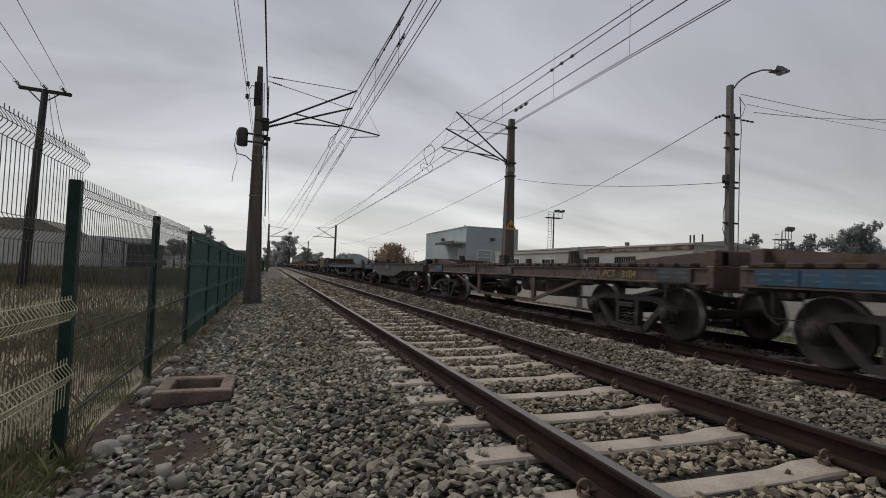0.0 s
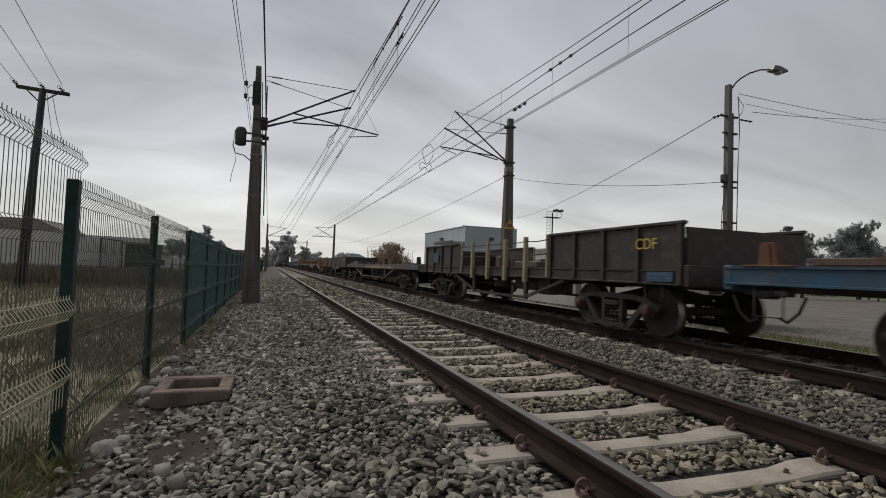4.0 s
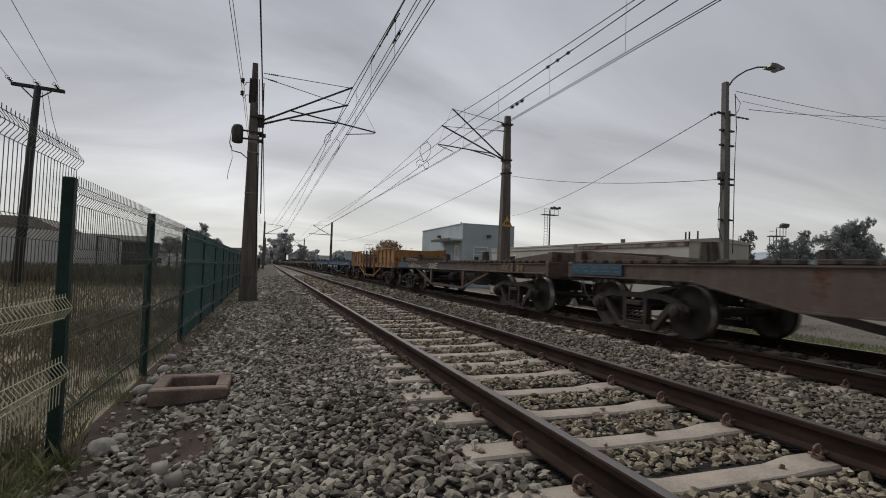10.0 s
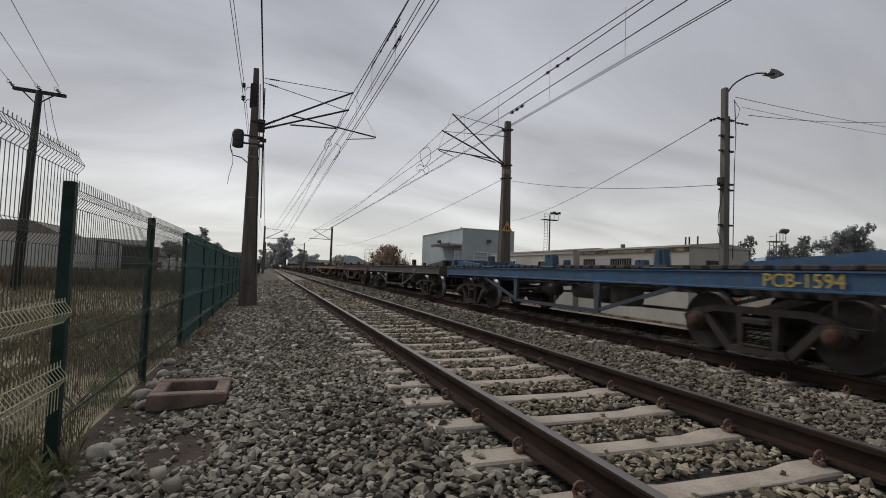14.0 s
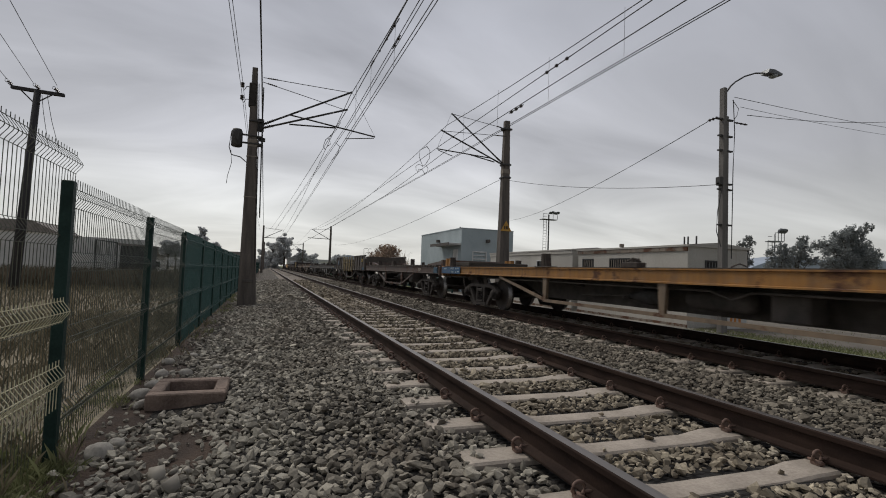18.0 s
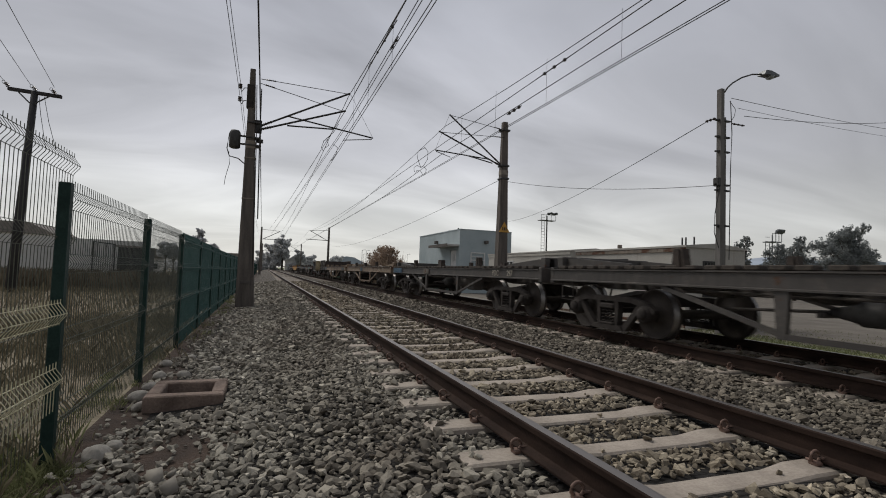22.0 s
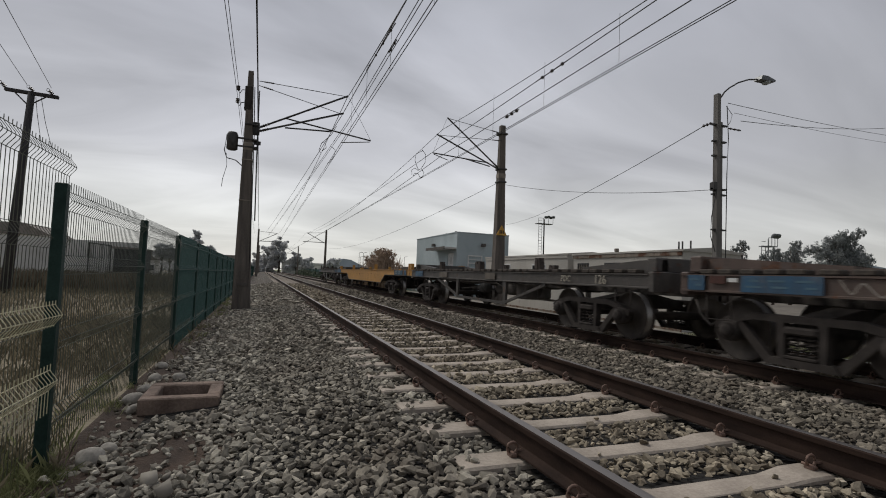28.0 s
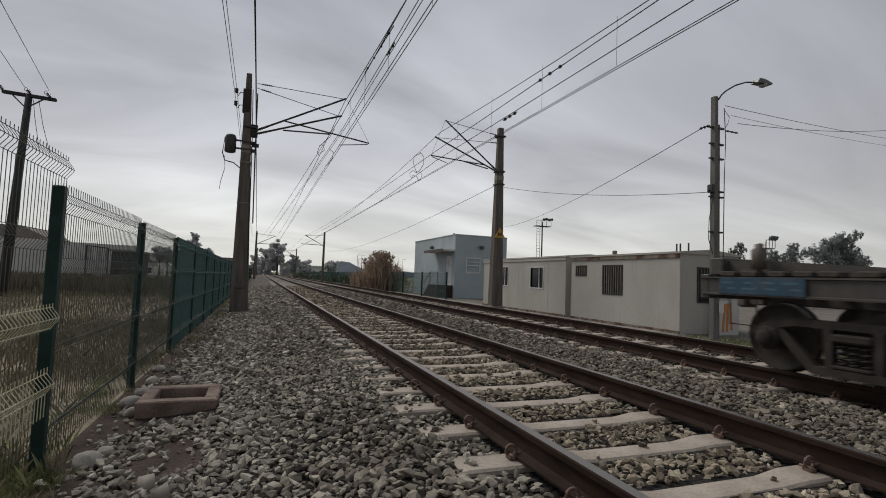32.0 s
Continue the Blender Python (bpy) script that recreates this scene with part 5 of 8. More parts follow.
def gondola(u_rear, mat, label, L=11.5):
    """Low plate-sided wagon in two halves: flat sides, stout posts over the bogies, a belly below the waist."""
    w, u = start_wagon("gondola_wagon", u_rear, L, label)
    h = L / 2
    frame_parts(w, L, mat, 1.58, u, True, z0=0.84, z1=1.05, belly=(1.9, 2.6, 0.66), planks=False)
    for s in (-1, 1):
        for a, b in ((-h, -0.05), (0.05, h)):
            part("side_plate", Shape().box(s * 1.39 - 0.012, s * 1.39 + 0.012, a, b, 1.03, 1.60), mat, w)
            part("top_rail", Shape().box(s * 1.40 - 0.035, s * 1.40 + 0.035, a, b, 1.595, 1.625, 0.008), M_BROWN, w, "rusty top edge")
            part("waist_rail", Shape().box(s * 1.425 - 0.03, s * 1.425 + 0.03, a, b, 1.02, 1.045, 0.006), mat, w)
        for y in (-h + 0.06, -4.24, -1.35, 1.35, 4.24, h - 0.06):
            part("rib", shared(("gondola rib", mat.name), lambda: Shape().prism([(-0.035, 1.04), (0.035, 1.04), (0.025, 1.59), (-0.025, 1.59)], -0.022, 0.022).mesh("rib", mat)), None, w, "", pose(s * 1.415, y, 0))
        for y in (-2.93, 0.0, 2.93):
            part("bolster_post", shared(("gondola post", mat.name), lambda: Shape().prism([(-0.06, 0.84), (0.06, 0.84), (0.05, 1.60), (-0.05, 1.60)], -0.03, 0.03).mesh("bolster_post", mat)), None, w, "", pose(s * 1.42, y, 0))
        for y in (-0.13, 0.13):
            part("hinge_block", shared(("gondola hinge", mat.name), lambda: Shape().box(-0.03, 0.03, -0.04, 0.04, 0.97, 1.08, 0.012).mesh("hinge_block", M_LOCK)), None, w, "", pose(s * 1.45, y, 0))
    part("floor", Shape().box(-1.37, 1.37, -h + 0.05, h - 0.05, 1.0, 1.04), M_BROWN, w, "rusty steel floor")
    for e in (-1, 1):
        part("end_plate", Shape().box(-1.38, 1.38, e * h - 0.03, e * h + 0.01, 1.0, 1.60), mat, w)
        for x in (-1.2, -0.4, 0.4, 1.2):
            y0, y1 = sorted((e * h, e * (h + 0.1)))
            part("end_post", Shape().box(x - 0.06, x + 0.06, y0, y1, 0.9, 1.61), mat, w)
    lettering("CCB", 0.22, M_LETTER_Y, w, text_matrix(-3.46, 1.40, -1.412))
    lettering("8112", 0.24, M_LETTER_Y, w, text_matrix(-4.66, 1.40, -1.412))
    p = part("name_plate", Shape().box(-1.410, -1.404, 3.45, 4.17, 1.16, 1.48), M_NAVY, w, "faded navy plate")
    for z, run in ((1.40, ((3.58, 3.84), (3.89, 4.15))), (1.30, ((3.58, 3.80), (3.90, 4.14)))):
        for ya, yb in run:
            part("writing_bar", Shape().box(-1.413, -1.4102, ya, yb, z, z + 0.055), M_SPRAY_D, p)
    for ya, yb in ((5.45, 5.62), (5.0, 5.12), (4.62, 4.70), (3.95, 4.1)):
        part("writing_bar", Shape().box(-1.449, -1.4462, ya, yb, 0.90, 0.94), M_SPRAY_D, w, "small worn white writing")
    for pts in (((0, 0.30), (0.06, 0.38), (0.12, 0.28)), ((0.07, 0.38), (0.11, 0.2), (0.15, 0.0)), ((0.16, 0.36), (0.15, 0.1)), ((0.14, 0.34), (0.22, 0.36))):
        stroke(pts, 0.014, 2.13, 1.10, M_SPRAY_D, w, -1.404)
    return w


def add_train():
    flat_wagon(4.35, M_BROWN, "rusty brown flat wagon with a blue painted sill panel", plates=((2.6, 5.16, 0.88, 1.06), (5.18, 5.68, 0.88, 1.06, M_NAVY)))
    w = flat_wagon(16.58, M_BROWN, "rusty brown flat wagon with steel trusses and tan lettering", (("PCT", -3.98, 0.17), ("3104", -4.44, 0.17)), plates=((4.39, 5.05, 0.87, 1.06), (-5.64, -5.03, 0.87, 1.06, M_GREY)), patches=((1.63, 1.99), (-0.5, 0.37)), letter=M_LETTER_T)
    for pts in (((0, 0), (0.06, 0.17), (0.12, 0.04), (0.18, 0.17), (0.22, 0.0)), ((0.28, 0.16), (0.26, 0.02), (0.36, 0.05), (0.34, 0.16)), ((0.42, 0.0), (0.5, 0.17), (0.56, 0.0), (0.66, 0.15))):
        stroke(pts, 0.014, -3.2, 0.87, M_SPRAY_D, w)
    flat_wagon(29.15, M_DARKSILL, "dark brownish grey fish-bellied flat wagon with container locks", (("PDC", -4.6, 0.15),), bow=True, cap=True, letter=M_LETTER_T, inset=(-0.24, 0), patches=((-0.6, 0.3), (1.4, 1.81)), plates=((3.73, 4.73, 0.88, 1.05), (4.75, 5.85, 0.87, 1.06, M_NAVY)))
    long_wagon(47.95, M_NAVY, "long blue flat wagon with side trusses", (("TFC", -6.65, 0.17), ("30906", -7.8, 0.17)), letter=M_LETTER_T, lock_mat=M_RUST, boards=(5.4, 8.0), lock_set=((-8.7, -3.09, 0.1, 3.15, 8.4), (4, 1, 1, 4, 4)), panels=((-8.93, -6.2, M_DARKSILL, "grimy dark end of the sill"),))
    stake_wagon(60.15, M_GOND, M_STAKE_CREAM, "dark brown wagon with end boxes and cream stakes", "CDF", letter=M_LETTER_Y)
    long_wagon(78.95, M_TAN, "long flat wagon with faded tan and rusty brown sills", (("X", -5.0, 0.22), ("TF", -8.4, 0.2)), plates=((-8.93, -7.9, 0.88, 1.07), (7.72, 8.93, 0.875, 1.075, M_NAVY)), brown_ends=True, boards=(5.2, 8.6), lock_set=((-8.7, -3.05, 0.2, 2.8, 8.4), (4, 0, 2, 4, 4)))
    gondola(91.32, M_GOND, "dark brown gondola wagon with plate sides and yellow lettering")
    stake_wagon(104.0, M_YELLOW, M_DUSTY, "yellow wagon with plate end boxes, stakes and white graffiti", "CDF 4026", L=11.9, spray=True, ladder=True, letter=M_LETTER_T, dark_stakes=(1,), broken=(2,))
    w = flat_wagon(116.3, M_BROWN, "dark brown fish-bellied flat wagon with container locks", (("PCB", -3.88, 0.2), ("043", -4.9, 0.2)), bow=True, plates=((4.4, 5.76, 0.88, 1.06, M_NAVY), (-5.82, -5.5, 0.88, 1.06)), letter=M_LETTER_Y)
    w = flat_wagon(128.85, M_BROWN, "dark brown flat wagon with trusses and pale graffiti", (("PDC", -4.15, 0.2), ("218", -4.83, 0.2)), plates=((4.2, 5.6, 0.87, 1.06, M_NAVY),), patches=((-4.52, -4.42),), letter=M_LETTER_T, inset=(-0.1, -0.08))
    for pts in (((4.25, 0.14), (4.1, 0.02), (3.98, 0.12), (3.86, 0.0)), ((3.8, 0.17), (3.66, 0.0), (3.5, 0.17), (3.42, 0.02)), ((3.3, 0.0), (3.2, 0.14), (3.05, 0.02)), ((2.95, 0.12), (2.8, 0.05), (2.56, 0.03)),
                ((1.81, 0.12), (1.76, 0.13)), ((1.68, 0.13), (1.63, 0.14)), ((1.54, 0.02), (1.54, 0.16), (1.42, 0.13), (1.40, 0.05), (1.54, 0.01)), ((1.34, 0.16), (1.32, 0.02), (1.18, 0.02), (1.17, 0.16)),
                ((1.11, 0.0), (1.11, 0.16)), ((1.10, 0.16), (0.98, 0.0), (0.97, 0.16)), ((0.72, 0.16), (0.90, 0.15), (0.90, 0.01), (0.70, 0.0)), ((0.90, 0.09), (0.74, 0.09))):
        stroke([(5.0 - a, b) for a, b in pts], 0.026, 5.0, 0.88, M_SPRAY, w)
    stake_wagon(141.05, M_YELLOW, M_YELLOW, "yellow wagon with plate end boxes, stakes and a cable rail", "", ladder=True, dark_stakes=(1, 2), scrawl=True)
    flat_wagon(153.6, M_BLUE, "blue flat wagon with trusses and yellow lettering", (("PCB-047", -4.6, 0.2),), lock_mat=M_NAVY, letter=M_LETTER_Y, inset=(0.1, -0.03))
    flat_wagon(166.2, M_BLUE, "bright blue flat wagon with trusses and container locks", (("PCB-1594", -4.85, 0.215),), lock_mat=M_NAVY, letter=M_LETTER_Y, cap=True, inset=(0, 0.1))
    flat_wagon(178.8, M_GREY, "dark grey flat wagon with trusses", (("PDC", -3.2, 0.18),))
    flat_wagon(190.95, M_REDBROWN, "rusty reddish brown flat wagon with trusses", (), plates=((4.03, 5.02, 0.87, 1.06), (5.04, 5.5, 0.87, 1.06, M_BROWN)), cap=True, patches=((3.3, 4.0), (2.5, 2.9)))
    w = long_wagon(210.0, M_YELLOW, "long yellow flat wagon with side trusses", (("TFC", -7.72, 0.17), ("30903", -8.35, 0.17)), L=18.4, plates=((-8.67, -7.49, 0.88, 1.07, M_NAVY), (-9.16, -8.68, 0.88, 1.07)), inset=(0.06, 0.15))
    load_plate(w, 7.6, 9.15)
    end_lumps(w, 9.04, M_YELLOW)
    flat_wagon(222.45, M_BROWN, "dark reddish brown flat wagon with trusses", (("PDM", -4.03, 0.17),), L=12.1, plates=((-6.01, -5.63, 0.87, 1.06, M_NAVY),), inset=(-0.13, 0.13))
    stake_wagon(234.5, M_RUSTBOX, M_STAKE_CREAM, "grimy grey-brown wagon with end boxes and cream stakes", "3010", letter=M_LETTER_Y)
    flat_wagon(247.0, M_GREY, "dark grey flat wagon with trusses and blue name panels", (("PDC", -3.9, 0.2), ("187", -4.78, 0.2)), L=11.95, inset=(0.12, -0.07), plates=((-4.22, -3.6, 0.86, 1.05), (-5.06, -4.5, 0.86, 1.05)), letter=M_LETTER_Y)
    flat_wagon(259.35, M_GREY, "dark grey flat wagon with trusses and container locks", (("PDC", -4.0, 0.19), ("297", -4.72, 0.19)), L=11.9, plates=((4.55, 5.28, 0.87, 1.06), (5.3, 5.88, 0.87, 1.06, M_NAVY)), patches=((1.1, 1.7),))
    flat_wagon(271.75, M_DUSTY, "dusty tan flat wagon with trusses and a navy panel", (("PDC", -3.8, 0.19), ("165", -4.6, 0.19)), plates=((0.57, 1.15, 0.87, 1.06, M_NAVY),), inset=(0, -0.15))
    flat_wagon(284.6, M_DUSTY, "dusty tan-brown flat wagon with trusses and scrawled letters", (("LUV", -0.85, 0.2), ("LUV", -1.87, 0.22), ("LU", -2.7, 0.2)), plates=((-5.4, -4.3, 0.87, 1.06, M_GREY), (4.7, 5.5, 0.87, 1.06)), letter=M_BLACKPAINT, inset=(-0.05, 0.1))
    stake_wagon(296.4, M_GOND, M_STAKE_CREAM, "dark wagon with end boxes and yellow stakes", "1252")
    w = flat_wagon(308.85, M_BROWN, "dark brown flat wagon with turquoise and white graffiti", (), plates=((4.1, 5.0, 0.87, 1.06), (5.5, 5.75, 0.87, 1.06)), letter=M_LETTER, inset=(0, -0.15))
    for pts in (((0, 0.15), (0.1, 0.02), (0.2, 0.12), (0.35, 0.0), (0.5, 0.14)), ((0.6, 0.02), (0.75, 0.15), (0.9, 0.05), (1.05, 0.16)), ((1.4, 0.04), (1.55, 0.0), (1.75, 0.12), (1.9, 0.16), (2.1, 0.12))):
        stroke(pts, 0.016, 3.95, 0.88, M_SPRAY_D, w)
    part("name_plate", Shape().box(-1.450, -1.444, 5.2, 5.42, 0.96, 1.05), M_RED, w, "faded red painted patch")
    part("name_plate", Shape().box(-1.450, -1.444, 5.04, 5.17, 0.98, 1.03), M_WHITE, w, "small white painted patch")
    for i, pts in enumerate((((0, 0.16), (0.12, 0.17), (0.08, 0.0), (0.0, 0.03)), ((0.25, 0.14), (0.2, 0.05), (0.3, 0.0), (0.36, 0.1), (0.27, 0.15)), ((0.45, 0.0), (0.47, 0.17)), ((0.62, 0.17), (0.48, 0.08), (0.65, 0.0)), ((0.9, 0.16), (0.72, 0.15), (0.74, 0.0), (0.9, 0.02)), ((1.0, 0.0), (1.0, 0.16), (1.14, 0.12), (1.02, 0.07), (1.18, 0.0)))):
        stroke(pts, 0.045, -1.2, 0.87, M_SPRAY_C, w)
    flat_wagon(321.3, M_GREY, "dark grey flat wagon with trusses and cream numerals", (("PDC", -3.9, 0.16), ("126", -4.87, 0.22)), L=11.85, plates=((4.56, 5.4, 0.87, 1.06),), patches=((-1.0, -0.46), (2.2, 2.9)), inset=(-0.06, -0.06))
    w = well_wagon(339.97, M_WELL, "long orange-yellow flat wagon with a deep middle sill")
    end_lumps(w, 8.62, M_WELL)
    w = flat_wagon(351.9, M_GREY, "dark grey flat wagon at the end of the train", (("PDM", -3.73, 0.19), ("023", -4.28, 0.19)), plates=((-5.57, -4.91, 0.87, 1.06, M_NAVY), (4.6, 5.6, 0.87, 1.06, M_NAVY)), inset=(0.12, 0))
    for i in range(6):
        part("writing_bar", Shape().box(-1.4500, -1.4462, 2.17 + 0.10 * i, 2.24 + 0.10 * i, 0.90, 1.00), M_PATCH, w, "worn tan letter")
    part("marker_drum", Shape().lathe([(0.03, 1.08), (0.03, 1.16), (0.085, 1.17), (0.085, 1.38), (0.05, 1.41), (0.05, 1.45), (0.015, 1.46)], 14, 0, "z", (-1.28, 5.2, 0)), M_TAUPE, w, "dull grey drum on a short stem")


add_train()


def settle(w, done):
    """Brings a wagon's body to its true size: 2.5 m wide, its full length; the bogies only move with it."""
    grow = Vector((0.862, STRETCH, STRETCH))

    def place(p):
        return Vector((p.x * grow.x, p.y * grow.y, 0.92 + (p.z - 0.92) * grow.z))
    todo = list(w.children)
    for ob in todo:
        loc = ob.matrix_basis.translation
        if ob.name.startswith("bogie"):
            ob.matrix_basis = Matrix.Translation((0, loc.y * (STRETCH - 1), 0)) @ ob.matrix_basis
            continue
        if ob.name.startswith("lettering"):
            ob.matrix_basis = Matrix.Translation(place(loc) - loc) @ ob.matrix_basis
            continue
        ob.matrix_basis = Matrix.Translation((loc.x * (grow.x - 1), loc.y * (grow.y - 1), 0)) @ ob.matrix_basis
        for part_ob in (ob, *ob.children):
            me = part_ob.data
            if me.name not in done:
                done.add(me.name)
                for v in me.vertices:
                    v.co = place(v.co)


scaled = set()
for wagon_, u_ in WAGONS:
    settle(wagon_, scaled)


def motions():
    """The train rolls by at one speed; the wheels turn as they pass."""
    for w, u in WAGONS:
        walk(w, [(t, pose(TRACKS[1], u - SPEED * t, 0)) for t in (-1, 0, 8, 16, 24, 32, 33)])
    for w, y, u in ROLLERS:
        def at(t, w=w, y=y):
            return pose(0, y, WHEEL_R, math.degrees(SPEED * t / WHEEL_R) % 360)
        first, last = max(0, int((u - 30) / SPEED * FPS)), min(32 * FPS, int((u - 1.5) / SPEED * FPS))
        if last <= first:
            walk(w, [(0, at(0)), (32, at(0))])
            continue
        rows = [(i / FPS, at(i / FPS)) for i in range(first, last + 1)]
        if first > 0:
            rows.insert(0, (0.0, at(first / FPS)))
        if last < 32 * FPS:
            rows.append((32.0, at(last / FPS)))
        walk(w, rows)


# ---- fence of welded mesh panels ----
FENCE_X, FENCE_Y, FENCE_STEP = -3.80, 4.04, 2.56


def mesh_panel(y0, y1, z0, z1, folds, mat, name="mesh_panel", r=0.0022):
    """Upright wires that kink at the folds, and long wires across."""
    sh = Shape()
    prof = [(0.0, z0)]
    for zf in folds:
        prof += [(0.0, zf - 0.085), (0.010, zf - 0.068), (0.036, zf - 0.034), (0.042, zf - 0.018), (0.034, zf), (0.008, zf + 0.034), (0.0, zf + 0.05)]
    prof += [(0.0, z1)]
    n = int((y1 - y0) / 0.05)
    for i in range(n + 1):
        y = y0 + (y1 - y0) * i / n
        v, f = [], []
        for x, z in prof:
            v += [(x - r, y - r, z), (x + r, y - r, z), (x + r, y + r, z), (x - r, y + r, z)]
        for k in range(len(prof) - 1):
            f += [(k * 4 + a, k * 4 + (a + 1) % 4, k * 4 + 4 + (a + 1) % 4, k * 4 + 4 + a) for a in range(4)]
        sh.add(v, f)
    rails = [(-0.8 * r, f_ + d) for f_ in folds for d in (-0.085, 0.05)] + [(0.042, f_ - 0.018) for f_ in folds]
    for xr, zr in rails:
        sh.box(xr - r, xr + r, y0, y1, zr - r, zr + r)
    return sh.mesh(name, mat)


def build_fence():
    f = thing("mesh_fence", pose(FENCE_X, 0, 0), "dark green welded mesh fence along the railway", "fence")
    post = Shape().box(-0.036, 0.036, -0.036, 0.036, -0.6, 1.45, 0.006)
    post = post.mesh("post", M_POST)
    panel = mesh_panel(0.06, FENCE_STEP - 0.06, -0.42, 1.48, (-0.14, 0.39, 0.91, 1.36), M_FENCE, r=0.0031)
    near = mesh_panel(0.06, FENCE_STEP - 0.06, -0.42, 1.48, (-0.14, 0.39, 0.91, 1.36), M_FENCE_NEAR, r=0.0021)
    part("mesh_panel", mesh_panel(FENCE_Y - 2.5, FENCE_Y + 0.30, -0.45, 1.71, (-0.02, 0.53, 1.09, 1.63), M_FENCE_DARK, r=0.0018), None, f, "raised mesh panel with upright wires", pose(-0.06, 0, 0))
    part("mesh_panel", mesh_panel(FENCE_Y - 2.5, FENCE_Y - 0.13, -0.07, 0.25, (0.16,), M_FENCE_PALE), None, f, "pale yellowish strip of mesh", pose(0.055, 0, 0))
    part("mesh_panel", mesh_panel(FENCE_Y - 2.5, FENCE_Y - 0.13, 0.49, 0.66, (0.585,), M_FENCE_PALE), None, f, "pale yellowish strip of mesh", pose(0.055, 0, 0))
    for i in range(-2, 42):
        y = FENCE_Y + FENCE_STEP * i
        dz = -0.018 * max(i, 0) if i < 6 else -0.10
        part("post", post, None, f, "", pose(0, y, dz))
        if i != -1:
            part("mesh_panel", near if i < 2 else panel, None, f, "", pose(0, y, dz))


build_fence()


# ---- overhead line ----
def insulator(p, q, name, parent, r=0.045, n=5):
    p, q = Vector(p), Vector(q)
    sh = Shape().tube([p, q], 0.018, 6)
    for i in range(n):
        c = p.lerp(q, (i + 0.5) / n)
        d = (q - p).normalized() * 0.012
        sh.tube([c - d, c + d], r, 8)
    part(name, sh, M_INSUL, parent)


def hanging(a, b, sag, n=14):
    a, b = Vector(a), Vector(b)
    return [a.lerp(b, i / n) - Vector((0, 0, 4 * sag * (i / n) * (1 - i / n))) for i in range(n + 1)]


def cable(name, a, b, sag=0.0, r=0.008, label="dark overhead wire", n=14, group="overhead wires"):
    sh = Shape().tube(hanging(a, b, sag, n if sag else 1), r, 5)
    return solid(name, sh, M_WIRE, label, "wire", group)


def mast(x, y, zb, zt, w0, w1, label, seg=4, lean=0.0):
    t = thing("catenary_mast", pose(x, y, zb), label, "railway mast", "catenary masts")
    h = zt - zb
    sh = Shape()
    rings = []
    for i in range(seg + 1):
        s = i / seg
        a = (w0 + (w1 - w0) * s) / 2
        c = a * 0.25
        rings.append([(-a + c, -a, h * s), (a - c, -a, h * s), (a, -a + c, h * s), (a, a - c, h * s), (a - c, a, h * s), (-a + c, a, h * s), (-a, a - c, h * s), (-a, -a + c, h * s)])
    v = [p for r in rings for p in r]
    f = [tuple(reversed(range(8))), tuple(range(len(v) - 8, len(v)))]
    f += [(k * 8 + j, k * 8 + (j + 1) % 8, k * 8 + 8 + (j + 1) % 8, k * 8 + 8 + j) for k in range(seg) for j in range(8)]
    part("shaft", sh.add(v, f), M_MAST, t, "", pose(0, 0, 0, 0, lean, 0))
    return t


def cantilever(t, side, roots, tip, reg_end, reg_root, stay_root, steady):
    """Bracket arm: slanting tube, stay, registration tube and steady arm; places in the mast's space."""
    arm = Shape().tube([roots, tip], 0.033, 7)
    part("bracket_arm", arm, M_GALV, t)
    part("stay", Shape().tube([stay_root, Vector(tip) + Vector((-0.1 * side, 0, -0.03))], 0.012, 5), M_WIRE, t)
    a, b = Vector(stay_root), Vector(tip)
    insulator(a.lerp(b, 0.05), a.lerp(b, 0.16), "stay_insulator", t, 0.028)
    insulator(Vector(roots), Vector(roots).lerp(Vector(tip), 0.12), "arm_insulator", t, 0.05)
    part("registration_tube", Shape().tube([reg_root, reg_end], 0.026, 7), M_GALV, t)
    if steady:
        part("steady_arm", Shape().tube([Vector(reg_end) + Vector((-0.04 * side, 0, -0.05)), steady], 0.016, 6), M_GALV, t)
        part("drop_wire", Shape().tube([tip, reg_end], 0.005, 4), M_WIRE, t)


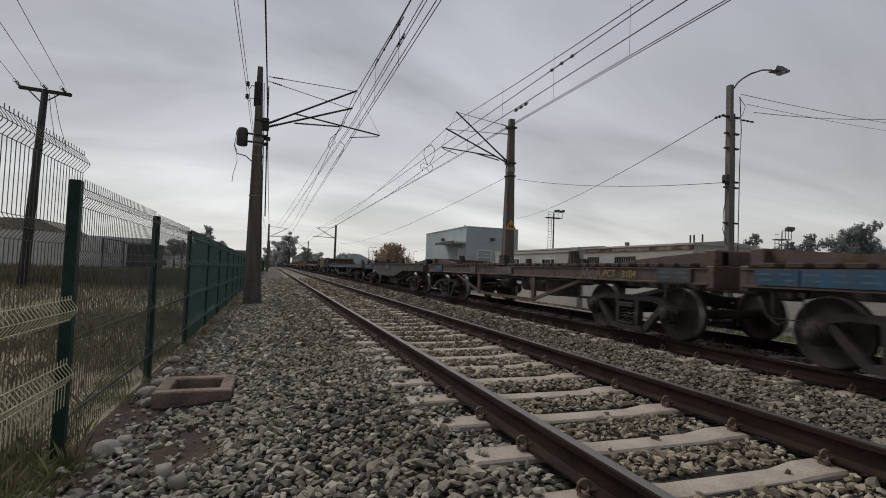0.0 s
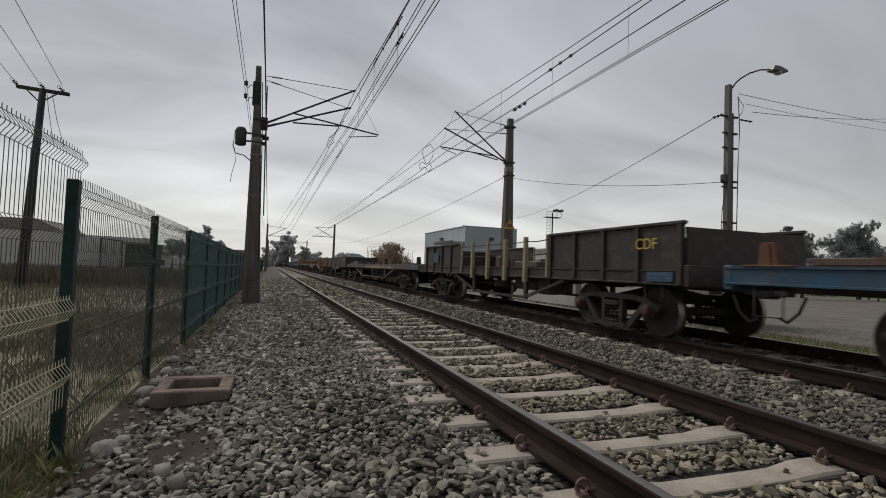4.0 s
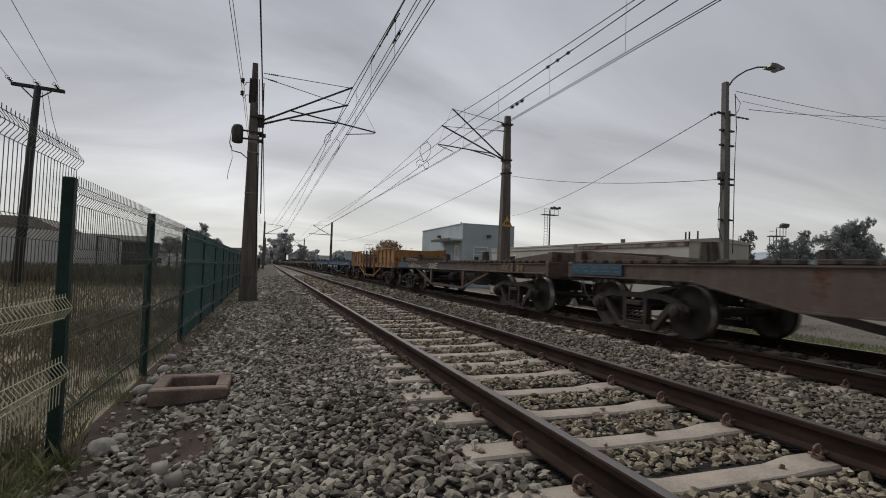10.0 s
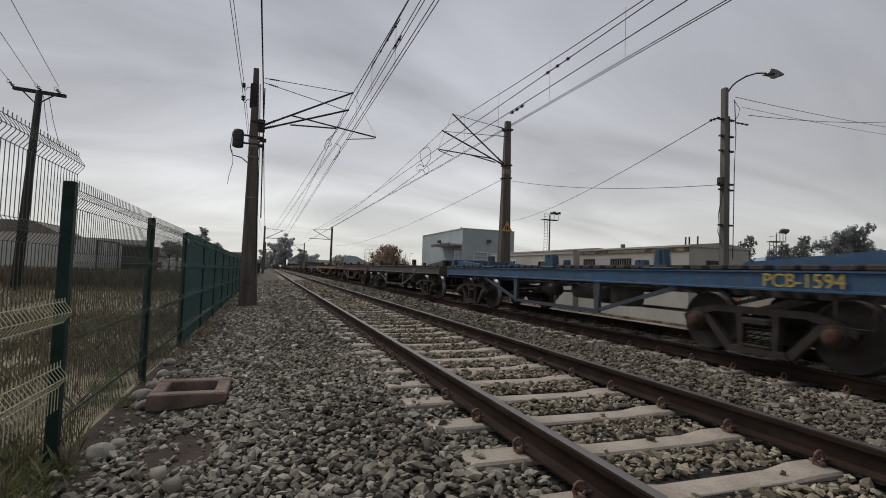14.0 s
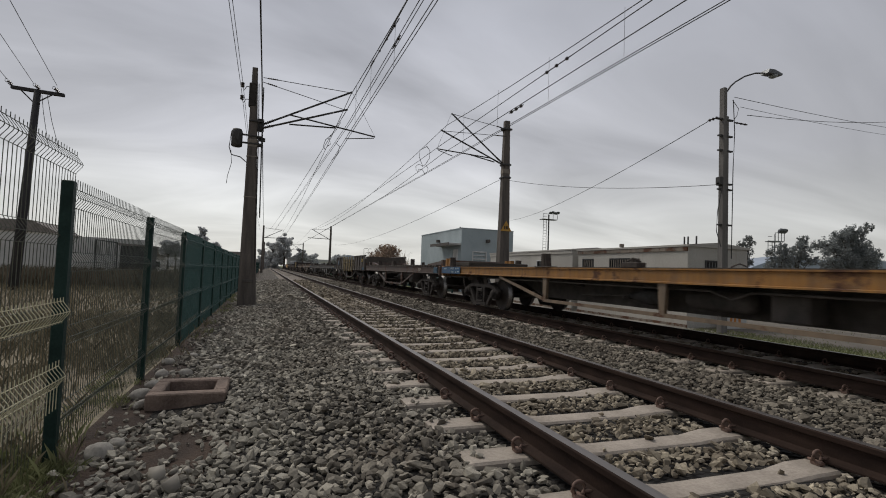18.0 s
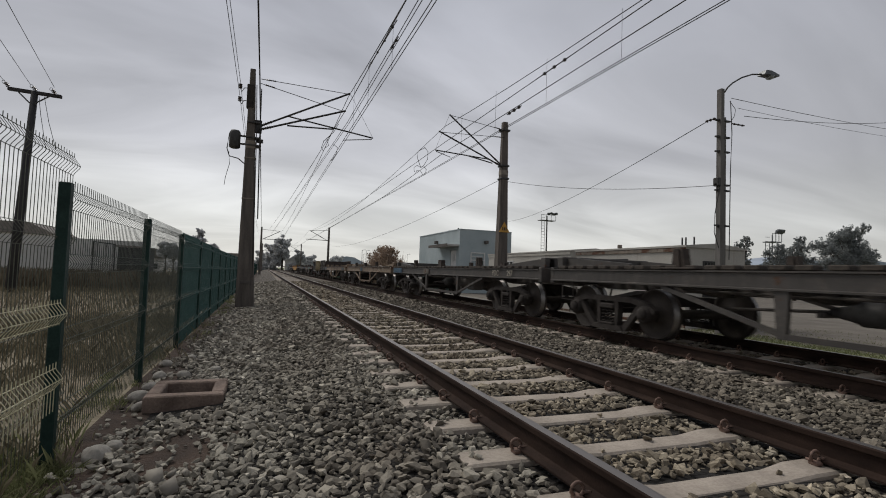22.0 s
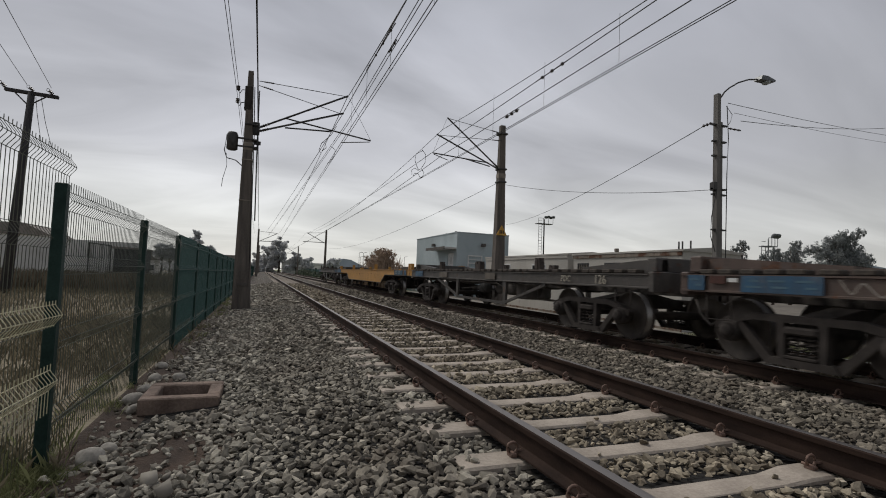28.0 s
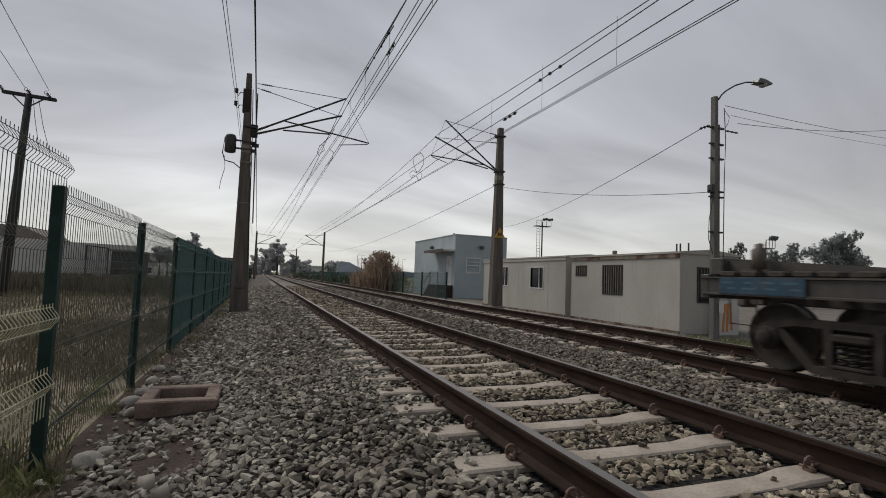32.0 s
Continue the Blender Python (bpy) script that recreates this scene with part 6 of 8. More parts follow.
def build_left_mast():
    x0, y0, zb = -3.02, 17.17, -0.45
    t = mast(x0, y0, zb, 7.39, 0.56, 0.165, "tapered concrete catenary mast with a bracket arm and a transformer", lean=-0.9)

    def q(x, z, dy=0.0):
        return (x - x0, dy, z - zb)
    cantilever(t, 1, q(-2.83, 5.55), q(0.05, 7.1), q(0.93, 5.62), q(-2.0, 6.0), q(-2.88, 7.12), q(-0.12, 5.42))
    cantilever(t, 1, q(-2.83, 5.38, -0.2), q(-0.1, 6.40, -0.2), q(-0.5, 5.7, -0.2), q(-2.0, 5.62, -0.2), q(-2.88, 6.9, -0.2), None)
    for z in (5.1, 5.6, 4.85):
        part("clamp_band", Shape().box(-0.22, 0.20, -0.17, 0.17, z - zb - 0.025, z - zb + 0.025, 0.01), M_GALV, t)
    part("plate_band", Shape().box(-0.225, 0.075, -0.155, 0.155, 4.72 - zb, 5.02 - zb, 0.03), M_CONCRETE, t, "pale steel band round the mast")
    part("arm_seat", Shape().box(0.02, 0.24, -0.08, 0.06, 5.30 - zb, 5.72 - zb, 0.02).box(0.08, 0.30, -0.04, 0.04, 4.98 - zb, 5.10 - zb, 0.01), M_GALV, t)
    part("down_pipe", Shape().tube([(0.02, -0.13, 7.3), (0.09, -0.15, 5.6), (0.15, -0.2, 3.2), (0.19, -0.24, 0.4)], 0.014, 6), M_WIRE, t)
    part("plate_box", Shape().box(-0.27, -0.04, -0.13, 0.10, 6.08 - zb, 6.86 - zb, 0.02), M_BOGIE, t, "dark steel plate box")
    sh = Shape().lathe([(0.12, 0.0), (0.17, 0.03), (0.17, 0.50), (0.13, 0.58), (0.05, 0.60)], 14, 0, "z", (-0.56, 0, 4.72 - zb))
    part("transformer", sh, M_GALV, t, "grey drum transformer")
    part("transformer_bracket", Shape().box(-0.5, -0.1, -0.03, 0.03, 4.86 - zb, 4.91 - zb).box(-0.5, -0.1, -0.03, 0.03, 5.12 - zb, 5.17 - zb), M_GALV, t)
    part("cable_loop", Shape().tube([q(-3.75, 5.2), q(-3.80, 4.7), q(-3.72, 4.45), q(-3.45, 4.4), q(-3.2, 4.2)], 0.018, 6).tube([q(-3.74, 4.6), q(-3.70, 4.2), q(-3.80, 3.75), q(-3.82, 3.5)], 0.009, 5), M_WIRE, t)
    for z in (6.28, 6.70):
        insulator(q(-3.50, z), q(-3.50, z + 0.16), "pin_insulator", t, 0.06, 3)
        part("hook", Shape().tube([q(-3.28, z + 0.05), q(-3.38, z + 0.04), q(-3.44, z - 0.08), q(-3.50, z)], 0.014, 5), M_GALV, t)
    part("conduit", Shape().tube([(0.17, -0.12, 7.2), (0.20, -0.16, 5.2), (0.26, -0.2, 2.9)], 0.02, 6), M_WIRE, t)
    for z in (3.55, 4.88):
        w = 0.28 - 0.0255 * z
        part("strap", Shape().box(-w - 0.012 - 0.0157 * z, w + 0.012 - 0.0157 * z, -w - 0.012, w + 0.012, z - 0.015, z + 0.015, 0.004), M_CONCRETE, t, "thin pale strap round the mast")
    part("foot_step", Shape().box(-0.16, 0.14, -0.285, -0.255, 0.80, 0.90, 0.01), M_BLACK, t)


build_left_mast()


def build_right_mast():
    x0, y0, zb = 7.25, 19.4, -0.30
    t = mast(x0, y0, zb, 7.68, 0.53, 0.235, "tapered concrete catenary mast with a yellow warning sign")

    def q(x, z, dy=0.0):
        return (x - x0, dy, z - zb)
    cantilever(t, -1, q(7.08, 5.80), q(4.62, 7.67), q(4.03, 6.07), q(6.6, 5.95), q(7.15, 7.35), q(4.73, 5.84))
    cantilever(t, -1, q(7.08, 5.65, -0.2), q(4.10, 6.83, -0.2), q(5.4, 5.95, -0.2), q(6.6, 5.75, -0.2), q(7.15, 6.95, -0.2), None)
    for z in (5.72, 5.15, 7.3):
        part("clamp_band", Shape().box(-0.2, 0.2, -0.2, 0.2, z - zb - 0.04, z - zb + 0.04, 0.02), M_GALV, t)
    part("white_band", Shape().box(-0.165, 0.165, -0.165, 0.165, 5.3 - zb, 5.55 - zb, 0.03), M_CONCRETE, t, "pale painted band")
    s = part("warning_sign", Shape().prism([(-0.26, 2.78 - zb), (0.26, 2.78 - zb), (0.0, 3.24 - zb)], -0.245, -0.235, 0, "y"), M_SIGN, t, "yellow triangular warning sign")
    part("sign_mark", Shape().box(-0.10, -0.05, -0.252, -0.246, 2.86 - zb, 3.0 - zb).box(-0.02, 0.03, -0.252, -0.246, 2.86 - zb, 3.0 - zb).box(0.06, 0.11, -0.252, -0.246, 2.86 - zb, 3.0 - zb), M_BLACKPAINT, s)
    part("footing", Shape().box(-0.30, 0.30, -0.30, 0.30, -0.3, 0.12, 0.03), M_CONCRETE, t, "pale concrete footing")
    part("top_arm", Shape().box(-0.28, 0.1, -0.05, 0.05, 7.28 - zb, 7.36 - zb, 0.01), M_GALV, t)


build_right_mast()


def far_mast(x, y, side, zt):
    t = mast(x, y, -0.4, zt, 0.40, 0.27, "far concrete catenary mast with a bracket arm", 2)
    part("bracket_arm", Shape().tube([(side * 0.15, 0, 5.9), (side * 3.0, 0, 7.4)], 0.05, 5), M_GALV, t)
    part("registration_tube", Shape().tube([(side * 0.15, 0, 5.95), (side * 3.6, 0, 6.0)], 0.05, 5), M_GALV, t)
    part("stay", Shape().tube([(side * 0.15, 0, 7.6), (side * 2.9, 0, 7.4)], 0.03, 5), M_GALV, t)


far_mast(-3.1, 88.0, 1, 7.6)
far_mast(7.3, 82.0, -1, 7.7)
far_mast(-3.1, 150.0, 1, 7.6)
far_mast(7.3, 145.0, -1, 7.7)
far_mast(-3.1, 210.0, 1, 7.6)


def overhead(points, r, label):
    """One run of wire from support to support, sagging between."""
    made = []
    for (x0, y0, z0, sag), (x1, y1, z1, _s) in zip(points, points[1:]):
        made.append(cable("overhead_wire", (x0, y0, z0), (x1, y1, z1), sag, r, label))
    return made


# twin contact wires and carriers of the near track, two sets that overlap here
for dx in (-0.035, 0.035):
    overhead([(-0.04 + dx, -40, 5.46, 0.0), (-0.06 + dx, 17.17, 5.44, 0.0), (0.1 + dx, 88, 5.5, 0.0), (-0.1 + dx, 210, 5.5, 0)], 0.0092, "contact wire over the near track")
    overhead([(0.03 + dx, -40, 6.1, 0.0), (0.03 + dx, 17.17, 6.05, 0.05), (-1.5 + dx, 88, 6.6, 0)], 0.0092, "second contact wire over the near track")
CARRIERS = [overhead([(0.0, -24, 7.0, 0.72), (0.0, 17.17, 6.98, 0.55), (0.1, 88, 7.0, 0.6), (0.0, 150, 7.0, 0.6), (0, 210, 7.0, 0)], 0.012, "carrier wire over the near track")[0]]
overhead([(0.12, -40, 7.2, 0.35), (-0.13, 17.17, 6.38, 0.2), (-1.9, 88, 7.2, 0)], 0.012, "second carrier wire over the near track")
# far track
for dx in (-0.035, 0.035):
    overhead([(4.16 + dx, -40, 5.42, 0.0), (4.3 + dx, 19.4, 5.46, 0.0), (4.1 + dx, 82, 5.5, 0.0), (4.2 + dx, 210, 5.5, 0)], 0.0092, "contact wire over the far track")
overhead([(4.2, -40, 5.85, 0.0), (4.32, 19.4, 5.92, 0.02), (4.3, 30, 5.53, 0.0), (4.2, 82, 5.52, 0)], 0.012, "second contact wire over the far track")
CARRIERS.append(overhead([(4.2, -21.4, 7.1, 0.72), (4.42, 19.4, 7.12, 1.1), (4.1, 82, 7.0, 0.6), (4.2, 145, 7.0, 0)], 0.011, "carrier wire over the far track")[0])
overhead([(4.3, -40, 6.38, 0.0), (4.3, 19.4, 6.33, 0.3), (4.4, 82, 7.0, 0)], 0.012, "second carrier wire over the far track")
# droppers hang from the carriers
for carrier, x, za, rows in ((CARRIERS[0], -0.03, 5.45, ((4.6, 6.37), (7.6, 6.41), (10.6, 6.49), (13.3, 6.64), (15.7, 6.85))),
                             (CARRIERS[1], 4.22, 5.44, ((8.14, 6.53), (11.03, 6.64), (14.05, 6.79), (16.95, 6.95), (5.0, 6.45)))):
    for y, zt_ in rows:
        part("dropper", Shape().tube([(x, y, za), (x, y, zt_)], 0.004, 5), M_WIRE, carrier)
# jumper loops between the wires just beyond the masts
for pts in ([(0.32, 22.00, 7.39), (0.12, 22.00, 6.98), (-0.28, 22.00, 6.55), (-0.38, 22.00, 6.23), (-0.28, 22.00, 6.09)],
            [(0.14, 22.00, 6.45), (0.32, 22.00, 6.32), (0.29, 22.00, 6.06), (0.11, 22.00, 5.74), (0.01, 22.00, 5.67)],
            [(-0.30, 22.00, 6.54), (-0.14, 22.00, 6.62), (-0.07, 22.00, 6.37), (-0.26, 22.00, 6.20)],
            [(4.24, 21.60, 6.73), (4.42, 21.60, 6.53), (4.41, 21.60, 6.16), (4.23, 21.60, 5.85), (4.09, 21.60, 5.75)],
            [(4.27, 21.60, 6.70), (3.95, 21.60, 6.50), (3.91, 21.60, 6.21), (4.03, 21.60, 5.90), (4.12, 21.60, 5.75)],
            [(3.80, 21.60, 5.51), (3.77, 21.60, 5.72), (3.92, 21.60, 5.84), (4.09, 21.60, 5.75)],
            [(3.86, 21.60, 5.46), (3.91, 21.60, 5.60), (4.10, 21.60, 5.59), (4.22, 21.60, 5.39)],
            [(4.25, 21.60, 5.82), (4.37, 21.60, 5.68), (4.32, 21.60, 5.49), (4.22, 21.60, 5.39)]):
    part("jumper_wire", Shape().tube(pts, 0.013, 5), M_WIRE, CARRIERS[0 if pts[0][0] < 2 else 1], "curled jumper wire")
# feeders by the masts
for x, z in ((-2.93, 7.10), (-2.90, 6.85)):
    overhead([(x, -40, z, 0.1), (x, 17.17, z, 0.6), (x - 0.15, 88, z, 0.6), (x - 0.15, 150, z, 0)], 0.015, "thick feeder wire on the masts")
for x, z in ((-3.5, 6.86), (-3.5, 6.44)):
    overhead([(x, -40, z, 0.1), (x, 17.17, z, 0.6), (x - 0.1, 88, z, 0)], 0.008, "thin line wire on the mast's hooks")
overhead([(7.05, 19.4, 5.08, 0.82), (7.95, 82, 4.65, 0)], 0.010, "slack wire between masts")


def insulator_run(p, q, n, r):
    sh = Shape().tube([p, q], 0.015, 5)
    p, q = Vector(p), Vector(q)
    for i in range(n):
        c = p.lerp(q, (i + 0.5) / n)
        d = (q - p).normalized() * 0.02
        sh.tube([c - d, c + d], r, 8)
    solid("line_insulator", sh, M_INSUL, "dark insulator in the overhead wire", "insulator", "insulators")


insulator_run((0.0, 10.4, 6.47), (0.0, 13.6, 6.64), 4, 0.03)
insulator_run((0.02, 10.3, 6.05), (0.02, 11.0, 6.05), 2, 0.03)
insulator_run((4.3, 10.1, 6.338), (4.3, 11.5, 6.337), 3, 0.045)
insulator_run((4.3, 12.5, 5.85), (4.3, 13.4, 5.85), 3, 0.05)


# ---- lamp pole and its wires ----
def build_lamp_pole():
    x0, y0, zb = 8.95, 9.78, -0.46
    t = thing("street_lamp", pose(x0, y0, zb), "tall concrete pole with a curved street lamp arm", "street lamp")
    h = 6.14 - zb
    for dx, dy in ((-0.075, 0.0), (0.062, 0.05)):
        part("shaft", Shape().prism([(-0.075, 0), (0.075, 0), (0.055, h), (-0.055, h)] if dx < 0 else [(-0.06, 0), (0.06, 0), (0.045, h - 0.75), (-0.045, h - 0.75)], dy - 0.07, dy + 0.07, 0, "y"), M_POLE, t, "", pose(dx, 0, 0))
    arm = [(0.06, 0, h - 0.06), (0.18, 0, h + 0.10), (0.36, 0, h + 0.25), (0.7, 0, h + 0.46), (1.1, 0, h + 0.62), (1.5, 0, h + 0.69)]
    part("lamp_arm", Shape().tube(arm, 0.021, 7), M_GALV, t)
    sh = Shape().prism([(1.44, h + 0.66), (1.50, h + 0.78), (1.72, h + 0.79), (2.02, h + 0.72), (2.0, h + 0.67)], -0.12, 0.12, 0, "y")
    part("lamp_head", sh, M_LAMP, t, "grey street lamp head")
    part("lens", Shape().lathe([(0.02, h + 0.58), (0.09, h + 0.61), (0.13, h + 0.67)], 14, 0, "z", (1.78, 0, 0)), M_LENS, t)
    for z in (2.9, 4.0, 4.9, 5.3, 5.75, 3.85):
        part("bracket", Shape().box(-0.24, 0.24, -0.04, 0.04, z - 0.02, z + 0.02), M_GALV, t)
    part("junction_box", Shape().box(-0.24, -0.13, -0.09, 0.09, 3.95, 4.18, 0.02), M_GALV, t)
    part("cable", Shape().tube([(0.19, -0.08, h - 0.3), (0.25, -0.08, h - 1.2), (0.2, -0.08, h - 2.2), (0.17, -0.08, 2.0)], 0.012, 5)
         .tube([(-0.16, -0.08, 4.0), (-0.34, -0.08, 3.2), (-0.36, -0.08, 2.7), (-0.2, -0.08, 2.3)], 0.011, 5).tube([(0.2, -0.05, h - 0.3), (0.42, -0.05, h - 0.5), (0.36, -0.05, h - 0.7), (0.2, -0.05, h - 0.9)], 0.008, 5), M_WIRE, t)
    insulator((-0.25, 0, 5.78), (-0.5, 0.1, 5.68), "strain_insulator", t, 0.04, 3)
    insulator((0.35, 0, 5.72), (0.8, 0, 5.72), "strain_insulator", t, 0.03, 3)
    part("number_plate", Shape().box(0.02, 0.20, -0.09, -0.085, 0.75, 1.05), M_WHITE, t, "small white plate")


build_lamp_pole()
cable("pole_wire", (8.45, 9.88, 5.2), (20.9, 45.0, 6.43), 0.47, 0.011, "wire from the lamp pole", group="pole wires")
cable("pole_wire", (8.75, 9.78, 3.51), (7.35, 19.4, 5.07), 0.21, 0.008, "slack wire between lamp pole and mast", group="pole wires")
cable("pole_wire", (9.75, 9.78, 5.53), (22, 12.68, 7.88), 0.12, 0.009, "wire from the lamp pole", group="pole wires")
cable("pole_wire", (9.26, 9.78, 5.96), (22, 12.68, 7.54), 0.05, 0.008, "wire from the lamp pole", group="pole wires")
cable("pole_wire", (9.5, 9.78, 5.72), (22, 12.69, 7.23), 0.05, 0.006, "wire from the lamp pole", group="pole wires")


# ---- utility pole beyond the fence ----
def build_utility_pole():
    x0, y0, zb = -11.95, 24.42, -0.5
    t = thing("utility_pole", pose(x0, y0, zb, 0, 2.1, 0), "dark utility pole with a crossarm and insulators", "utility pole")
    part("shaft", Shape().tube([(0, 0, 0), (0, 0, 8.26)], 0.20, 10, 0, 0.12), M_WOODPOLE, t)
    part("crossarm", Shape().box(-0.88, 0.92, -0.08, 0.08, 8.14, 8.27, 0.01), M_WOODPOLE, t)
    for s in (-1, 1):
        part("brace", Shape().beam((s * 0.55, -0.07, 8.15), (s * 0.08, -0.13, 7.72), 0.03, 0.045), M_GALV, t)
    for x in (-0.86, 0.06, 0.72):
        insulator((x, -0.04, 8.28), (x - 0.09, -0.16, 8.40), "strain_insulator", t, 0.075, 3)
        part("grip_ring", Shape().tube([(x - 0.13 + 0.05 * math.cos(a), -0.16, 8.41 + 0.07 * math.sin(a)) for a in [k * 0.7 for k in range(9)]], 0.010, 5), M_GALV, t)
    part("down_lead", Shape().tube([(0.12, 0.1, 8.1), (0.24, 0.1, 7.4), (0.55, 0.1, 6.0)], 0.011, 5).tube([(0.3, 0.1, 8.12), (0.55, 0.1, 7.1), (0.9, 0.1, 6.0)], 0.011, 5), M_WIRE, t)


build_utility_pole()
for x in (-12.62, -11.76, -10.95):
    cable("line_wire", (x, 24.26, 7.98), (x + 10.2, -30, 8.5), 0.15, 0.010, "wire on the utility pole", group="line wires")


# ---- huts beyond the far track ----
def window(parent, x0, x1, y0, y1, z0, z1, bars, frame_mat=None, axis="x", bar_mat=None):
    """A recessed dark pane with a frame and upright bars, in a wall that faces -x or -y."""
    if axis == "x":
        pane = Shape().box(x0 + 0.04, x0 + 0.05, y0, y1, z0, z1)
        fr = wall_with_holes(x0 - 0.02, 0.08, y0 - 0.05, y1 + 0.05, z0 - 0.05, z1 + 0.05, [(y0, y1, z0, z1)])
    else:
        pane = Shape().box(x0, x1, y0 + 0.04, y0 + 0.05, z0, z1)
        fr = wall_y(y0 - 0.02, 0.08, x0 - 0.05, x1 + 0.05, z0 - 0.05, z1 + 0.05, [(x0, x1, z0, z1)])
    w = part("window", fr, frame_mat or M_BARS, parent)
    part("pane", pane, M_DARKGLASS, w)
    for i in range(bars):
        s = (i + 0.5) / bars
        if axis == "x":
            yy = y0 + (y1 - y0) * s
            part("bar", Shape().box(x0 - 0.015, x0 + 0.01, yy - 0.012, yy + 0.012, z0, z1), bar_mat or M_BARS, w)
        else:
            xx = x0 + (x1 - x0) * s
            part("bar", Shape().box(xx - 0.012, xx + 0.012, y0 - 0.015, y0 + 0.01, z0, z1), M_BARS, w)


def wall_with_holes(x, t, y0, y1, z0, z1, holes):
    """A wall in the plane x, t thick, with openings (ya, yb, za, zb) through it."""
    return pierced(y0, y1, z0, z1, holes, lambda s, u, z: (x + s * t, u, z))


def pierced(u0, u1, z0, z1, holes, put):
    """One closed sheet with rectangular openings; put(side, u, z) places a corner."""
    us = sorted({u0, u1, *[h for o in holes for h in o[:2]]})
    zs = sorted({z0, z1, *[h for o in holes for h in o[2:4]]})
    nu, nz = len(us), len(zs)
    full = {(i, j) for i in range(nu - 1) for j in range(nz - 1)
            if not any(o[0] < (us[i] + us[i + 1]) / 2 < o[1] and o[2] < (zs[j] + zs[j + 1]) / 2 < o[3] for o in holes)}
    used, v, f = {}, [], []

    def c(s, i, j):
        if (s, i, j) not in used:
            used[s, i, j] = len(v)
            v.append(put(s, us[i], zs[j]))
        return used[s, i, j]
    for i, j in sorted(full):
        f.append((c(0, i, j), c(0, i, j + 1), c(0, i + 1, j + 1), c(0, i + 1, j)))
        f.append((c(1, i, j), c(1, i + 1, j), c(1, i + 1, j + 1), c(1, i, j + 1)))
        for di, dj, p, q in ((-1, 0, (i, j), (i, j + 1)), (1, 0, (i + 1, j + 1), (i + 1, j)), (0, -1, (i + 1, j), (i, j)), (0, 1, (i, j + 1), (i + 1, j + 1))):
            if (i + di, j + dj) not in full:
                f.append((c(0, *p), c(1, *p), c(1, *q), c(0, *q)))
    return Shape().add(v, f)


def wall_y(y, t, x0, x1, z0, z1, holes):
    return pierced(x0, x1, z0, z1, holes, lambda s, u, z: (u, y + s * t, z))


def build_hut(x0, x1, y0, y1, zt, holes, end_holes, label, battens, rusty):
    t = thing("site_hut", pose(0, 0, 0), label, "hut", "site huts")
    zb = -0.48
    part("wall", wall_with_holes(x0, 0.08, y0, y1, zb, zt, [h[:4] for h in holes]), M_HUT, t)
    part("wall", wall_with_holes(x1 - 0.08, 0.08, y0, y1, zb, zt, []), M_HUT, t)
    part("wall", wall_y(y0 + 0.001, 0.078, x0 + 0.08, x1 - 0.08, zb, zt, [h[:4] for h in end_holes]), M_HUT, t)
    part("wall", wall_y(y1 - 0.08, 0.079, x0 + 0.08, x1 - 0.08, zb, zt, []), M_HUT, t)
    part("roof", Shape().prism([(x0 - 0.05, zt), (x1 + 0.05, zt), (x1 + 0.05, zt + 0.06), ((x0 + x1) / 2, zt + 0.17), (x0 - 0.05, zt + 0.06)], y0 - 0.05, y1 + 0.05, 0, "y"), M_HUTROOF, t, "pale sheet roof")
    part("eave_rail", Shape().box(x0 - 0.035, x0 - 0.002, y0, y1, zt - 0.13, zt - 0.01, 0.005), M_HUTRUST if rusty else M_HUT, t, "rusty top rail" if rusty else "")
    part("base_rail", Shape().box(x0 - 0.03, x0 - 0.002, y0, y1, zb, zb + 0.12, 0.005), M_HUTRUST, t, "rusty base rail")
    n = int((y1 - y0) / battens)
    for i in range(n + 1):
        y = y0 + 0.02 + (y1 - y0 - 0.04) * i / n
        if any(h[0] - 0.1 < y < h[1] + 0.1 for h in holes):
            continue
        part("batten", shared(("batten", zt), lambda: Shape().box(-0.005, -0.002, -0.010, 0.010, zb + 0.12, zt - 0.13, 0.002).mesh("batten", M_HUT)), None, t, "", pose(x0, y, 0))
    for h in holes:
        window(t, x0, 0, *h[:4], h[4], M_WHITE if h[4] == 0 else None, "x", M_CONCRETE)
    for h in end_holes:
        window(t, h[0], h[1], y0, 0, h[2], h[3], h[4], None, "y")
    return t


hut = build_hut(9.15, 11.52, 11.15, 16.55, 1.93, [(13.65, 14.6, 0.62, 1.57, 8), (15.62, 16.2, 1.26, 1.57, 5)], [(9.85, 10.45, 0.52, 1.5, 5)], "dirty white panel hut with barred windows and rust streaks", 2.69, True)
for y in (11.73, 11.59, 11.28):
    part("vent_pipe", Shape().tube([(9.6, y, 1.95), (9.6, y, 2.27)], 0.025, 6), M_GALV, hut)
part("roof_vent", Shape().box(9.12, 9.24, 14.0, 14.12, 2.0, 2.12, 0.01), M_HUTRUST, hut)
hut2 = build_hut(9.17, 11.5, 16.95, 24.7, 1.98, [(18.65, 19.7, 0.67, 1.56, 0), (21.88, 22.68, 0.70, 1.6, 0)], [], "plain dirty white panel hut with open windows", 1.2, False)
for y0_ in (18.65, 21.88):
    part("window_mullion", Shape().box(9.165, 9.2, y0_ + 0.32, y0_ + 0.36, 0.67, 1.58), M_WHITE, hut2)
# painted board leaning beyond the hut's end
sh = Shape().box(0, 0.82, 0, 0.05, 0, 1.02, 0.01)
bd = solid("painted_board", sh, M_GREYWALL, "pale board with orange sprayed strokes", "board", m=pose(10.32, 10.85, -0.46))
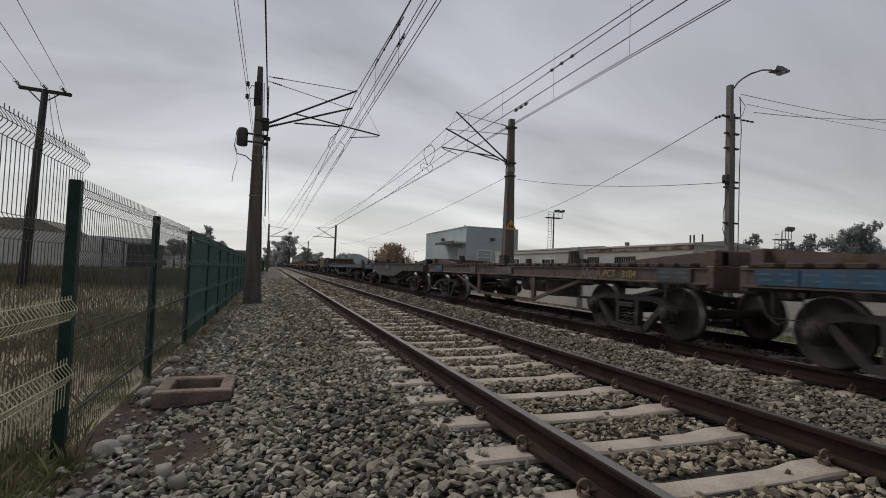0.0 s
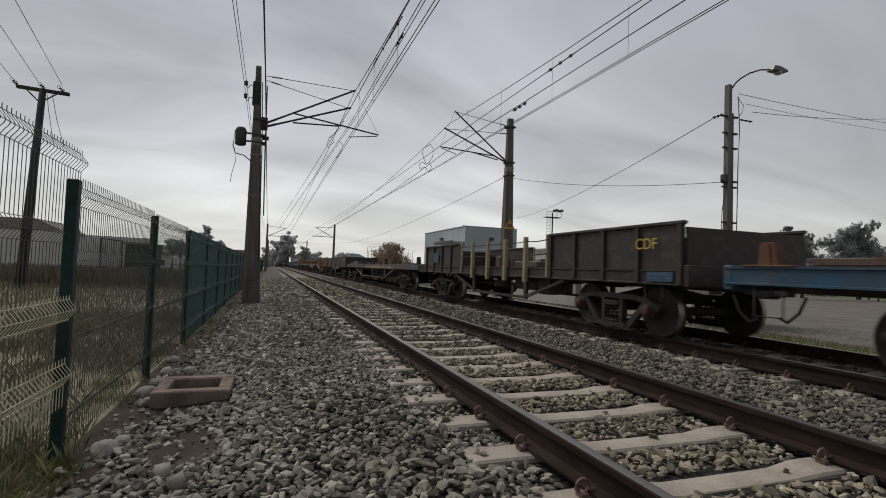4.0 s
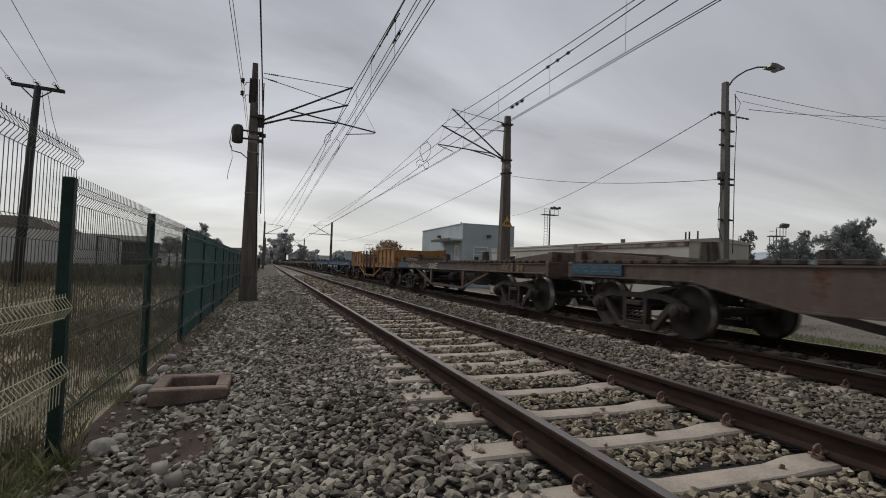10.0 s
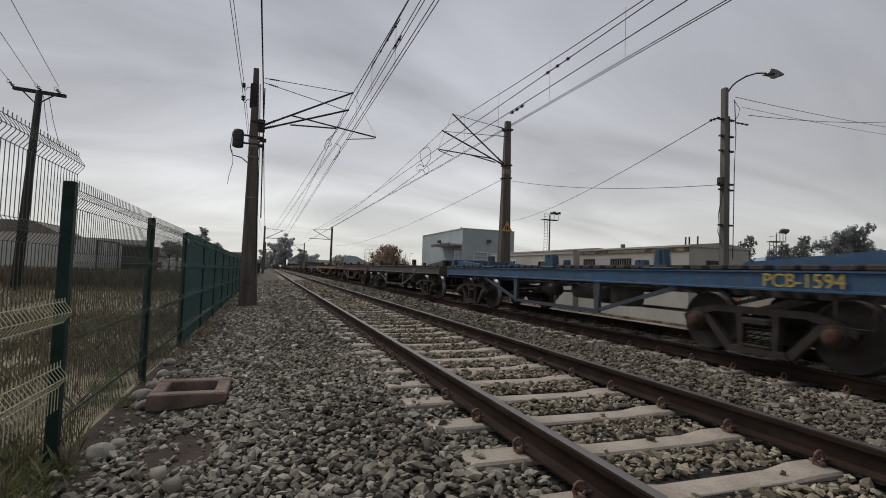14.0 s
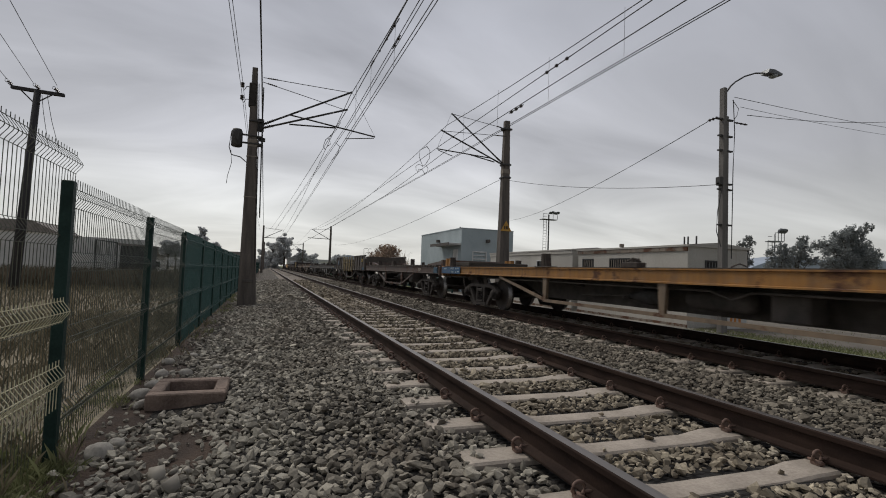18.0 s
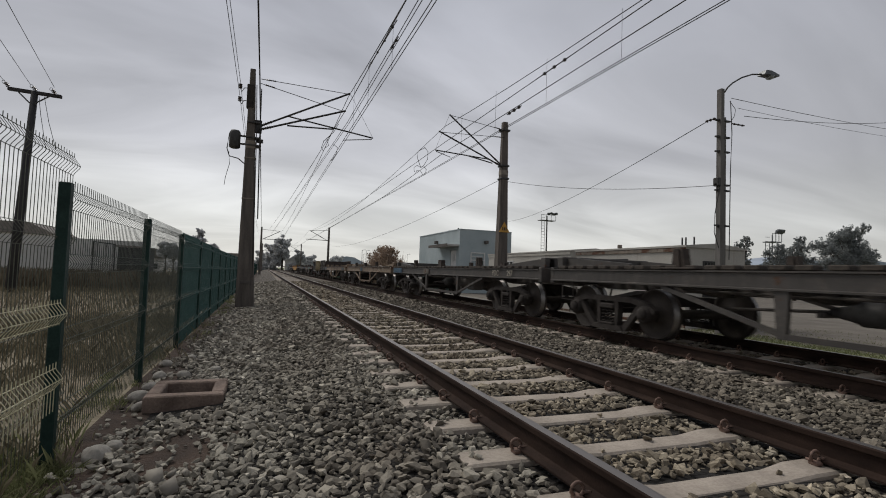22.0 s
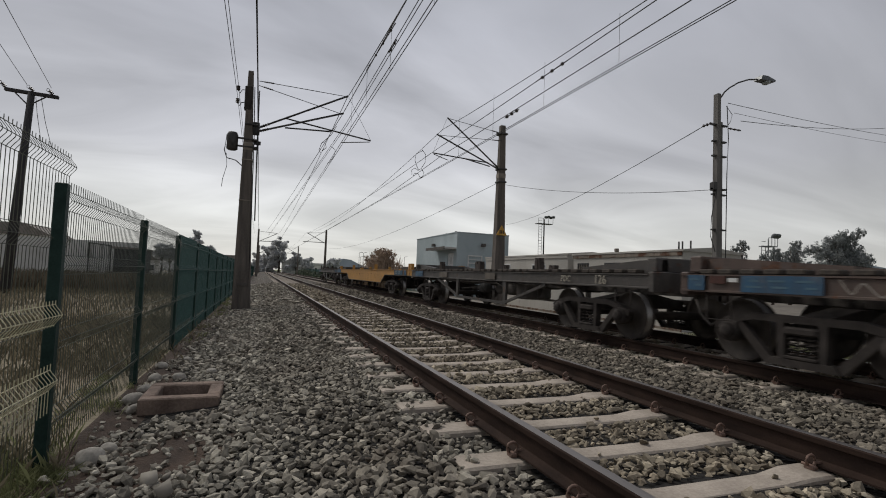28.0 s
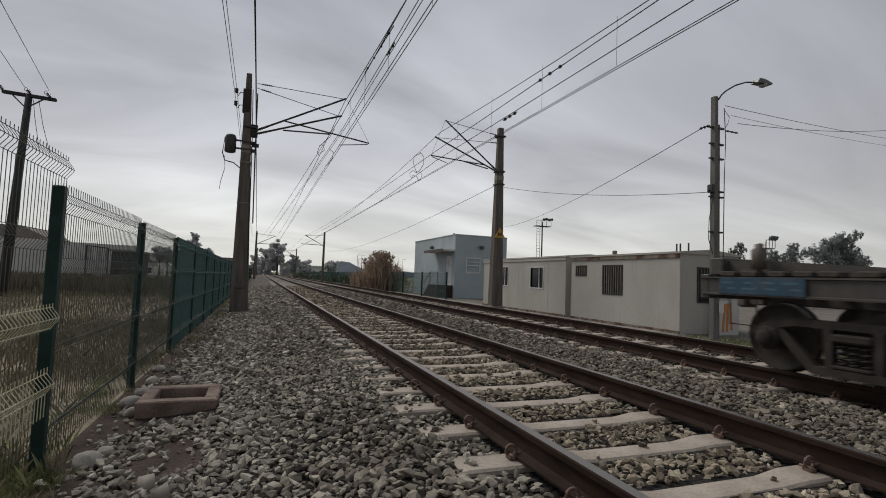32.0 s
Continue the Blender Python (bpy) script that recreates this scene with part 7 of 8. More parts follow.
for i, x in enumerate((0.12, 0.3, 0.5)):
    part("sprayed_stroke", Shape().box(x, x + 0.09, -0.006, -0.002, 0.12, 0.95), M_SPRAY_O, bd, "orange sprayed stroke", pose(0, 0, 0, 0, 6 - 5 * i, 0))


# ---- blue-grey service building ----
def build_service_building():
    t = thing("service_building", pose(0, 0, 0), "flat-roofed blue-grey service building with a white door", "building")
    x0, x1, y0, y1, zb, zt = 10.5, 14.6, 32.4, 42.0, -0.48, 4.05
    part("wall", wall_with_holes(x0, 0.2, y0, y1, zb, zt, [(33.0, 34.2, 0.45, 2.62)]), M_BLUEWALL, t)
    part("wall", wall_with_holes(x1 - 0.2, 0.2, y0, y1, zb, zt, []), M_BLUEWALL, t)
    part("wall", wall_y(y0 + 0.001, 0.198, x0 + 0.2, x1 - 0.2, zb, zt, [(11.4, 12.45, 1.4, 2.45)]), M_BLUEWALL, t)
    part("wall", wall_y(y1 - 0.2, 0.199, x0 + 0.2, x1 - 0.2, zb, zt, []), M_BLUEWALL, t)
    part("roof", Shape().box(x0 + 0.02, x1 - 0.02, y0 + 0.02, y1 - 0.02, zt - 0.12, zt - 0.004), M_HUTROOF, t)
    part("parapet_cap", Shape().box(x0 - 0.03, x0 + 0.22, y0 - 0.03, y1 + 0.03, zt, zt + 0.06).box(x0 + 0.22, x1, y0 - 0.03, y0 + 0.22, zt, zt + 0.06), M_BLUEWALL, t)
    d = part("door", Shape().box(x0 + 0.05, x0 + 0.11, 33.0, 34.2, 0.45, 2.6), M_WHITE, t, "white steel door")
    part("door_pane", Shape().box(x0 + 0.03, x0 + 0.045, 33.4, 33.8, 1.8, 2.3), M_GREYWALL, d)
    part("canopy", Shape().box(x0 - 0.9, x0 + 0.02, 32.5, 36.6, 2.86, 3.0, 0.02), M_GREYWALL, t, "flat concrete canopy")
    part("canopy_edge", Shape().box(x0 - 0.95, x0 - 0.902, 32.5, 36.6, 2.82, 3.02), M_BLACK, t)
    st = Shape()
    for i in range(5):
        st.box(x0 - 1.2, x0 - 0.02, 34.3 + i * 0.3, 34.6 + i * 0.3, zb, 0.42 - i * 0.18)
    st.box(x0 - 1.2, x0 - 0.02, 32.6, 34.3, zb, 0.44)
    part("steps", st, M_SOIL, t, "dark concrete steps")
    part("handrail", Shape().tube([(x0 - 1.15, 32.7, 1.35), (x0 - 1.15, 34.3, 1.35), (x0 - 1.15, 35.8, 0.45)], 0.025, 5).tube([(x0 - 1.15, 32.7, 0.44), (x0 - 1.15, 32.7, 1.35)], 0.025, 5).tube([(x0 - 1.15, 34.3, 0.44), (x0 - 1.15, 34.3, 1.35)], 0.025, 5), M_BARS, t)
    w = part("window", wall_y(y0 - 0.03, 0.13, 11.36, 12.5, 1.36, 2.48, [(11.44, 12.42, 1.44, 1.88), (11.44, 12.42, 1.95, 2.14), (11.44, 12.42, 2.19, 2.4)]), M_WHITE, t, "white barred window")
    part("pane", Shape().box(11.42, 12.44, y0 + 0.05, y0 + 0.06, 1.42, 2.42), M_BLUEWALL, w)
    for x, y, z, ax in ((x0 - 0.12, 37.2, 3.35, 0), (12.5, y0 - 0.12, 3.25, 1)):
        part("flood_lamp", Shape().box(x - 0.12, x + 0.12, y - 0.2, y + 0.12, z - 0.12, z + 0.1, 0.02), M_BLACK, t, "small black wall lamp")
    part("roof_vent", Shape().tube([(11.0, 34, 4.05), (11.0, 34, 4.3)], 0.06, 8).tube([(11.1, 36.2, 4.05), (11.1, 36.2, 4.28)], 0.06, 8), M_GALV, t)


build_service_building()


# ---- fences, lamps and towers beyond ----
def far_fence():
    f = thing("far_fence", pose(0, 0, 0), "dark green mesh fence beyond the tracks", "fence")
    post = Shape().box(-0.05, 0.05, -0.05, 0.05, -0.5, 1.35).mesh("post", M_POST)
    n = 22
    for i in range(n):
        part("post", post, None, f, "", pose(9.2 - 0.004 * i, 30.5 + 5.2 * i, 0))
        sh = Shape()
        for z in (-0.38, 0.1, 0.55, 1.0, 1.28):
            sh.box(-0.008, 0.008, 0.05, 5.15, z - 0.008, z + 0.008)
        for k in range(52):
            sh.box(-0.006, 0.006, 0.05 + k * 0.1, 0.062 + k * 0.1, -0.4, 1.3)
        part("mesh_panel", shared("far_panel", lambda: sh.mesh("mesh_panel", M_FENCE)), None, f, "", pose(9.2 - 0.004 * i, 30.5 + 5.2 * i, 0))


far_fence()


def light_tower(x, y, zt, label, k=1.0, mat=M_GALV):
    t = thing("floodlight_tower", pose(x, y, -0.5), label, "floodlight tower", "floodlight towers")
    h = zt + 0.5
    part("pole", Shape().tube([(0, 0, 0), (0, 0, h)], 0.16 * k, 8, 0, 0.11 * k), mat, t)
    lad = Shape()
    for s in (-0.32, 0.32):
        lad.beam((s - 0.75, 0, 1.0), (s - 0.75, 0, h - 0.9), 0.05, 0.05)
    for i in range(int(h / 0.5) - 2):
        lad.beam((-1.07, 0, 1.3 + i * 0.5), (-0.43, 0, 1.3 + i * 0.5), 0.04, 0.05)
    part("ladder", lad, mat, t)
    pl = Shape().box(-1.5 * k, 1.4 * k, -0.6, 0.6, h - 0.9, h - 0.8)
    for x_ in (-1.5 * k, -0.5 * k, 0.5 * k, 1.4 * k):
        pl.beam((x_, -0.6, h - 0.8), (x_, -0.6, h + 0.1), 0.05, 0.05)
    pl.beam((-1.5 * k, -0.6, h + 0.1), (1.4 * k, -0.6, h + 0.1), 0.05, 0.05)
    part("platform", pl, mat, t)
    for i in range(4):
        part("floodlight", shared("floodlight", lambda: Shape().box(-0.24, 0.24, -0.28, 0.05, 0.0, 0.42, 0.05).mesh("floodlight", M_LAMP)), None, t, "", pose((-0.1 + i * 0.52) * k, -0.5, h + 0.12 + 0.12 * (i % 2), 20, 0, 0))


light_tower(44.0, 75.0, 11.6, "steel floodlight tower with a ladder and lamps")
light_tower(52.1, 40.0, 6.6, "far steel floodlight tower with lamps", 0.5, M_LAMP)


def lamp_post(x, y, h):
    t = thing("far_lamp", pose(x, y, -0.5), "thin far street lamp post", "street lamp", "far street lamps")
    part("shaft", Shape().tube([(0, 0, 0), (0, 0, h)], 0.06, 6, 0, 0.045), M_GALV, t)
    part("lamp_head", Shape().tube([(0, 0, h), (0.1, 0, h + 0.12), (0.4, 0, h + 0.18)], 0.045, 6).box(0.35, 0.95, -0.12, 0.12, h + 0.12, h + 0.23, 0.04), M_LAMP, t)


for a in ((20.0, 120, 6.2), (23.0, 130, 6.6), (26, 150, 6.2), (40, 150, 6.8), (50.0, 30.0, 4.2), (46, 27, 2.6)):
    lamp_post(*a)


# ---- houses and walls across the field ----
def house(x, y, w, d, h, ridge, label, win=2, roof=None):
    t = thing("house", pose(x, y, -0.5), label, "house", "far houses")
    part("wall", Shape().box(-w / 2, w / 2, 0, d, 0, h), M_HOUSE, t)
    part("roof", Shape().prism([(-w / 2 - 0.3, h), (w / 2 + 0.3, h), (w * 0.2, h + ridge), (-w * 0.2, h + ridge)], -0.3, d + 0.3, 0, "y"), roof or M_ROOFTILE, t)
    for i in range(win):
        xx = -w / 2 + w * (i + 0.5) / win
        wd = part("window", Shape().box(xx - 0.55, xx + 0.55, -0.05, 0.02, h * 0.4, h * 0.75), M_WHITE, t)
        part("pane", Shape().box(xx - 0.45, xx + 0.45, -0.06, -0.052, h * 0.43, h * 0.72), M_DARKGLASS, wd)


house(-30.0, 70, 8.4, 7.0, 4.3, 1.35, "pale house with a dark hipped roof", 3)
house(-38.5, 66, 7.0, 7.0, 4.6, 1.8, "pale house with a dark tiled roof", 3)
house(-13.6, 60, 1.1, 3.0, 1.9, 1.0, "small white shed with a dark roof", 1)
house(-9.5, 120, 9.0, 6.0, 3.0, 1.2, "far pale house beside the railway", 3)
house(9.5, 190, 9.0, 8.0, 4.0, 1.6, "far pale building at the end of the line", 3, M_GREYWALL)
house(19.0, 210, 14.0, 8.0, 3.6, 1.0, "far long pale building", 5, M_GREYWALL)
yw = thing("yard_wall", pose(-9.8, 50, -0.5), "long pale grey yard wall across the field", "wall")
for i in range(6):
    part("wall_panel", shared("yardwall", lambda: Shape().box(0, 3.03, 0, 0.15, 0, 3.3).mesh("wall_panel", M_GREYWALL)), None, yw, "", pose(-21 + 3.05 * i, 0, 0.1 - 0.03 * i))
gate = thing("yard_gate", pose(-14.95, 45.0, -0.5), "dark steel bar gate in the field", "gate")
part("gate_frame", Shape().beam((0, 0, 2.9), (1.45, 0, 2.75), 0.06, 0.08).beam((0, 0, 0), (0, 0, 2.95), 0.08, 0.08).beam((1.45, 0, 0), (1.45, 0, 2.8), 0.08, 0.08), M_BARS, gate)
for i in range(9):
    part("bar", Shape().beam((0.15 * i + 0.12, 0, 0.2), (0.15 * i + 0.12, 0, 2.8), 0.03, 0.03), M_BARS, gate)
shed = thing("dark_shed", pose(-12.3, 45.0, -0.5), "dark low shed beyond the fence", "shed")
part("wall", Shape().box(-1.0, 0.8, 0, 4, 0, 2.55), M_WOODPOLE, shed)
part("roof", Shape().prism([(-1.15, 2.55), (0.95, 2.55), (0.95, 2.66), (-1.15, 2.72)], -0.15, 4.15, 0, "y"), M_ROOFTILE, shed)


# ---- plants ----
def blades(count, rng, place, h0, h1, width, lean=0.35):
    """Grass: tapered leaning blades, two triangles each."""
    x, y = place(count, rng)
    n = len(x)
    h = rng.uniform(h0, h1, n)
    a = rng.uniform(0, 6.283, n)
    w = width * rng.uniform(0.6, 1.3, n)
    b = rng.uniform(0, 6.283, n)
    ln = lean * h * rng.random(n)
    z = lie(x, np.minimum(y, 100)) - 0.01
    dx, dy = np.cos(a) * w, np.sin(a) * w
    ox, oy = np.cos(b) * ln, np.sin(b) * ln
    v = np.stack([np.stack([x - dx, y - dy, z], -1), np.stack([x + dx, y + dy, z], -1),
                  np.stack([x + dx * 0.7 + ox * 0.4, y + dy * 0.7 + oy * 0.4, z + h * 0.6], -1), np.stack([x + ox, y + oy, z + h], -1)], 1)
    f = np.array([(0, 1, 2, 3)])[None] + (np.arange(n) * 4)[:, None, None]
    return v.reshape(-1, 3), f.reshape(-1, 4)


def in_box(x0, x1, y0, y1):
    return lambda n, r: (r.uniform(x0, x1, n), r.uniform(y0, y1, n))


def tufts(x0, x1, y0, y1, per, spread):
    def f(n, r):
        k = max(1, n // per)
        cx, cy = r.uniform(x0, x1, k), r.uniform(y0, y1, k)
        i = r.integers(0, k, n)
        return cx[i] + r.normal(0, spread, n), cy[i] + r.normal(0, spread, n)
    return f


def grass(name, mat, label, sets):
    vs, fs, o = [], [], 0
    for s in sets:
        v, f = blades(*s)
        vs.append(v)
        fs.append(f + o)
        o += len(v)
    tagged(new(name, soup(name, np.concatenate(vs), np.concatenate(fs), mat)), label, "grass", kind="stuff")


rg = np.random.default_rng(11)
grass("verge_grass", M_GRASS, "green and straw grass tufts at the fence's foot", [
    (9000, rg, tufts(-4.4, -3.66, 2.6, 4.2, 70, 0.06), 0.02, 0.085, 0.003, 1.3),
    (400, rg, tufts(-4.3, -3.66, 2.6, 4.6, 12, 0.05), 0.1, 0.22, 0.002, 0.7),
    (2200, rg, tufts(-4.2, -3.76, 4.6, 9.0, 60, 0.06), 0.02, 0.09, 0.0025, 0.9),
    (700, rg, tufts(-3.75, -3.5, 9.0, 24.0, 30, 0.1), 0.04, 0.14, 0.005, 0.8)])
grass("field_weeds", M_DRYGRASS, "dark dry weeds in the field behind the fence", [
    (12000, rg, tufts(-7.5, -4.0, 3.0, 14.0, 50, 0.20), 0.04, 0.24, 0.0045, 0.9),
    (12000, rg, in_box(-14.0, -4.2, 8.0, 30.0), 0.08, 0.30, 0.010, 0.7),
    (9000, rg, tufts(-9.0, -4.0, -9.0, 3.5, 40, 0.22), 0.04, 0.24, 0.005, 0.9),
    (9000, rg, in_box(-30.0, -5.0, 25.0, 60.0), 0.15, 0.5, 0.03, 0.5)])
grass("field_scrub", M_SCRUB, "dark brown waist-high scrub across the field", [
    (9000, rg, in_box(-26.0, -6.0, 26.0, 38.0), 0.6, 1.02, 0.035, 0.4)])
grass("lawn_grass", M_LAWN, "short green grass beyond the far track", [
    (15000, rg, in_box(6.9, 9.9, 1.0, 10.8), 0.03, 0.09, 0.005, 0.9),
    (2500, rg, tufts(9.9, 14.0, 1.0, 11.0, 60, 0.35), 0.02, 0.06, 0.006, 0.9)])


def crown_mesh(name, clumps, per, leaf, rng, mat, flat=1.0):
    """Leaves as small tilted quads gathered in clumps (x, y, z, radius)."""
    vs = []
    for cx, cy, cz, r in clumps:
        n = int(per * (r ** 1.6))
        d = rng.normal(0, 1, (n, 3))
        d /= np.linalg.norm(d, axis=1)[:, None]
        p = d * (r * rng.random(n) ** 0.45)[:, None] * np.array([1, 1, flat]) + np.array([cx, cy, cz])
        a, b = rng.normal(0, 1, (n, 3)), rng.normal(0, 1, (n, 3))
        a /= np.linalg.norm(a, axis=1)[:, None]
        b -= a * (a * b).sum(1)[:, None]
        b /= np.linalg.norm(b, axis=1)[:, None]
        s = leaf * rng.uniform(0.6, 1.4, n)[:, None]
        vs.append(np.stack([p - a * s, p - b * s * 0.5, p + a * s, p + b * s * 0.5], 1).reshape(-1, 3))
    v = np.concatenate(vs)
    return soup(name, v, np.arange(len(v)).reshape(-1, 4), mat)


def tree(x, y, h, spread, label, seed, leaf=0.16, per=420, mat=None, bare=0.3, group="trees"):
    lo, hi = (0.19, 0.36) if y < 60 else (0.34, 0.52)
    r = np.random.default_rng(seed)
    t = thing("tree", pose(x, y, -0.5), label, "tree", group)
    tr = Shape().tube([(0, 0, 0), (0.05 * spread, 0, h * 0.3), (0.02 * spread, 0.05, h * 0.62), (0, 0, h * 0.86)], 0.035 * h, 8, 0, 0.008 * h)
    clumps = []
    for i in range(14):
        a, z = r.uniform(0, 6.283), h * r.uniform(bare, 0.95)
        rad = spread * r.uniform(0.35, 1.0) * (1 - 0.55 * ((z / h - bare) / (1 - bare)) ** 2)
        e = (math.cos(a) * rad, math.sin(a) * rad, z)
        tr.tube([(0, 0, z * 0.68), (e[0] * 0.5, e[1] * 0.5, z * 0.88), e], 0.011 * h, 5, 0, 0.003 * h)
        c = spread * r.uniform(lo, hi)
        clumps.append((*e, c))
        for k in range(3):
            clumps.append((e[0] + r.normal(0, c * 0.8), e[1] + r.normal(0, c * 0.8), e[2] + r.normal(0, c * 0.6), c * r.uniform(0.4, 0.75)))
    clumps.append((0, 0, h * 0.93, spread * 0.26))
    part("trunk", tr, M_BARK, t)
    part("crown", crown_mesh("crown", clumps, per, leaf, r, mat or M_LEAF, 0.85), None, t)


def gum_tree(x, y, label, lobes, seed, leaf=0.075):
    """A tall thin-leaved tree: lobes (sideways, height, radius) of many small drooping clumps, each on its own limb."""
    r = np.random.default_rng(seed)
    top = max(z for _, z, _r in lobes)
    t = thing("tree", pose(x, y, -0.5), label, "tree", "trees")
    tr = Shape().tube([(0, 0, 0), (0.1, 0, top * 0.3), (0.0, 0.05, top * 0.6), (0.05, 0, top * 0.9)], 0.03 * top, 8, 0, 0.008 * top)
    clumps = []
    for dx, z, rad in lobes:
        dy = r.normal(0, rad * 0.5)
        tr.tube([(0, 0, z * 0.5), (dx * 0.45, dy * 0.5, z * 0.78), (dx, dy, z)], 0.012 * top, 5, 0, 0.004 * top)
        for k in range(int(20 + 26 * rad)):
            d = r.normal(0, 1, 3)
            d *= rad * r.random() ** 0.4 / np.linalg.norm(d)
            c = rad * r.uniform(0.16, 0.34)
            e = (dx + d[0], dy + d[1], z + d[2] * 0.9)
            clumps.append((*e, c))
            clumps.append((e[0] + r.normal(0, c * 0.5), e[1], e[2] - c * r.uniform(0.5, 1.1), c * 0.6))
            if k % 3 == 0:
                tr.tube([(dx, dy, z), (dx + d[0] * 0.6, dy + d[1] * 0.6, z + d[2] * 0.5), e], 0.004 * top, 4, 0, 0.0015 * top)
    part("trunk", tr, M_BARK, t)
    part("crown", crown_mesh("crown", clumps, 250, leaf, r, M_LEAF, 1.15), None, t)


# eucalyptus row to the right
gum_tree(48.6, 30.0, "tall dark eucalyptus tree with an uneven crown", [(-2.6, 5.2, 0.9), (-1.5, 5.9, 0.9), (-0.4, 6.4, 0.8), (0.7, 6.4, 0.9), (1.7, 7.0, 0.55), (0.2, 5.2, 1.5), (-2.2, 4.1, 1.3), (1.6, 5.2, 1.0), (2.6, 4.5, 0.7), (3.3, 4.0, 0.55), (0.4, 3.8, 1.6), (-0.9, 3.2, 1.5), (2.1, 3.2, 1.0), (-3.4, 3.3, 0.9)], 3)
gum_tree(41.9, 30.5, "dark eucalyptus tree beside the taller one", [(0.5, 5.4, 0.5), (0.9, 4.8, 0.65), (-0.2, 4.7, 0.6), (-0.9, 4.4, 0.5), (0.2, 3.8, 0.9), (1.3, 3.6, 0.6), (-0.8, 3.4, 0.7)], 4)
gum_tree(39.0, 30.0, "dark eucalyptus tree with an open crown", [(-0.2, 4.6, 0.5), (0.6, 4.3, 0.55), (-0.9, 4.0, 0.5), (0.1, 3.6, 0.8), (0.9, 3.3, 0.6), (-0.9, 3.1, 0.6)], 5)
gum_tree(34.8, 29.8, "slim dark tree beside the hut", [(0.1, 5.1, 0.35), (0.5, 4.7, 0.35), (-0.3, 4.6, 0.35), (0.1, 4.0, 0.5), (0.3, 3.2, 0.45)], 9, 0.08)
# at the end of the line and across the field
tree(3.6, 185, 12.0, 3.2, "large dark tree at the end of the line", 13, 0.22, 280, M_LEAF_HAZED, 0.15)
tree(-0.2, 190, 8.8, 3.2, "large dark tree at the end of the line", 14, 0.22, 280, M_LEAF_HAZED, 0.12)
tree(-3.3, 192, 6.8, 2.4, "smaller dark tree at the end of the line", 24, 0.22, 280, M_LEAF_HAZED, 0.15)
tree(9.2, 180, 7.3, 2.2, "far dark tree near the line", 15, 0.24, 220, M_LEAF_HAZED, 0.2)
tree(13.4, 185, 5.6, 2.2, "far dark tree near the line", 16, 0.24, 220, M_LEAF_HAZED, 0.2)
tree(18.0, 150, 5.4, 2.2, "far dark tree near the line", 17, 0.35, 120, M_LEAF_HAZED, 0.2)
tree(-12.2, 90, 7.3, 1.2, "far dark tree across the field", 18, 0.28, 200, M_LEAF_HAZED, 0.3)
tree(-14.3, 92, 5.4, 1.2, "far dark tree across the field", 19, 0.28, 200, M_LEAF_HAZED, 0.3)
tree(-10.9, 95, 5.3, 1.2, "far dark tree across the field", 20, 0.28, 200, M_LEAF_HAZED, 0.2)
tree(-12.45, 60, 3.7, 0.75, "small palm-like tree across the field", 21, 0.18, 420, M_LEAF_HAZED, 0.7)
tree(-11.7, 60, 3.4, 0.65, "small slim tree across the field", 22, 0.16, 420, M_LEAF_HAZED, 0.6)


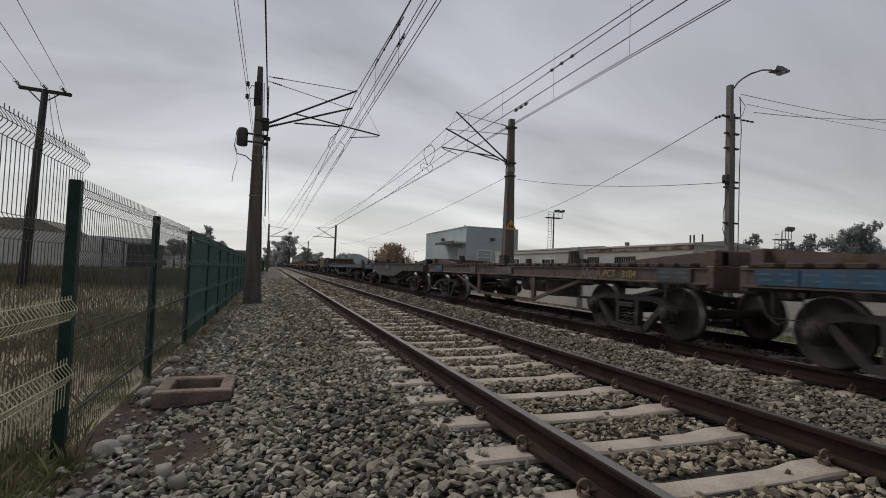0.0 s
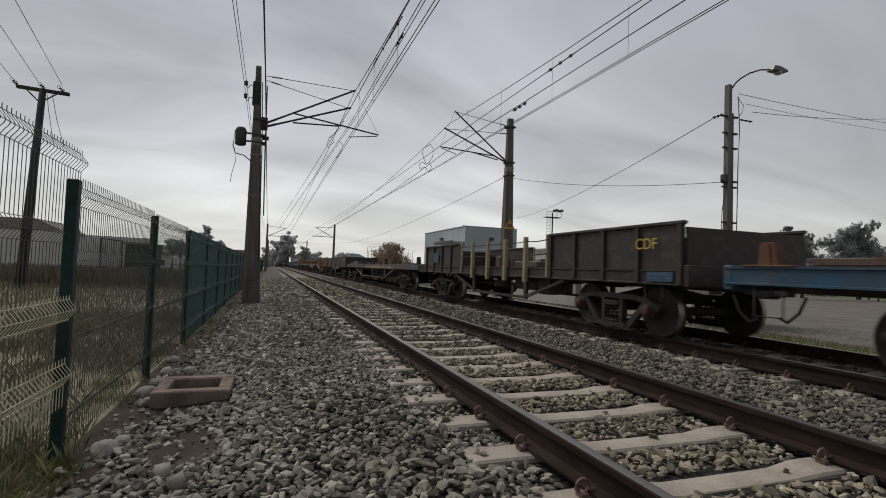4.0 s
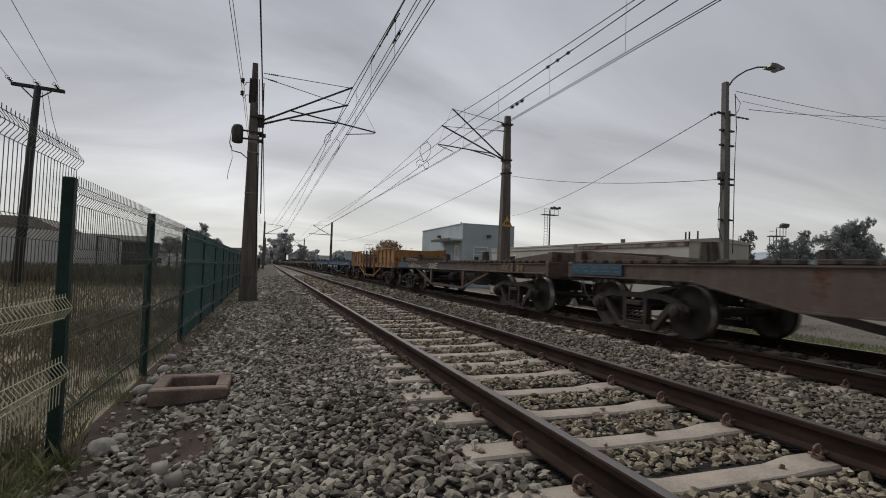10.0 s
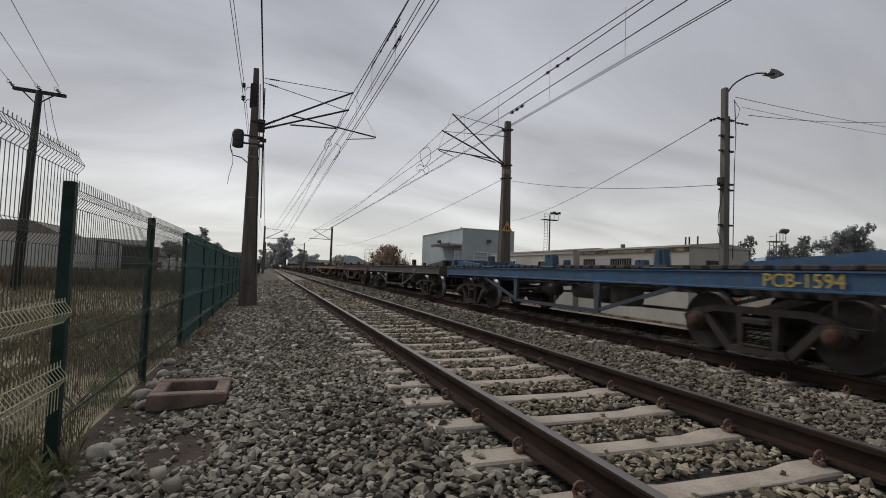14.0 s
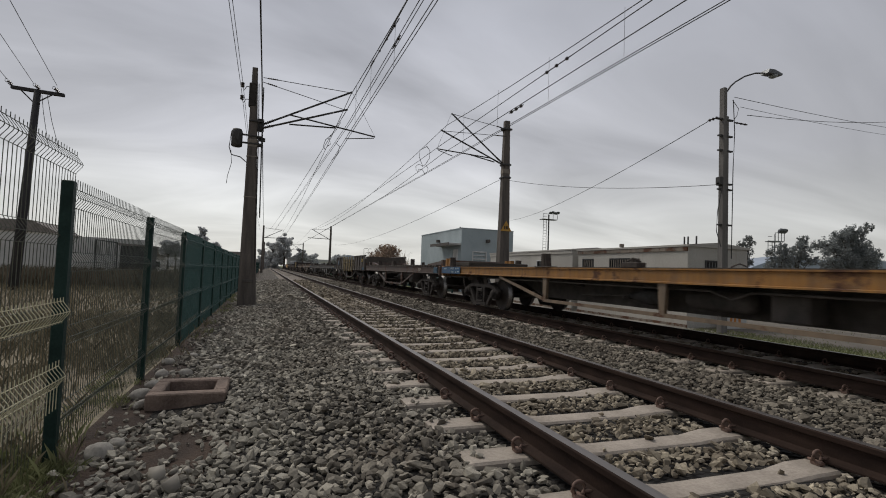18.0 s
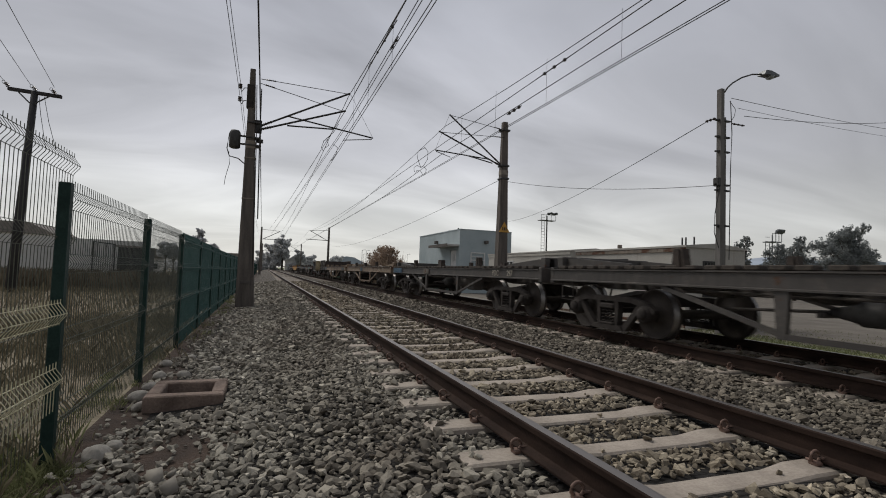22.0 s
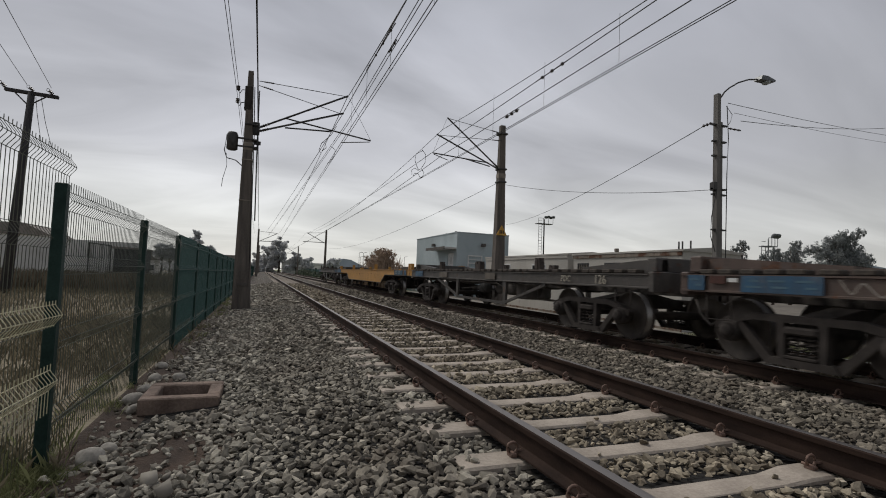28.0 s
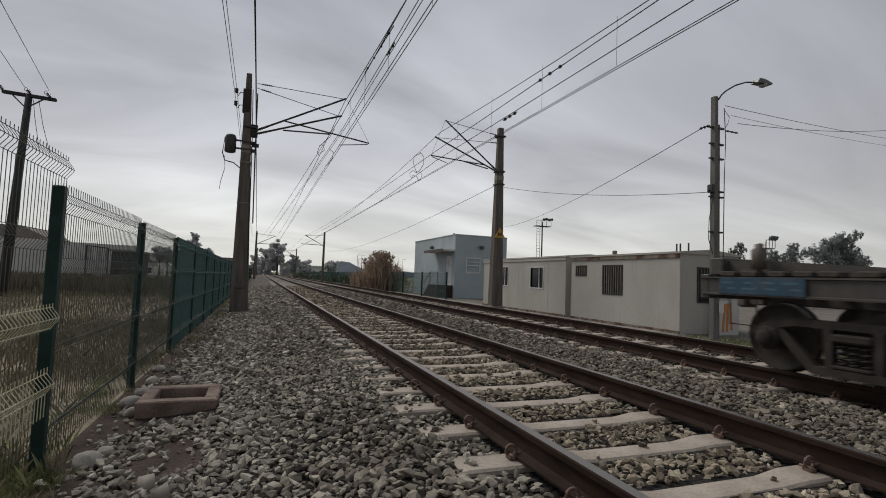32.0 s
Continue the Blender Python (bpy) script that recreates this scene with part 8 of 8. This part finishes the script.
def reed_clump(x, y, w, h, seed):
    """Dry giant reeds: many stalks that fan out, with plumes and long leaves."""
    r = np.random.default_rng(seed)
    t = thing("reed_clump", pose(x, y, -0.5), "large clump of dry brown reeds", "reeds")
    vs = []
    n = 900
    bx, by = r.normal(0, w * 0.34, n), r.normal(0, 1.0, n)
    hh = h * r.uniform(0.35, 1.0, n) * np.exp(-(bx / (w * 0.95)) ** 2)
    lx = bx * 0.22 + r.normal(0, 0.3, n)
    for wd, top in ((0.018, 1.0), (0.03, 0.9)):
        a = r.uniform(0, 6.283, n)
        dx, dy = np.cos(a) * wd, np.sin(a) * wd
        k = r.normal(0, 0.25, n) * (top < 1) + lx
        vs.append(np.stack([np.stack([bx - dx, by - dy, 0 * bx], -1), np.stack([bx + dx, by + dy, 0 * bx], -1),
                            np.stack([bx + k * 0.6 + dx, by + dy, hh * 0.65 * top], -1), np.stack([bx + k, by, hh * top], -1)], 1).reshape(-1, 3))
    v = np.concatenate(vs)
    part("stalk", soup("stalk", v, np.arange(len(v)).reshape(-1, 4), M_REED), None, t)
    cl = []
    for _ in range(150):
        x_ = r.normal(0, w * 0.42)
        cl.append((x_, r.normal(0, 0.9), h * 0.92 * r.uniform(0.1, 1.0) ** 0.7 * math.exp(-(x_ / (w * 1.05)) ** 2), r.uniform(0.16, 0.36)))
    part("foliage", crown_mesh("foliage", cl, 560, 0.085, r, M_REED, 1.3), None, t)


reed_clump(8.3, 46.0, 2.6, 4.0, 31)

# ---- hedge strip and hill at the horizon ----
rh = np.random.default_rng(41)
hedge = [(rh.uniform(8.5, 11.5), rh.uniform(50, 170), rh.uniform(-0.3, 0.5), rh.uniform(0.5, 0.95)) for _ in range(150)]
tagged(new("far_hedge", crown_mesh("far_hedge", hedge, 70, 0.28, rh, M_HEDGE)), "dark scrub along the far fence", "shrubs", kind="stuff")
scrub = [(rh.uniform(-60, -12), rh.uniform(70, 110), rh.uniform(-0.2, 1.2), rh.uniform(0.8, 1.7)) for _ in range(90)]
tagged(new("far_scrub", crown_mesh("far_scrub", scrub, 36, 0.4, rh, M_LEAF_HAZED)), "dark scrub across the field", "shrubs", kind="stuff")
scrub = [(rh.uniform(30, 80), rh.uniform(34, 60), rh.uniform(-0.2, 1.3), rh.uniform(0.8, 1.6)) for _ in range(80)]
tagged(new("right_scrub", crown_mesh("right_scrub", scrub, 36, 0.35, rh, M_LEAF)), "dark scrub below the trees", "shrubs", kind="stuff")


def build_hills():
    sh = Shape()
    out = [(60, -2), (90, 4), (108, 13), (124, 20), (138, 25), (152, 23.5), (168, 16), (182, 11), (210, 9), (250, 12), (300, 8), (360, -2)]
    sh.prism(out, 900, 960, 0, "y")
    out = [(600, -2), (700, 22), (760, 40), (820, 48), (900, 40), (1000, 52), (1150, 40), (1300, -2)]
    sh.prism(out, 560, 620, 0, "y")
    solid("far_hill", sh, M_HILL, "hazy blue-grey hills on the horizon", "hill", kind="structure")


build_hills()
motions()
